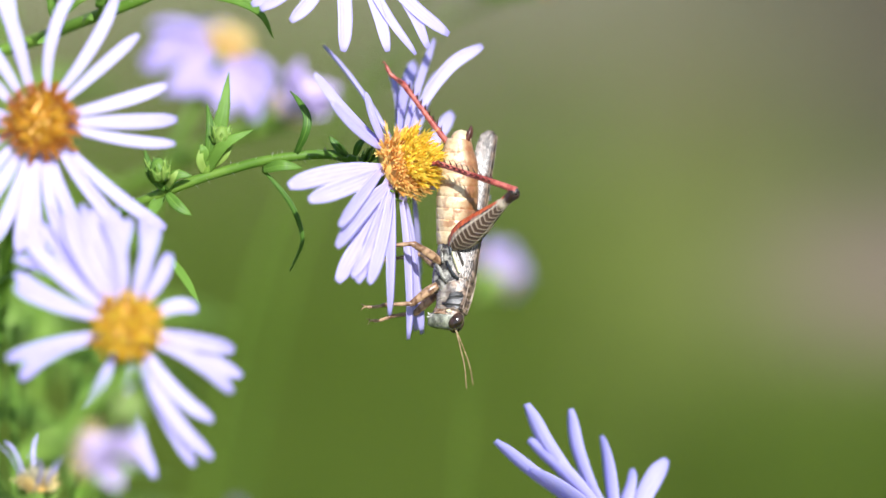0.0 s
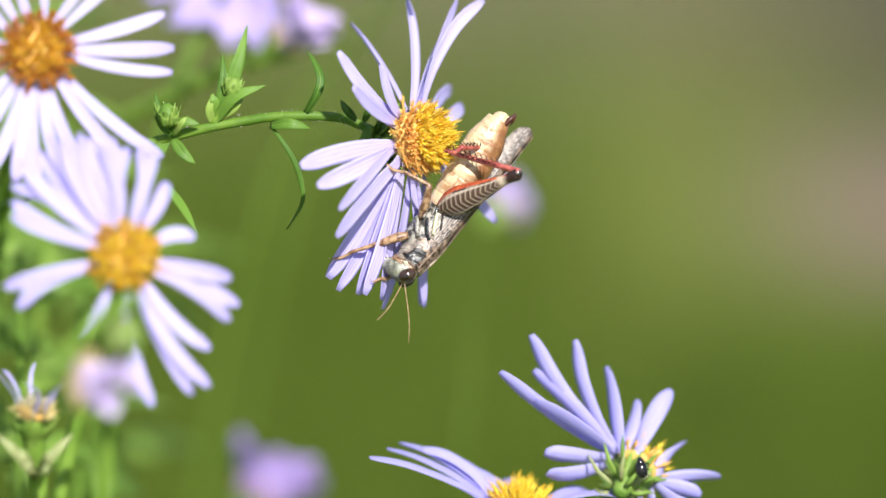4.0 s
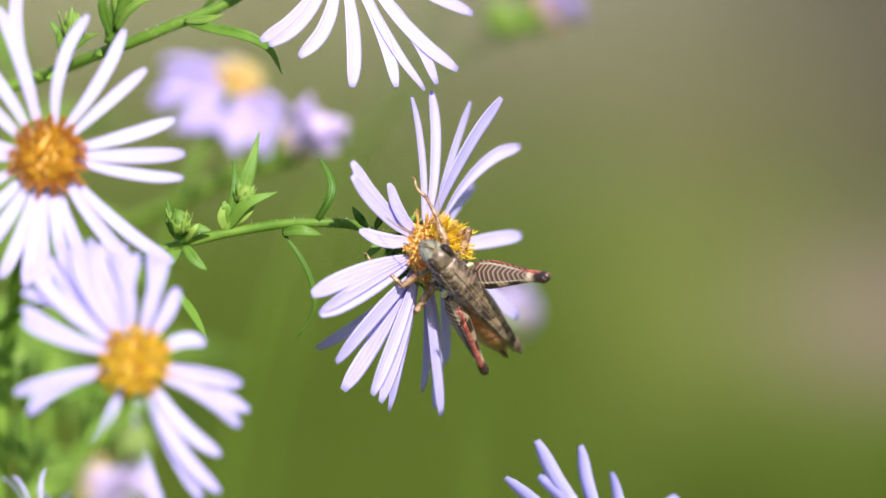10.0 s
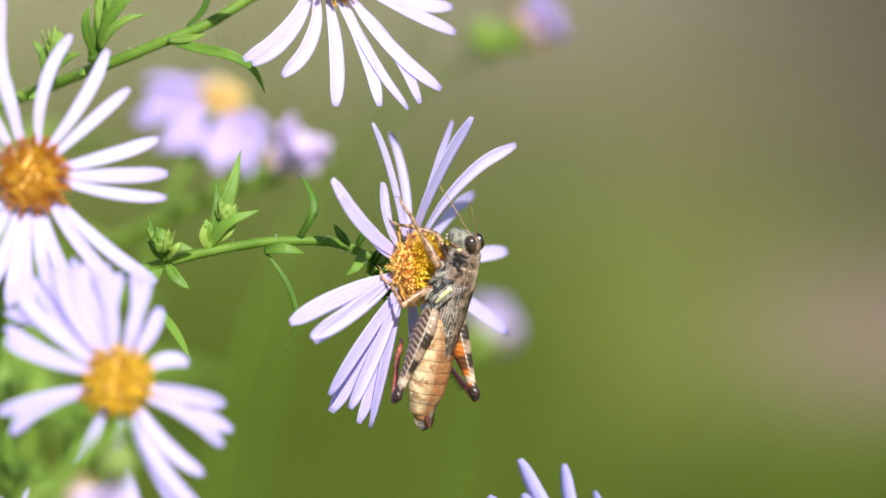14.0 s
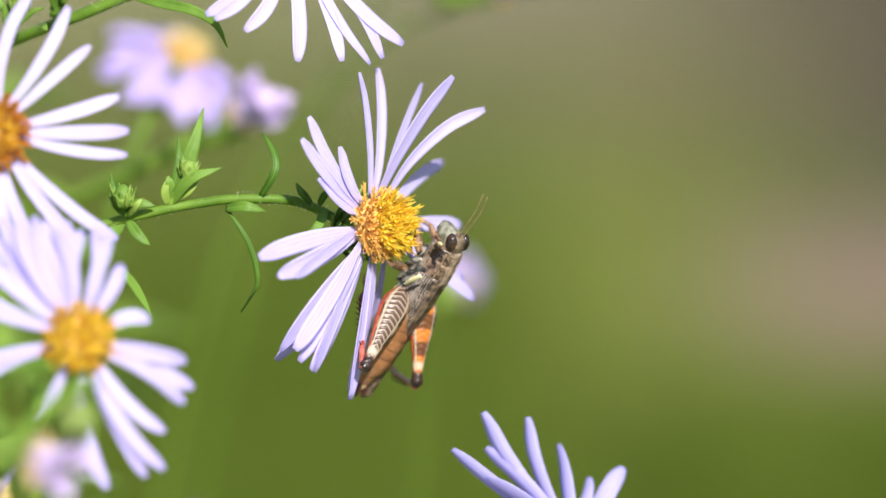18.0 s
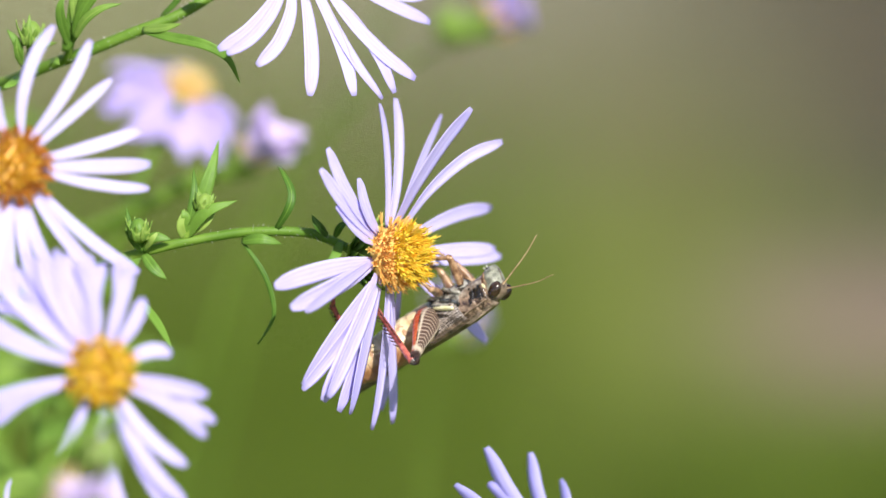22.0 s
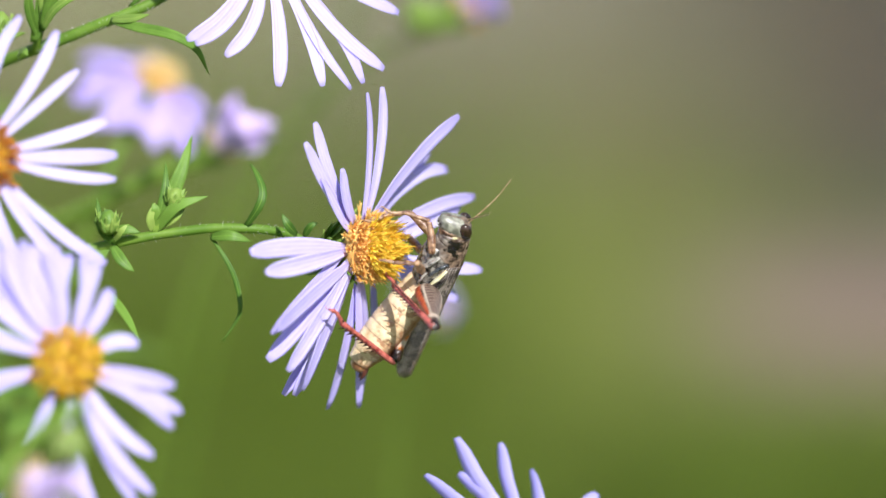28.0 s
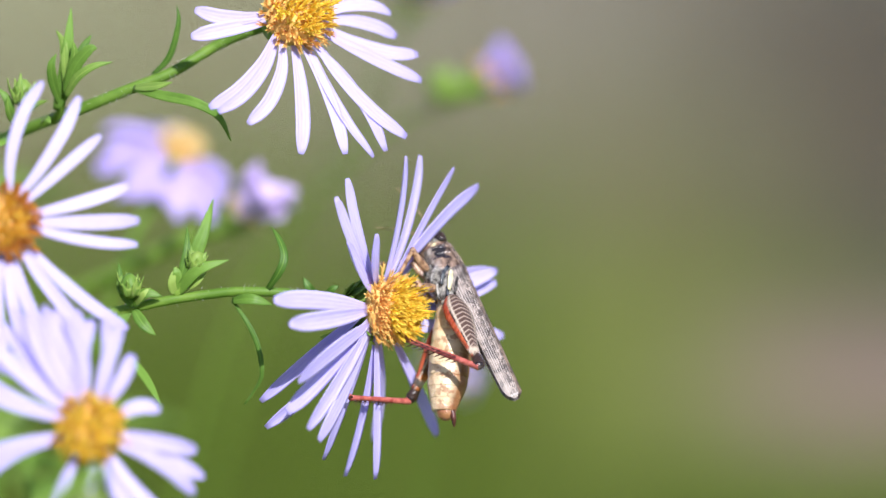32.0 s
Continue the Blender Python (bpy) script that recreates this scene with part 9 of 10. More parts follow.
    walk(JOINTS["RM"][1], [(0, at(3.7, 0, 0, 19.35, 35.6, 31.1)), (0.5, at(3.7, 0, 0, 20.14, 41.86, 28.79)), (1, at(3.7, 0, 0, 20.12, 46.25, 26.89)), (1.5, at(3.7, 0, 0, 20.11, 48.99, 25.89)), (2, at(3.7, 0, 0, 21.01, 50.13, 26.59)), (2.5, at(3.7, 0, 0, 23.76, 58.65, 27.28)), (3, at(3.7, 0, 0, 31.23, 63.79, 34.05)), (3.5, at(3.7, 0, 0, 43.06, 66.09, 45.63)), (4, at(3.7, 0, 0, 56.78, 64.92, 59.33)), (4.5, at(3.7, 0, 0, 52.13, 65.8, 54.65)), (6.5, at(3.7, 0, 0, 32.53, 67.84, 34.55)), (7, at(3.7, 0, 0, 27.67, 68.02, 29.49)), (7.5, at(3.7, 0, 0, 19.02, 59.91, 21.73)), (8, at(3.7, 0, 0, 13.15, 47.01, 17.72)), (8.5, at(3.7, 0, 0, 17.42, 29.6, 32.42)), (9, at(3.7, 0, 0, 88.82, 52.26, 89.06)), (9.5, at(3.7, 0, 0, 147.8, 52.08, 141.4)), (10, at(3.7, 0, 0, 175.19, 38.98, 172.38)), (10.5, at(3.7, 0, 0, 177.01, 7.52, 158.21)), (11, at(3.7, 0, 0, -177, -13, 166.87)), (11.5, at(3.7, 0, 0, -179.83, -7.95, 178.75)), (12, at(3.7, 0, 0, 179, -5.51, -169.67)), (12.5, at(3.7, 0, 0, 177, -7.41, -157.88)), (13, at(3.7, 0, 0, -176.81, 4.25, -143.01)), (13.25, at(3.7, 0, 0, -155.05, 43.62, -140.89)), (13.5, at(3.7, 0, 0, -82.04, 72.23, -82.41)), (14, at(3.7, 0, 0, 122.41, 44.18, 113.87)), (14.5, at(3.7, 0, 0, 127.56, 62.71, 124.34)), (15, at(3.7, 0, 0, 137.43, 79, 136.9)), (15.5, at(3.7, 0, 0, 136.76, 82.9, 136.54)), (17.5, at(3.7, 0, 0, -34.88, 81.99, -35.14)), (18, at(3.7, 0, 0, -33.62, 78.48, -34.16)), (18.5, at(3.7, 0, 0, -53.92, 73.99, -55)), (18.7, at(3.7, 0, 0, -59.15, 71.41, -60.48)), (19, at(3.7, 0, 0, -65.1, 66.51, -66.94)), (19.5, at(3.7, 0, 0, -60.21, 63.95, -62.78)), (20, at(3.7, 0, 0, -55.29, 61.03, -58.79)), (20.5, at(3.7, 0, 0, -36.05, 57.06, -40.94)), (21, at(3.7, 0, 0, -19.2, 50.49, -24.29)), (21.5, at(3.7, 0, 0, -18.74, 39.87, -27.89)), (22, at(3.7, 0, 0, -15, 23.92, -33.45)), (22.5, at(3.7, 0, 0, -23.08, 49.08, -29.42)), (23, at(3.7, 0, 0, -29.58, 65.19, -32.02)), (23.5, at(3.7, 0, 0, -21.59, 59.58, -24.65)), (24, at(3.7, 0, 0, -8, 53.52, -9.91)), (24.5, at(3.7, 0, 0, -10.93, 59.96, -12.58)), (26.5, at(3.7, 0, 0, -110.23, 75.89, -109.67)), (26.75, at(3.7, 0, 0, -129.67, 73.17, -128.45)), (27, at(3.7, 0, 0, -142.18, 69.96, -140.44)), (27.5, at(3.7, 0, 0, -125.78, 78.43, -125.22)), (28, at(3.7, 0, 0, -63.22, 81.03, -63.5)), (28.5, at(3.7, 0, 0, -109.75, 81.39, -109.55)), (29, at(3.7, 0, 0, -134.5, 77.09, -133.77)), (29.5, at(3.7, 0, 0, -154.76, 72.66, -153.72)), (30, at(3.7, 0, 0, -170.43, 68.81, -169.75)), (30.5, at(3.7, 0, 0, 179.07, 73.8, 179.03)), (31, at(3.7, 0, 0, 140.38, 78.42, 139.8)), (31.5, at(3.7, 0, 0, -172.56, 83.49, -172.51)), (31.667, at(3.7, 0, 0, -1.21, 50.98, -23.02)), (31.833, at(3.7, 0, 0, 15.02, 7.54, -35.94)), (32, at(3.7, 0, 0, 43.42, -28.76, -63.05))])
    walk(JOINTS["RF"][0], held([(0, at(3.9, -1.5, -1.9, 102.04, 44.97, 8.57)), (0.5, at(3.9, -1.5, -1.9, 102.22, 46.06, 8.87)), (1, at(3.9, -1.5, -1.9, 102, 47.47, 8.9)), (1.5, at(3.9, -1.5, -1.9, 101.35, 49.31, 8.65)), (2, at(3.9, -1.5, -1.9, 100.32, 51.54, 8.11)), (2.5, at(3.9, -1.5, -1.9, 105.27, 47.55, 11.39)), (3, at(3.9, -1.5, -1.9, 107.97, 43.63, 12.61)), (3.5, at(3.9, -1.5, -1.9, 108.69, 39.69, 12.19)), (4, at(3.9, -1.5, -1.9, 106.76, 35.73, 9.97)), (4.5, at(3.9, -1.5, -1.9, 105.52, 37.34, 9.56)), (6.5, at(3.9, -1.5, -1.9, 100.7, 44.34, 7.52)), (7, at(3.9, -1.5, -1.9, 99.52, 46.18, 6.9)), (7.5, at(3.9, -1.5, -1.9, 103.07, 47.25, 9.67)), (8, at(3.9, -1.5, -1.9, 99.41, 45.78, 6.77)), (8.5, at(3.9, -1.5, -1.9, 76.08, 56.61, -11.69)), (9, at(3.9, -1.5, -1.9, 98.49, 58.76, 7.28)), (9.5, at(3.9, -1.5, -1.9, 78.98, 57.23, -9.3)), (10, at(3.9, -1.5, -1.9, 48.01, 47.52, -33.58)), (10.5, at(3.9, -1.5, -1.9, 56.13, 44.54, -25.21)), (11, at(3.9, -1.5, -1.9, 56.1, 38.06, -22.5)), (11.5, at(3.9, -1.5, -1.9, 76.65, 43.14, -9.21)), (12, at(3.9, -1.5, -1.9, 89.13, 46.68, -0.64)), (12.5, at(3.9, -1.5, -1.9, 121.49, 42.07, 22.32)), (13, at(3.9, -1.5, -1.9, 145.23, 38.19, 41.69)), (13.5, at(3.9, -1.5, -1.9, 135.83, 46.91, 36.93)), (14, at(3.9, -1.5, -1.9, 109.15, 43.3, 13.4)), (14.5, at(3.9, -1.5, -1.9, 102.44, 41.5, 8.32)), (15, at(3.9, -1.5, -1.9, 97.36, 37.44, 4.49)), (15.5, at(3.9, -1.5, -1.9, 100.55, 38.06, 6.55)), (17.5, at(3.9, -1.5, -1.9, 33.21, 57.36, -52.14)), (18, at(3.9, -1.5, -1.9, 25.42, 57.41, -60.57)), (18.5, at(3.9, -1.5, -1.9, 36.69, 58.37, -48.81)), (18.7, at(3.9, -1.5, -1.9, 44.78, 58.53, -40.68)), (19, at(3.9, -1.5, -1.9, 64.59, 56.99, -21.72)), (19.5, at(3.9, -1.5, -1.9, 35.83, 62.72, -50.91)), (20, at(3.9, -1.5, -1.9, 15.69, 64.31, -72.68)), (20.5, at(3.9, -1.5, -1.9, -20.2, 77.2, -110.67)), (21, at(3.9, -1.5, -1.9, -129.39, 75.03, 141.57)), (21.5, at(3.9, -1.5, -1.9, -172.53, 60.8, 98.54)), (22, at(3.9, -1.5, -1.9, -169.64, 60.81, 101.83)), (22.5, at(3.9, -1.5, -1.9, -176.03, 65.08, 94.38)), (23, at(3.9, -1.5, -1.9, -31.52, 65.1, -124.07)), (23.5, at(3.9, -1.5, -1.9, -59.06, 70.55, -150.52)), (24, at(3.9, -1.5, -1.9, -147.38, 65.26, 125.18)), (24.5, at(3.9, -1.5, -1.9, -67.49, 67.33, -159.07)), (26.5, at(3.9, -1.5, -1.9, -4.59, 19.89, -103.28)), (26.75, at(3.9, -1.5, -1.9, -2.36, 13.94, -99.71)), (27, at(3.9, -1.5, -1.9, -0.84, 8.02, -96.01)), (27.5, at(3.9, -1.5, -1.9, 4.61, 35.64, -82.12)), (28, at(3.9, -1.5, -1.9, 35.86, 60.16, -50.2)), (28.5, at(3.9, -1.5, -1.9, 33.96, 58.69, -51.75)), (29, at(3.9, -1.5, -1.9, 32.24, 57.27, -53.14)), (29.5, at(3.9, -1.5, -1.9, 38.65, 47.18, -42.53)), (30, at(3.9, -1.5, -1.9, 43.28, 37.8, -33.06)), (30.5, at(3.9, -1.5, -1.9, 21.77, 37.06, -56.47)), (31, at(3.9, -1.5, -1.9, 12.71, 39.3, -70.4)), (31.5, at(3.9, -1.5, -1.9, 41.44, 32.66, -31.43)), (31.75, at(3.9, -1.5, -1.9, 112.86, 37.25, 11.14)), (32, at(3.9, -1.5, -1.9, 167.51, 7.99, 32.13))]))
    walk(JOINTS["RF"][1], [(0, at(3.2, 0, 0, 6.75, -10.54, -32.9)), (0.5, at(3.2, 0, 0, 6.96, -10.79, -33.12)), (1, at(3.2, 0, 0, 6.63, -10.56, -32.4)), (1.5, at(3.2, 0, 0, 5.82, -9.87, -30.74)), (2, at(3.2, 0, 0, 4.67, -8.78, -28.16)), (2.5, at(3.2, 0, 0, 3.58, -9.23, -21.3)), (3, at(3.2, 0, 0, 1.87, -7.39, -14.25)), (3.5, at(3.2, 0, 0, 0.53, -4.11, -7.31)), (4, at(3.2, 0, 0, 0, -0.21, -0.38)), (4.5, at(3.2, 0, 0, 0.01, -0.66, -1.26)), (6.5, at(3.2, 0, 0, 0.08, -1.4, -3.13)), (7, at(3.2, 0, 0, 0.08, -1.38, -3.18)), (7.5, at(3.2, 0, 0, 1.41, 8.74, 9.17)), (8, at(3.2, 0, 0, 4.8, 30.73, 9.34)), (8.5, at(3.2, 0, 0, 1.51, 12, 7.21)), (9, at(3.2, 0, 0, 0.04, 3.13, 0.7)), (9.5, at(3.2, 0, 0, 0, 0.94, 0.19)), (10, at(3.2, 0, 0, 0.36, 8.15, 2.55)), (10.5, at(3.2, 0, 0, 3.99, 27.86, 8.49)), (11, at(3.2, 0, 0, -9.53, 59.77, -11)), (11.5, at(3.2, 0, 0, 0.52, 19.36, 1.57)), (12, at(3.2, 0, 0, -0.01, -3.08, 0.16)), (12.5, at(3.2, 0, 0, -0.15, 3.99, -2.13)), (13, at(3.2, 0, 0, 0.22, -0.59, -20.2)), (13.5, at(3.2, 0, 0, -4.61, 12.14, -20.98)), (14, at(3.2, 0, 0, -14.32, 15.71, -43.31)), (14.5, at(3.2, 0, 0, -14.03, 14.85, -44.28)), (15, at(3.2, 0, 0, -13.93, 13.2, -47.37)), (15.5, at(3.2, 0, 0, -12.56, 11.5, -48.19)), (17.5, at(3.2, 0, 0, -16.42, 49.07, -21.31)), (18, at(3.2, 0, 0, -13.72, 51.65, -17.29)), (18.5, at(3.2, 0, 0, -21.89, 49.87, -27.72)), (18.7, at(3.2, 0, 0, -25.42, 47.7, -32.72)), (19, at(3.2, 0, 0, -30.32, 40.95, -41.75)), (19.5, at(3.2, 0, 0, -25.51, 50.29, -31.82)), (20, at(3.2, 0, 0, -21.48, 54.24, -25.87)), (20.5, at(3.2, 0, 0, -9.42, 43.66, -13.52)), (21, at(3.2, 0, 0, -2.23, 24.87, -5.28)), (21.5, at(3.2, 0, 0, -1.9, 6.97, -15.27)), (22, at(3.2, 0, 0, -2.09, 7.32, -16.02)), (22.5, at(3.2, 0, 0, -3.46, 9.26, -20.61)), (23, at(3.2, 0, 0, -9.8, 64.18, -10.87)), (23.5, at(3.2, 0, 0, -5.46, 50.17, -7.09)), (24, at(3.2, 0, 0, -1.78, 15.62, -6.58)), (24.5, at(3.2, 0, 0, -1.93, 43.04, -2.83)), (26.5, at(3.2, 0, 0, -52.04, 64.99, -54.74)), (26.75, at(3.2, 0, 0, -64.26, 66.67, -66.12)), (27, at(3.2, 0, 0, -77.48, 67.74, -78.38)), (27.5, at(3.2, 0, 0, -50.29, 53.87, -56.14)), (28, at(3.2, 0, 0, -26.25, 28.83, -45.63)), (28.5, at(3.2, 0, 0, -33.79, 32.22, -51.45)), (29, at(3.2, 0, 0, -42.4, 51.78, -49.29)), (29.5, at(3.2, 0, 0, -58.98, 57.6, -63.08)), (30, at(3.2, 0, 0, -72.89, 60.54, -75)), (30.5, at(3.2, 0, 0, -103.33, 79.87, -103.13)), (31, at(3.2, 0, 0, -147.69, 85.79, -147.62)), (31.5, at(3.2, 0, 0, -110.21, 68.19, -108.87)), (31.667, at(3.2, 0, 0, -19.52, 41.85, -28.83)), (31.833, at(3.2, 0, 0, 3.01, -5.89, -21.93)), (32, at(3.2, 0, 0, 31.79, -52.14, -38.14))])
    walk(JOINTS["LM"][0], held([(0, at(1.2, 1.6, -2, -150.51, 42.99, 129.67)), (0.5, at(1.2, 1.6, -2, -160.56, 44.47, 116.74)), (1, at(1.2, 1.6, -2, -170.42, 45.09, 103.41)), (1.5, at(1.2, 1.6, -2, 179.64, 44.82, 89.49)), (2, at(1.2, 1.6, -2, 169.41, 43.67, 74.85)), (2.5, at(1.2, 1.6, -2, -178.44, 30.53, 93.07)), (3, at(1.2, 1.6, -2, -174.93, 20.36, 104.3)), (3.5, at(1.2, 1.6, -2, -174.75, 12.65, 112.75)), (4, at(1.2, 1.6, -2, -175.94, 7.29, 119.2)), (4.5, at(1.2, 1.6, -2, -174.87, 8.47, 121.37)), (6.5, at(1.2, 1.6, -2, -169.1, 13.06, 130.44)), (7, at(1.2, 1.6, -2, -167.18, 14.19, 132.87)), (7.5, at(1.2, 1.6, -2, -163.02, 19.78, 132.05)), (8, at(1.2, 1.6, -2, -169.47, 18.61, 120.23)), (8.5, at(1.2, 1.6, -2, -169.8, 46.32, 103.97)), (9, at(1.2, 1.6, -2, -179.92, 0.73, 96.51)), (9.5, at(1.2, 1.6, -2, -179.75, -13.42, 88.9)), (10, at(1.2, 1.6, -2, 177.97, -13.13, 98.88)), (10.5, at(1.2, 1.6, -2, 171.87, -21.53, 111.27)), (11, at(1.2, 1.6, -2, 164.72, -24.19, 123.7)), (11.5, at(1.2, 1.6, -2, 171.53, -18.97, 114.61)), (12, at(1.2, 1.6, -2, 177.25, -10.51, 104.74)), (12.5, at(1.2, 1.6, -2, 177.75, -5.29, 113.07)), (13, at(1.2, 1.6, -2, -177.9, 3.38, 121.88)), (13.5, at(1.2, 1.6, -2, -166.82, 16.66, 129.25)), (14, at(1.2, 1.6, -2, -166.08, 17.7, 129.18)), (14.5, at(1.2, 1.6, -2, -139.19, 36.1, 145.69)), (15, at(1.2, 1.6, -2, -131.24, 43.29, 148.99)), (15.5, at(1.2, 1.6, -2, -141.94, 40, 140.62)), (17.5, at(1.2, 1.6, -2, 178.28, 9.83, 80.01)), (18, at(1.2, 1.6, -2, 178.02, 6.75, 73.58)), (18.5, at(1.2, 1.6, -2, 177.99, 7.97, 75.79)), (18.7, at(1.2, 1.6, -2, 177.97, 8.67, 76.73)), (19, at(1.2, 1.6, -2, 177.94, 9.94, 78.22)), (19.5, at(1.2, 1.6, -2, 179.13, 3.91, 77.42)), (20, at(1.2, 1.6, -2, -179.66, -1.41, 76.47)), (20.5, at(1.2, 1.6, -2, 179.94, 0.84, 85.75)), (21, at(1.2, 1.6, -2, -179.56, 4.28, 95.93)), (21.5, at(1.2, 1.6, -2, -179.69, -3.69, 85.26)), (22, at(1.2, 1.6, -2, -177.6, -8.56, 74.27)), (22.5, at(1.2, 1.6, -2, -177.81, -5.85, 69.48)), (23, at(1.2, 1.6, -2, -178.06, -3.61, 61.74)), (23.5, at(1.2, 1.6, -2, -178.35, -11.82, 82)), (24, at(1.2, 1.6, -2, 178.13, -17.5, 96.2)), (24.5, at(1.2, 1.6, -2, -179.38, -10.63, 86.66)), (26.5, at(1.2, 1.6, -2, 167.93, 15.41, 51.19)), (26.75, at(1.2, 1.6, -2, 163.73, 17.82, 46.35)), (27, at(1.2, 1.6, -2, 158.85, 19.89, 41.34)), (27.5, at(1.2, 1.6, -2, 158.32, 20.81, 41.79)), (28, at(1.2, 1.6, -2, 157.89, 21.99, 42.67)), (28.5, at(1.2, 1.6, -2, 157.75, 27.28, 48.25)), (29, at(1.2, 1.6, -2, 158.17, 33.42, 53.97)), (29.5, at(1.2, 1.6, -2, 167.34, 25.27, 62.25)), (30, at(1.2, 1.6, -2, 174.67, 17.53, 72.8)), (30.5, at(1.2, 1.6, -2, 167.31, 18.21, 54.22)), (31, at(1.2, 1.6, -2, 157.18, 18.6, 37.17)), (31.5, at(1.2, 1.6, -2, 179.14, 11.62, 85.73)), (32, at(1.2, 1.6, -2, -178.03, 9.76, 101.49))]))
    walk(JOINTS["LM"][1], [(0, at(3.7, 0, 0, -38.41, -36.87, 52.89)), (0.5, at(3.7, 0, 0, -33.5, -37.98, 47.08)), (1, at(3.7, 0, 0, -28.06, -38.16, 40.78)), (1.5, at(3.7, 0, 0, -22.19, -37.6, 33.77)), (2, at(3.7, 0, 0, -15.79, -36.31, 25.53)), (2.5, at(3.7, 0, 0, -39.37, -41.42, 51.12)), (3, at(3.7, 0, 0, -64.07, -41.35, 72.19)), (3.5, at(3.7, 0, 0, -89.11, -38.74, 89.45)), (4, at(3.7, 0, 0, -112.71, -34.46, 103.32)), (4.5, at(3.7, 0, 0, -114.98, -33.31, 104.35)), (6.5, at(3.7, 0, 0, -125.82, -28.06, 108.75)), (7, at(3.7, 0, 0, -128.99, -26.61, 109.93)), (7.5, at(3.7, 0, 0, -117.05, -15.1, 97.58)), (8, at(3.7, 0, 0, -56.85, -9.95, 83.56)), (8.25, at(3.7, 0, 0, -21.82, -6.03, 47.02)), (8.5, at(3.7, 0, 0, 5.24, 16.35, 18.03)), (9, at(3.7, 0, 0, 9.03, -21.15, -23.78)), (9.5, at(3.7, 0, 0, 53.23, -50.85, -59.9)), (10, at(3.7, 0, 0, 79.26, -67.98, -80.03)), (10.5, at(3.7, 0, 0, -14.91, -43.17, 21.26)), (11, at(3.7, 0, 0, -13.06, -27.48, 26.7)), (11.5, at(3.7, 0, 0, -16.55, -30.17, 30.6)), (12, at(3.7, 0, 0, 31.54, -66.27, -33.84)), (12.5, at(3.7, 0, 0, 33.64, -76.88, -34.34)), (13, at(3.7, 0, 0, -83.31, -86.22, 83.32)), (13.5, at(3.7, 0, 0, -79.3, -73.13, 79.75)), (14, at(3.7, 0, 0, -123.55, -61.33, 120.19)), (14.5, at(3.7, 0, 0, -98.11, -42.58, 95.51)), (15, at(3.7, 0, 0, -85.32, -25.09, 88.01)), (15.5, at(3.7, 0, 0, -92.3, -38, 91.42)), (17.5, at(3.7, 0, 0, -154.25, -81.7, 154.01)), (18, at(3.7, 0, 0, 172.53, -81.53, -172.45)), (18.5, at(3.7, 0, 0, 129.68, -81.7, -129.38)), (18.7, at(3.7, 0, 0, 113.69, -80.66, -113.41)), (19, at(3.7, 0, 0, 95.43, -78.16, -95.31)), (19.5, at(3.7, 0, 0, 81.08, -74.29, -81.41)), (20, at(3.7, 0, 0, 60.84, -68.26, -62.6)), (20.5, at(3.7, 0, 0, 42.53, -65.97, -45.12)), (21, at(3.7, 0, 0, 24.36, -62.33, -27.08)), (21.5, at(3.7, 0, 0, 29.23, -59.4, -33.03)), (22, at(3.7, 0, 0, 46.97, -59.97, -51.06)), (22.5, at(3.7, 0, 0, 136.04, -60.97, -132.2)), (23, at(3.7, 0, 0, 163.89, -48.66, -158.96)), (23.5, at(3.7, 0, 0, 163.66, -55.27, -160.37)), (24, at(3.7, 0, 0, 174.52, -68.16, -174.1)), (24.5, at(3.7, 0, 0, 168.07, -60.38, -166.33)), (26.5, at(3.7, 0, 0, 165.86, -49.63, -161.7)), (26.75, at(3.7, 0, 0, 165.07, -49.25, -160.61)), (27, at(3.7, 0, 0, 163.93, -48.94, -159.09)), (27.5, at(3.7, 0, 0, 155.98, -50.98, -150.16)), (28, at(3.7, 0, 0, 146.23, -52.05, -139.7)), (28.5, at(3.7, 0, 0, 140.41, -46.56, -131.28)), (29, at(3.7, 0, 0, 132.76, -41.32, -121.41)), (29.5, at(3.7, 0, 0, 149.39, -44.94, -140.05)), (30, at(3.7, 0, 0, 162.3, -42.19, -154.58)), (30.5, at(3.7, 0, 0, 165.59, -51.43, -161.81)), (31, at(3.7, 0, 0, 164.12, -61.69, -162.1)), (31.5, at(3.7, 0, 0, -179.06, -54.61, 178.84)), (32, at(3.7, 0, 0, -163.31, -50.67, 158.81))])
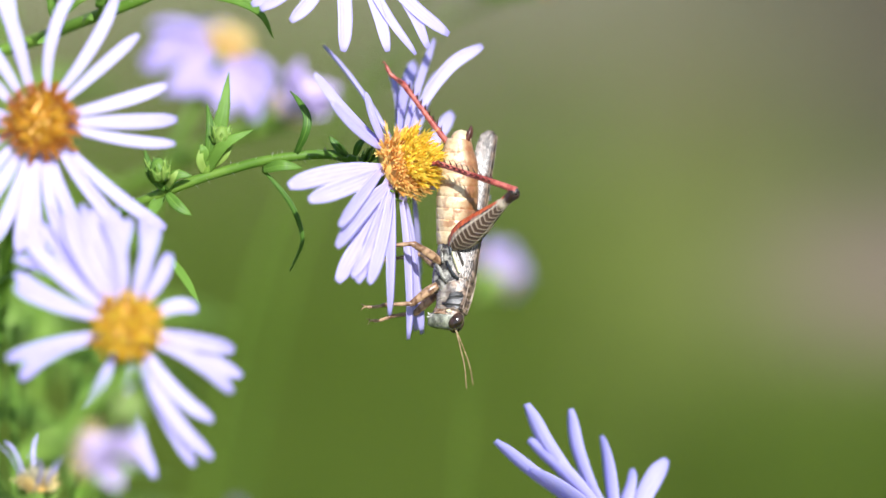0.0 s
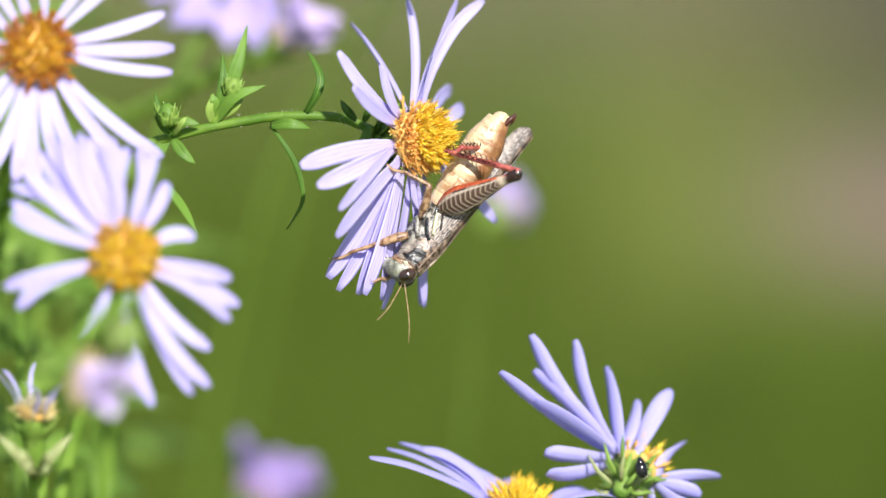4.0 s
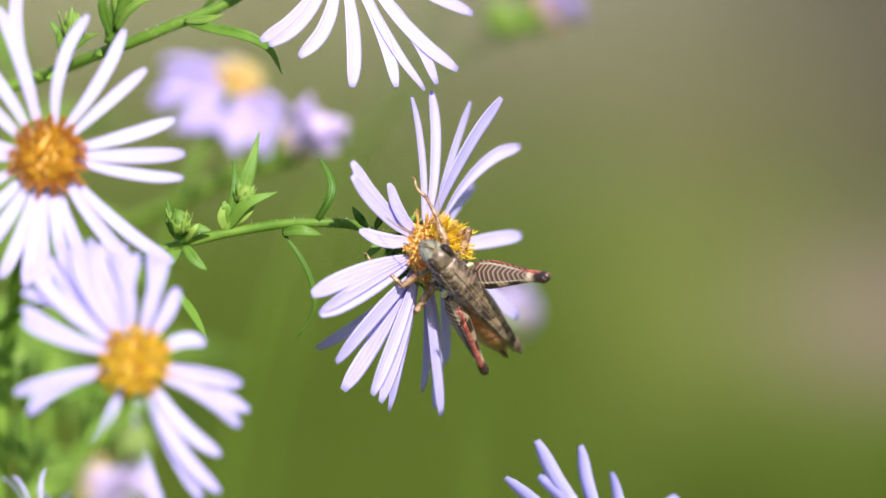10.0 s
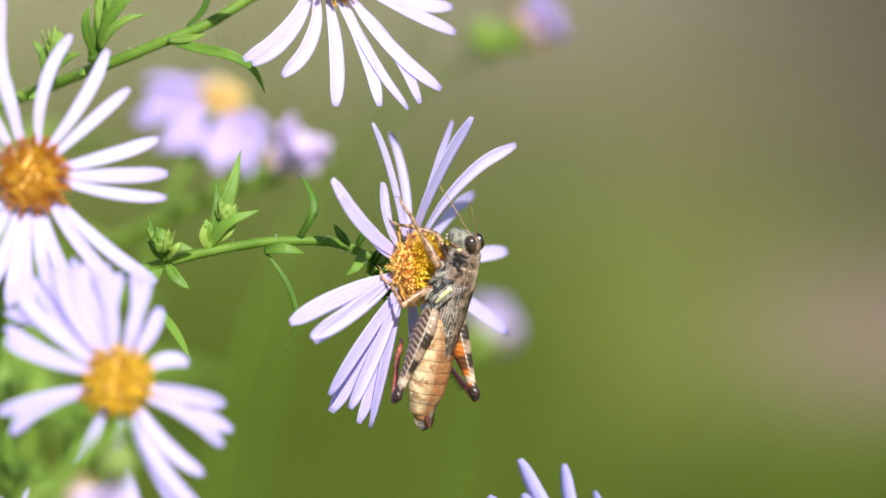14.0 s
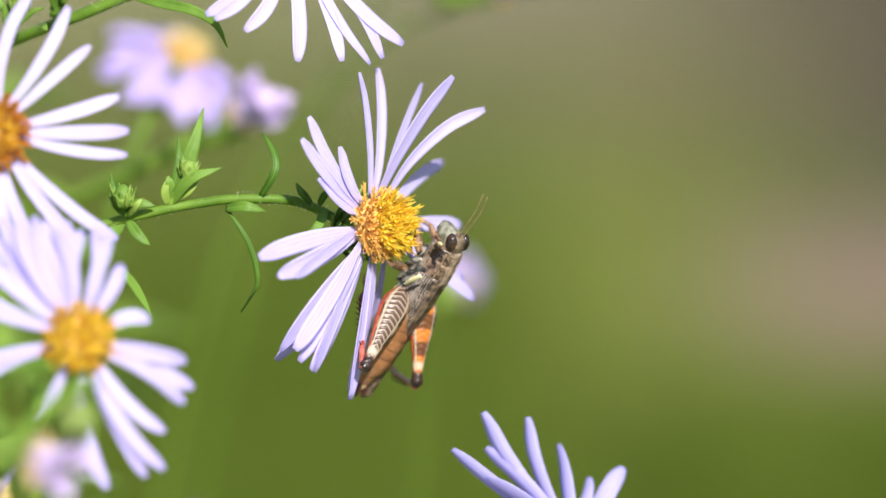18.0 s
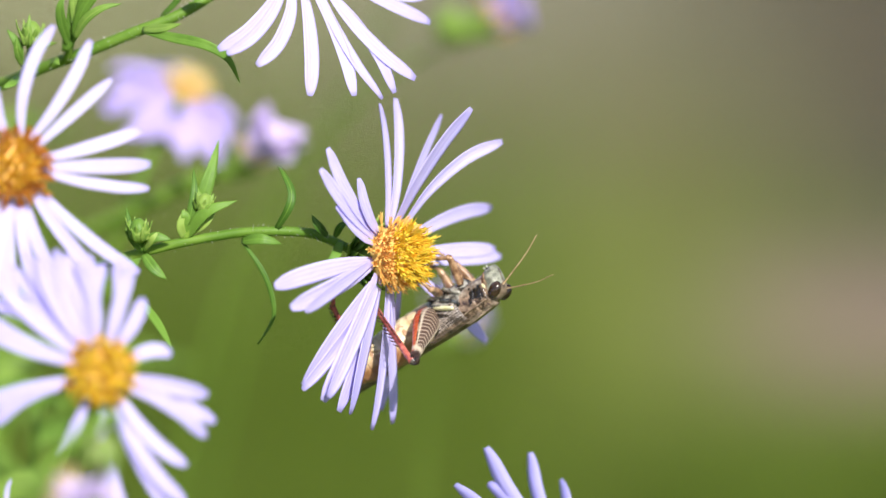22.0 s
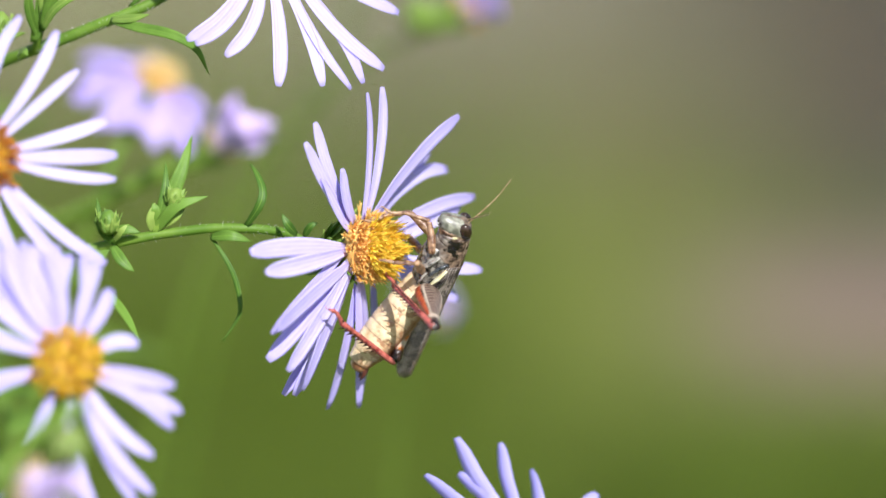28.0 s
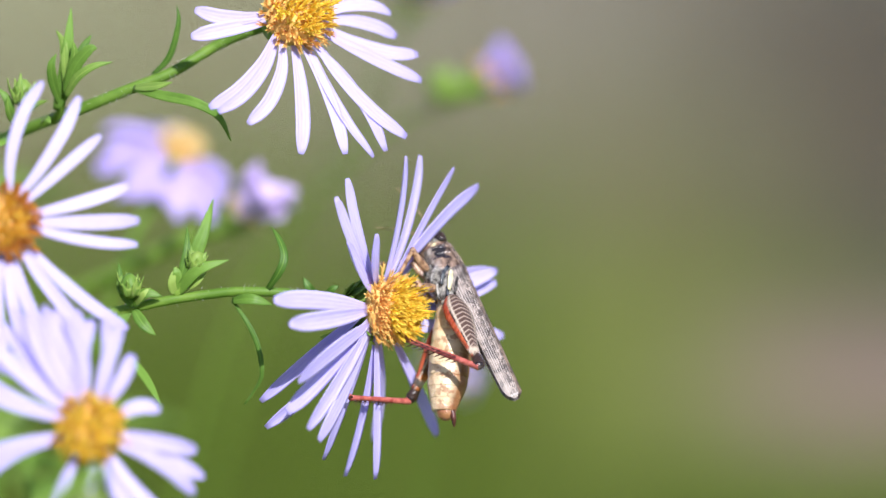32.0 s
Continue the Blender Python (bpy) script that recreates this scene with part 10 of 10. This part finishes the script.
    walk(JOINTS["LF"][0], held([(0, at(3.9, 1.5, -1.9, 105.61, 37.64, 9.68)), (0.5, at(3.9, 1.5, -1.9, 108.34, 34.36, 10.6)), (1, at(3.9, 1.5, -1.9, 110.89, 31.38, 11.24)), (1.5, at(3.9, 1.5, -1.9, 113.3, 28.63, 11.66)), (2, at(3.9, 1.5, -1.9, 115.55, 26.06, 11.86)), (2.5, at(3.9, 1.5, -1.9, 135.53, 16.53, 16.16)), (3, at(3.9, 1.5, -1.9, 166.74, 4.61, 18.84)), (3.5, at(3.9, 1.5, -1.9, -155.86, -9.67, 20.54)), (4, at(3.9, 1.5, -1.9, -141.97, -24.51, 27.95)), (4.5, at(3.9, 1.5, -1.9, -163.83, -15.66, 42.95)), (6.5, at(3.9, 1.5, -1.9, 173.34, 10.25, 56.74)), (7, at(3.9, 1.5, -1.9, 169.87, 16.29, 57.52)), (7.5, at(3.9, 1.5, -1.9, -174.06, -4.17, 34.94)), (8, at(3.9, 1.5, -1.9, -169.3, -13.31, 50.62)), (8.5, at(3.9, 1.5, -1.9, 169.83, 12.63, 50.63)), (9, at(3.9, 1.5, -1.9, 179.84, 0.52, 72.63)), (9.5, at(3.9, 1.5, -1.9, 179.83, 0.91, 79.48)), (10, at(3.9, 1.5, -1.9, 179.58, 4.62, 84.85)), (10.5, at(3.9, 1.5, -1.9, 176.02, 15.4, 75.33)), (11, at(3.9, 1.5, -1.9, 166.03, 25.03, 59.54)), (11.5, at(3.9, 1.5, -1.9, 166.86, 26.51, 62.39)), (12, at(3.9, 1.5, -1.9, 167.95, 27.62, 65.29)), (12.5, at(3.9, 1.5, -1.9, 172.23, 26.87, 73.21)), (13, at(3.9, 1.5, -1.9, 174.73, 29.89, 79.51)), (13.5, at(3.9, 1.5, -1.9, 154.54, 48.27, 57.47)), (14, at(3.9, 1.5, -1.9, 111.32, 44.89, 15.4)), (14.5, at(3.9, 1.5, -1.9, 110.1, 48.39, 15.3)), (15, at(3.9, 1.5, -1.9, 109.67, 51.91, 15.71)), (15.5, at(3.9, 1.5, -1.9, 111.67, 51.53, 17.28)), (17.5, at(3.9, 1.5, -1.9, 87.68, 49.61, -1.76)), (18, at(3.9, 1.5, -1.9, 86.37, 48.17, -2.7)), (18.5, at(3.9, 1.5, -1.9, 134.78, 28.18, 25.11)), (18.7, at(3.9, 1.5, -1.9, 147.28, 21.47, 29.67)), (19, at(3.9, 1.5, -1.9, 160.63, 13.28, 33.17)), (19.5, at(3.9, 1.5, -1.9, 162.78, 9.45, 27.92)), (20, at(3.9, 1.5, -1.9, 161.08, 7.79, 21.58)), (20.5, at(3.9, 1.5, -1.9, 166.71, 10.4, 37.39)), (21, at(3.9, 1.5, -1.9, 167.97, 15.46, 51.37)), (21.5, at(3.9, 1.5, -1.9, 162.68, 28.56, 56.89)), (22, at(3.9, 1.5, -1.9, 160.35, 46.05, 63.62)), (22.5, at(3.9, 1.5, -1.9, 165.79, 11.81, 38.94)), (23, at(3.9, 1.5, -1.9, -137.43, -13.89, 14.65)), (23.25, at(3.9, 1.5, -1.9, 175.72, 3.51, 23.19)), (23.5, at(3.9, 1.5, -1.9, 128.1, 21.6, 16.1)), (24, at(3.9, 1.5, -1.9, 78.49, 51.7, -9.08)), (24.5, at(3.9, 1.5, -1.9, 66.41, 49.5, -18.37)), (26.5, at(3.9, 1.5, -1.9, 33.37, 33.96, -40.3)), (26.75, at(3.9, 1.5, -1.9, 30.61, 31.86, -41.74)), (27, at(3.9, 1.5, -1.9, 28.07, 29.8, -42.99)), (27.5, at(3.9, 1.5, -1.9, 26.66, 25.92, -41.04)), (28, at(3.9, 1.5, -1.9, 24.91, 22.16, -39.09)), (28.5, at(3.9, 1.5, -1.9, 22.46, 20.51, -40.28)), (29, at(3.9, 1.5, -1.9, 20.5, 19.24, -41.39)), (29.5, at(3.9, 1.5, -1.9, 25.99, 21.29, -36.67)), (30, at(3.9, 1.5, -1.9, 84.72, 25.83, -2.31)), (30.5, at(3.9, 1.5, -1.9, 105.44, 13.47, 3.68)), (31, at(3.9, 1.5, -1.9, 162.57, 2.83, 8.95)), (31.5, at(3.9, 1.5, -1.9, -178.25, -4.58, 69.03)), (32, at(3.9, 1.5, -1.9, -178.1, -4.63, 67.67))]))
    walk(JOINTS["LF"][1], [(0, at(3.2, 0, 0, 15.41, -30.11, -28.78)), (0.5, at(3.2, 0, 0, 6.66, -12.25, -28.84)), (1, at(3.2, 0, 0, 4.89, -11.31, -23.57)), (1.5, at(3.2, 0, 0, 3.54, -10.25, -19.19)), (2, at(3.2, 0, 0, 2.54, -9.15, -15.58)), (2.5, at(3.2, 0, 0, 4.66, -17.96, -14.82)), (3, at(3.2, 0, 0, -13.79, -31.06, 25.44)), (3.5, at(3.2, 0, 0, -4.16, -2.49, 59.18)), (4, at(3.2, 0, 0, 51.8, 18.22, 76.18)), (4.25, at(3.2, 0, 0, 113.73, 15.15, 85.32)), (4.5, at(3.2, 0, 0, 173.32, 6, 86.95)), (6.5, at(3.2, 0, 0, -171.66, -7.09, 97.46)), (7, at(3.2, 0, 0, -133.62, -9.18, 98.64)), (7.167, at(3.2, 0, 0, -82.5, -20.95, 74.58)), (7.333, at(3.2, 0, 0, -31.13, -9.89, 50.13)), (7.5, at(3.2, 0, 0, 13.26, 14.95, 42.43)), (8, at(3.2, 0, 0, -0.12, -2.74, 2.42)), (8.5, at(3.2, 0, 0, -6.16, -28.22, 12.86)), (9, at(3.2, 0, 0, -39.93, -52.84, 46.41)), (9.5, at(3.2, 0, 0, -51.62, -52.89, 57.73)), (10, at(3.2, 0, 0, -65.78, -50.84, 70.77)), (10.5, at(3.2, 0, 0, -49.82, -45.03, 59.14)), (11, at(3.2, 0, 0, -23.14, -33.54, 37.73)), (11.5, at(3.2, 0, 0, -28.09, -37.6, 41.18)), (12, at(3.2, 0, 0, -35.49, -42.38, 46.61)), (12.5, at(3.2, 0, 0, -38.92, -35.73, 54.13)), (13, at(3.2, 0, 0, -36.93, -26.77, 59.06)), (13.5, at(3.2, 0, 0, -9.18, -15.25, 31.56)), (14, at(3.2, 0, 0, 0, 0.1, -0.24)), (14.5, at(3.2, 0, 0, -0.26, 2.2, -6.77)), (15, at(3.2, 0, 0, -0.84, 3.33, -14.2)), (15.5, at(3.2, 0, 0, -0.78, 3, -14.56)), (17.5, at(3.2, 0, 0, -4.8, 13.01, -20.47)), (18, at(3.2, 0, 0, -6.05, 14.71, -22.66)), (18.5, at(3.2, 0, 0, 13.84, -23.18, -32.04)), (18.7, at(3.2, 0, 0, 27.05, -53.11, -32.56)), (19, at(3.2, 0, 0, -60.2, -84.98, 60.3)), (19.5, at(3.2, 0, 0, 120.06, -78.39, -119.55)), (20, at(3.2, 0, 0, 113.81, -56.92, -110.29)), (20.5, at(3.2, 0, 0, 129.37, -62.49, -126.05)), (21, at(3.2, 0, 0, 132.02, -60.74, -128.17)), (21.5, at(3.2, 0, 0, 114.43, -43.39, -107.33)), (22, at(3.2, 0, 0, 99.57, -23.97, -93.92)), (22.5, at(3.2, 0, 0, 131.78, -52.77, -125.43)), (23, at(3.2, 0, 0, -122.36, -49.89, 115.85)), (23.25, at(3.2, 0, 0, 150.78, -74.64, -152.6)), (23.5, at(3.2, 0, 0, 98.66, -40.22, -95.62)), (23.667, at(3.2, 0, 0, 49.04, -32.29, -66.56)), (23.833, at(3.2, 0, 0, 12.21, -10.57, -54.04)), (24, at(3.2, 0, 0, -20.02, 13.9, -56.62)), (24.5, at(3.2, 0, 0, -22.83, 13.66, -60.7)), (26.5, at(3.2, 0, 0, -40.98, 28.04, -61.58)), (26.75, at(3.2, 0, 0, -41.45, 31.34, -59.5)), (27, at(3.2, 0, 0, -41.18, 35.97, -56.12)), (27.5, at(3.2, 0, 0, -39.02, 45.41, -48.69)), (28, at(3.2, 0, 0, -40.03, 48.26, -48.38)), (28.5, at(3.2, 0, 0, -59.19, 55.28, -63.89)), (29, at(3.2, 0, 0, -97.16, 43.57, -94.95)), (29.5, at(3.2, 0, 0, -95.01, 18.06, -91.56)), (29.667, at(3.2, 0, 0, -145.43, 7.31, -115.19)), (29.833, at(3.2, 0, 0, 170.09, -16.91, -122.96)), (30, at(3.2, 0, 0, 118.03, -38.95, -108.5)), (30.5, at(3.2, 0, 0, 141.15, -28.53, -120.67)), (31, at(3.2, 0, 0, 117.63, -45.52, -110.48)), (31.5, at(3.2, 0, 0, 102.6, -57.06, -100.63)), (32, at(3.2, 0, 0, 134.55, -55.65, -129.1))])


motions()
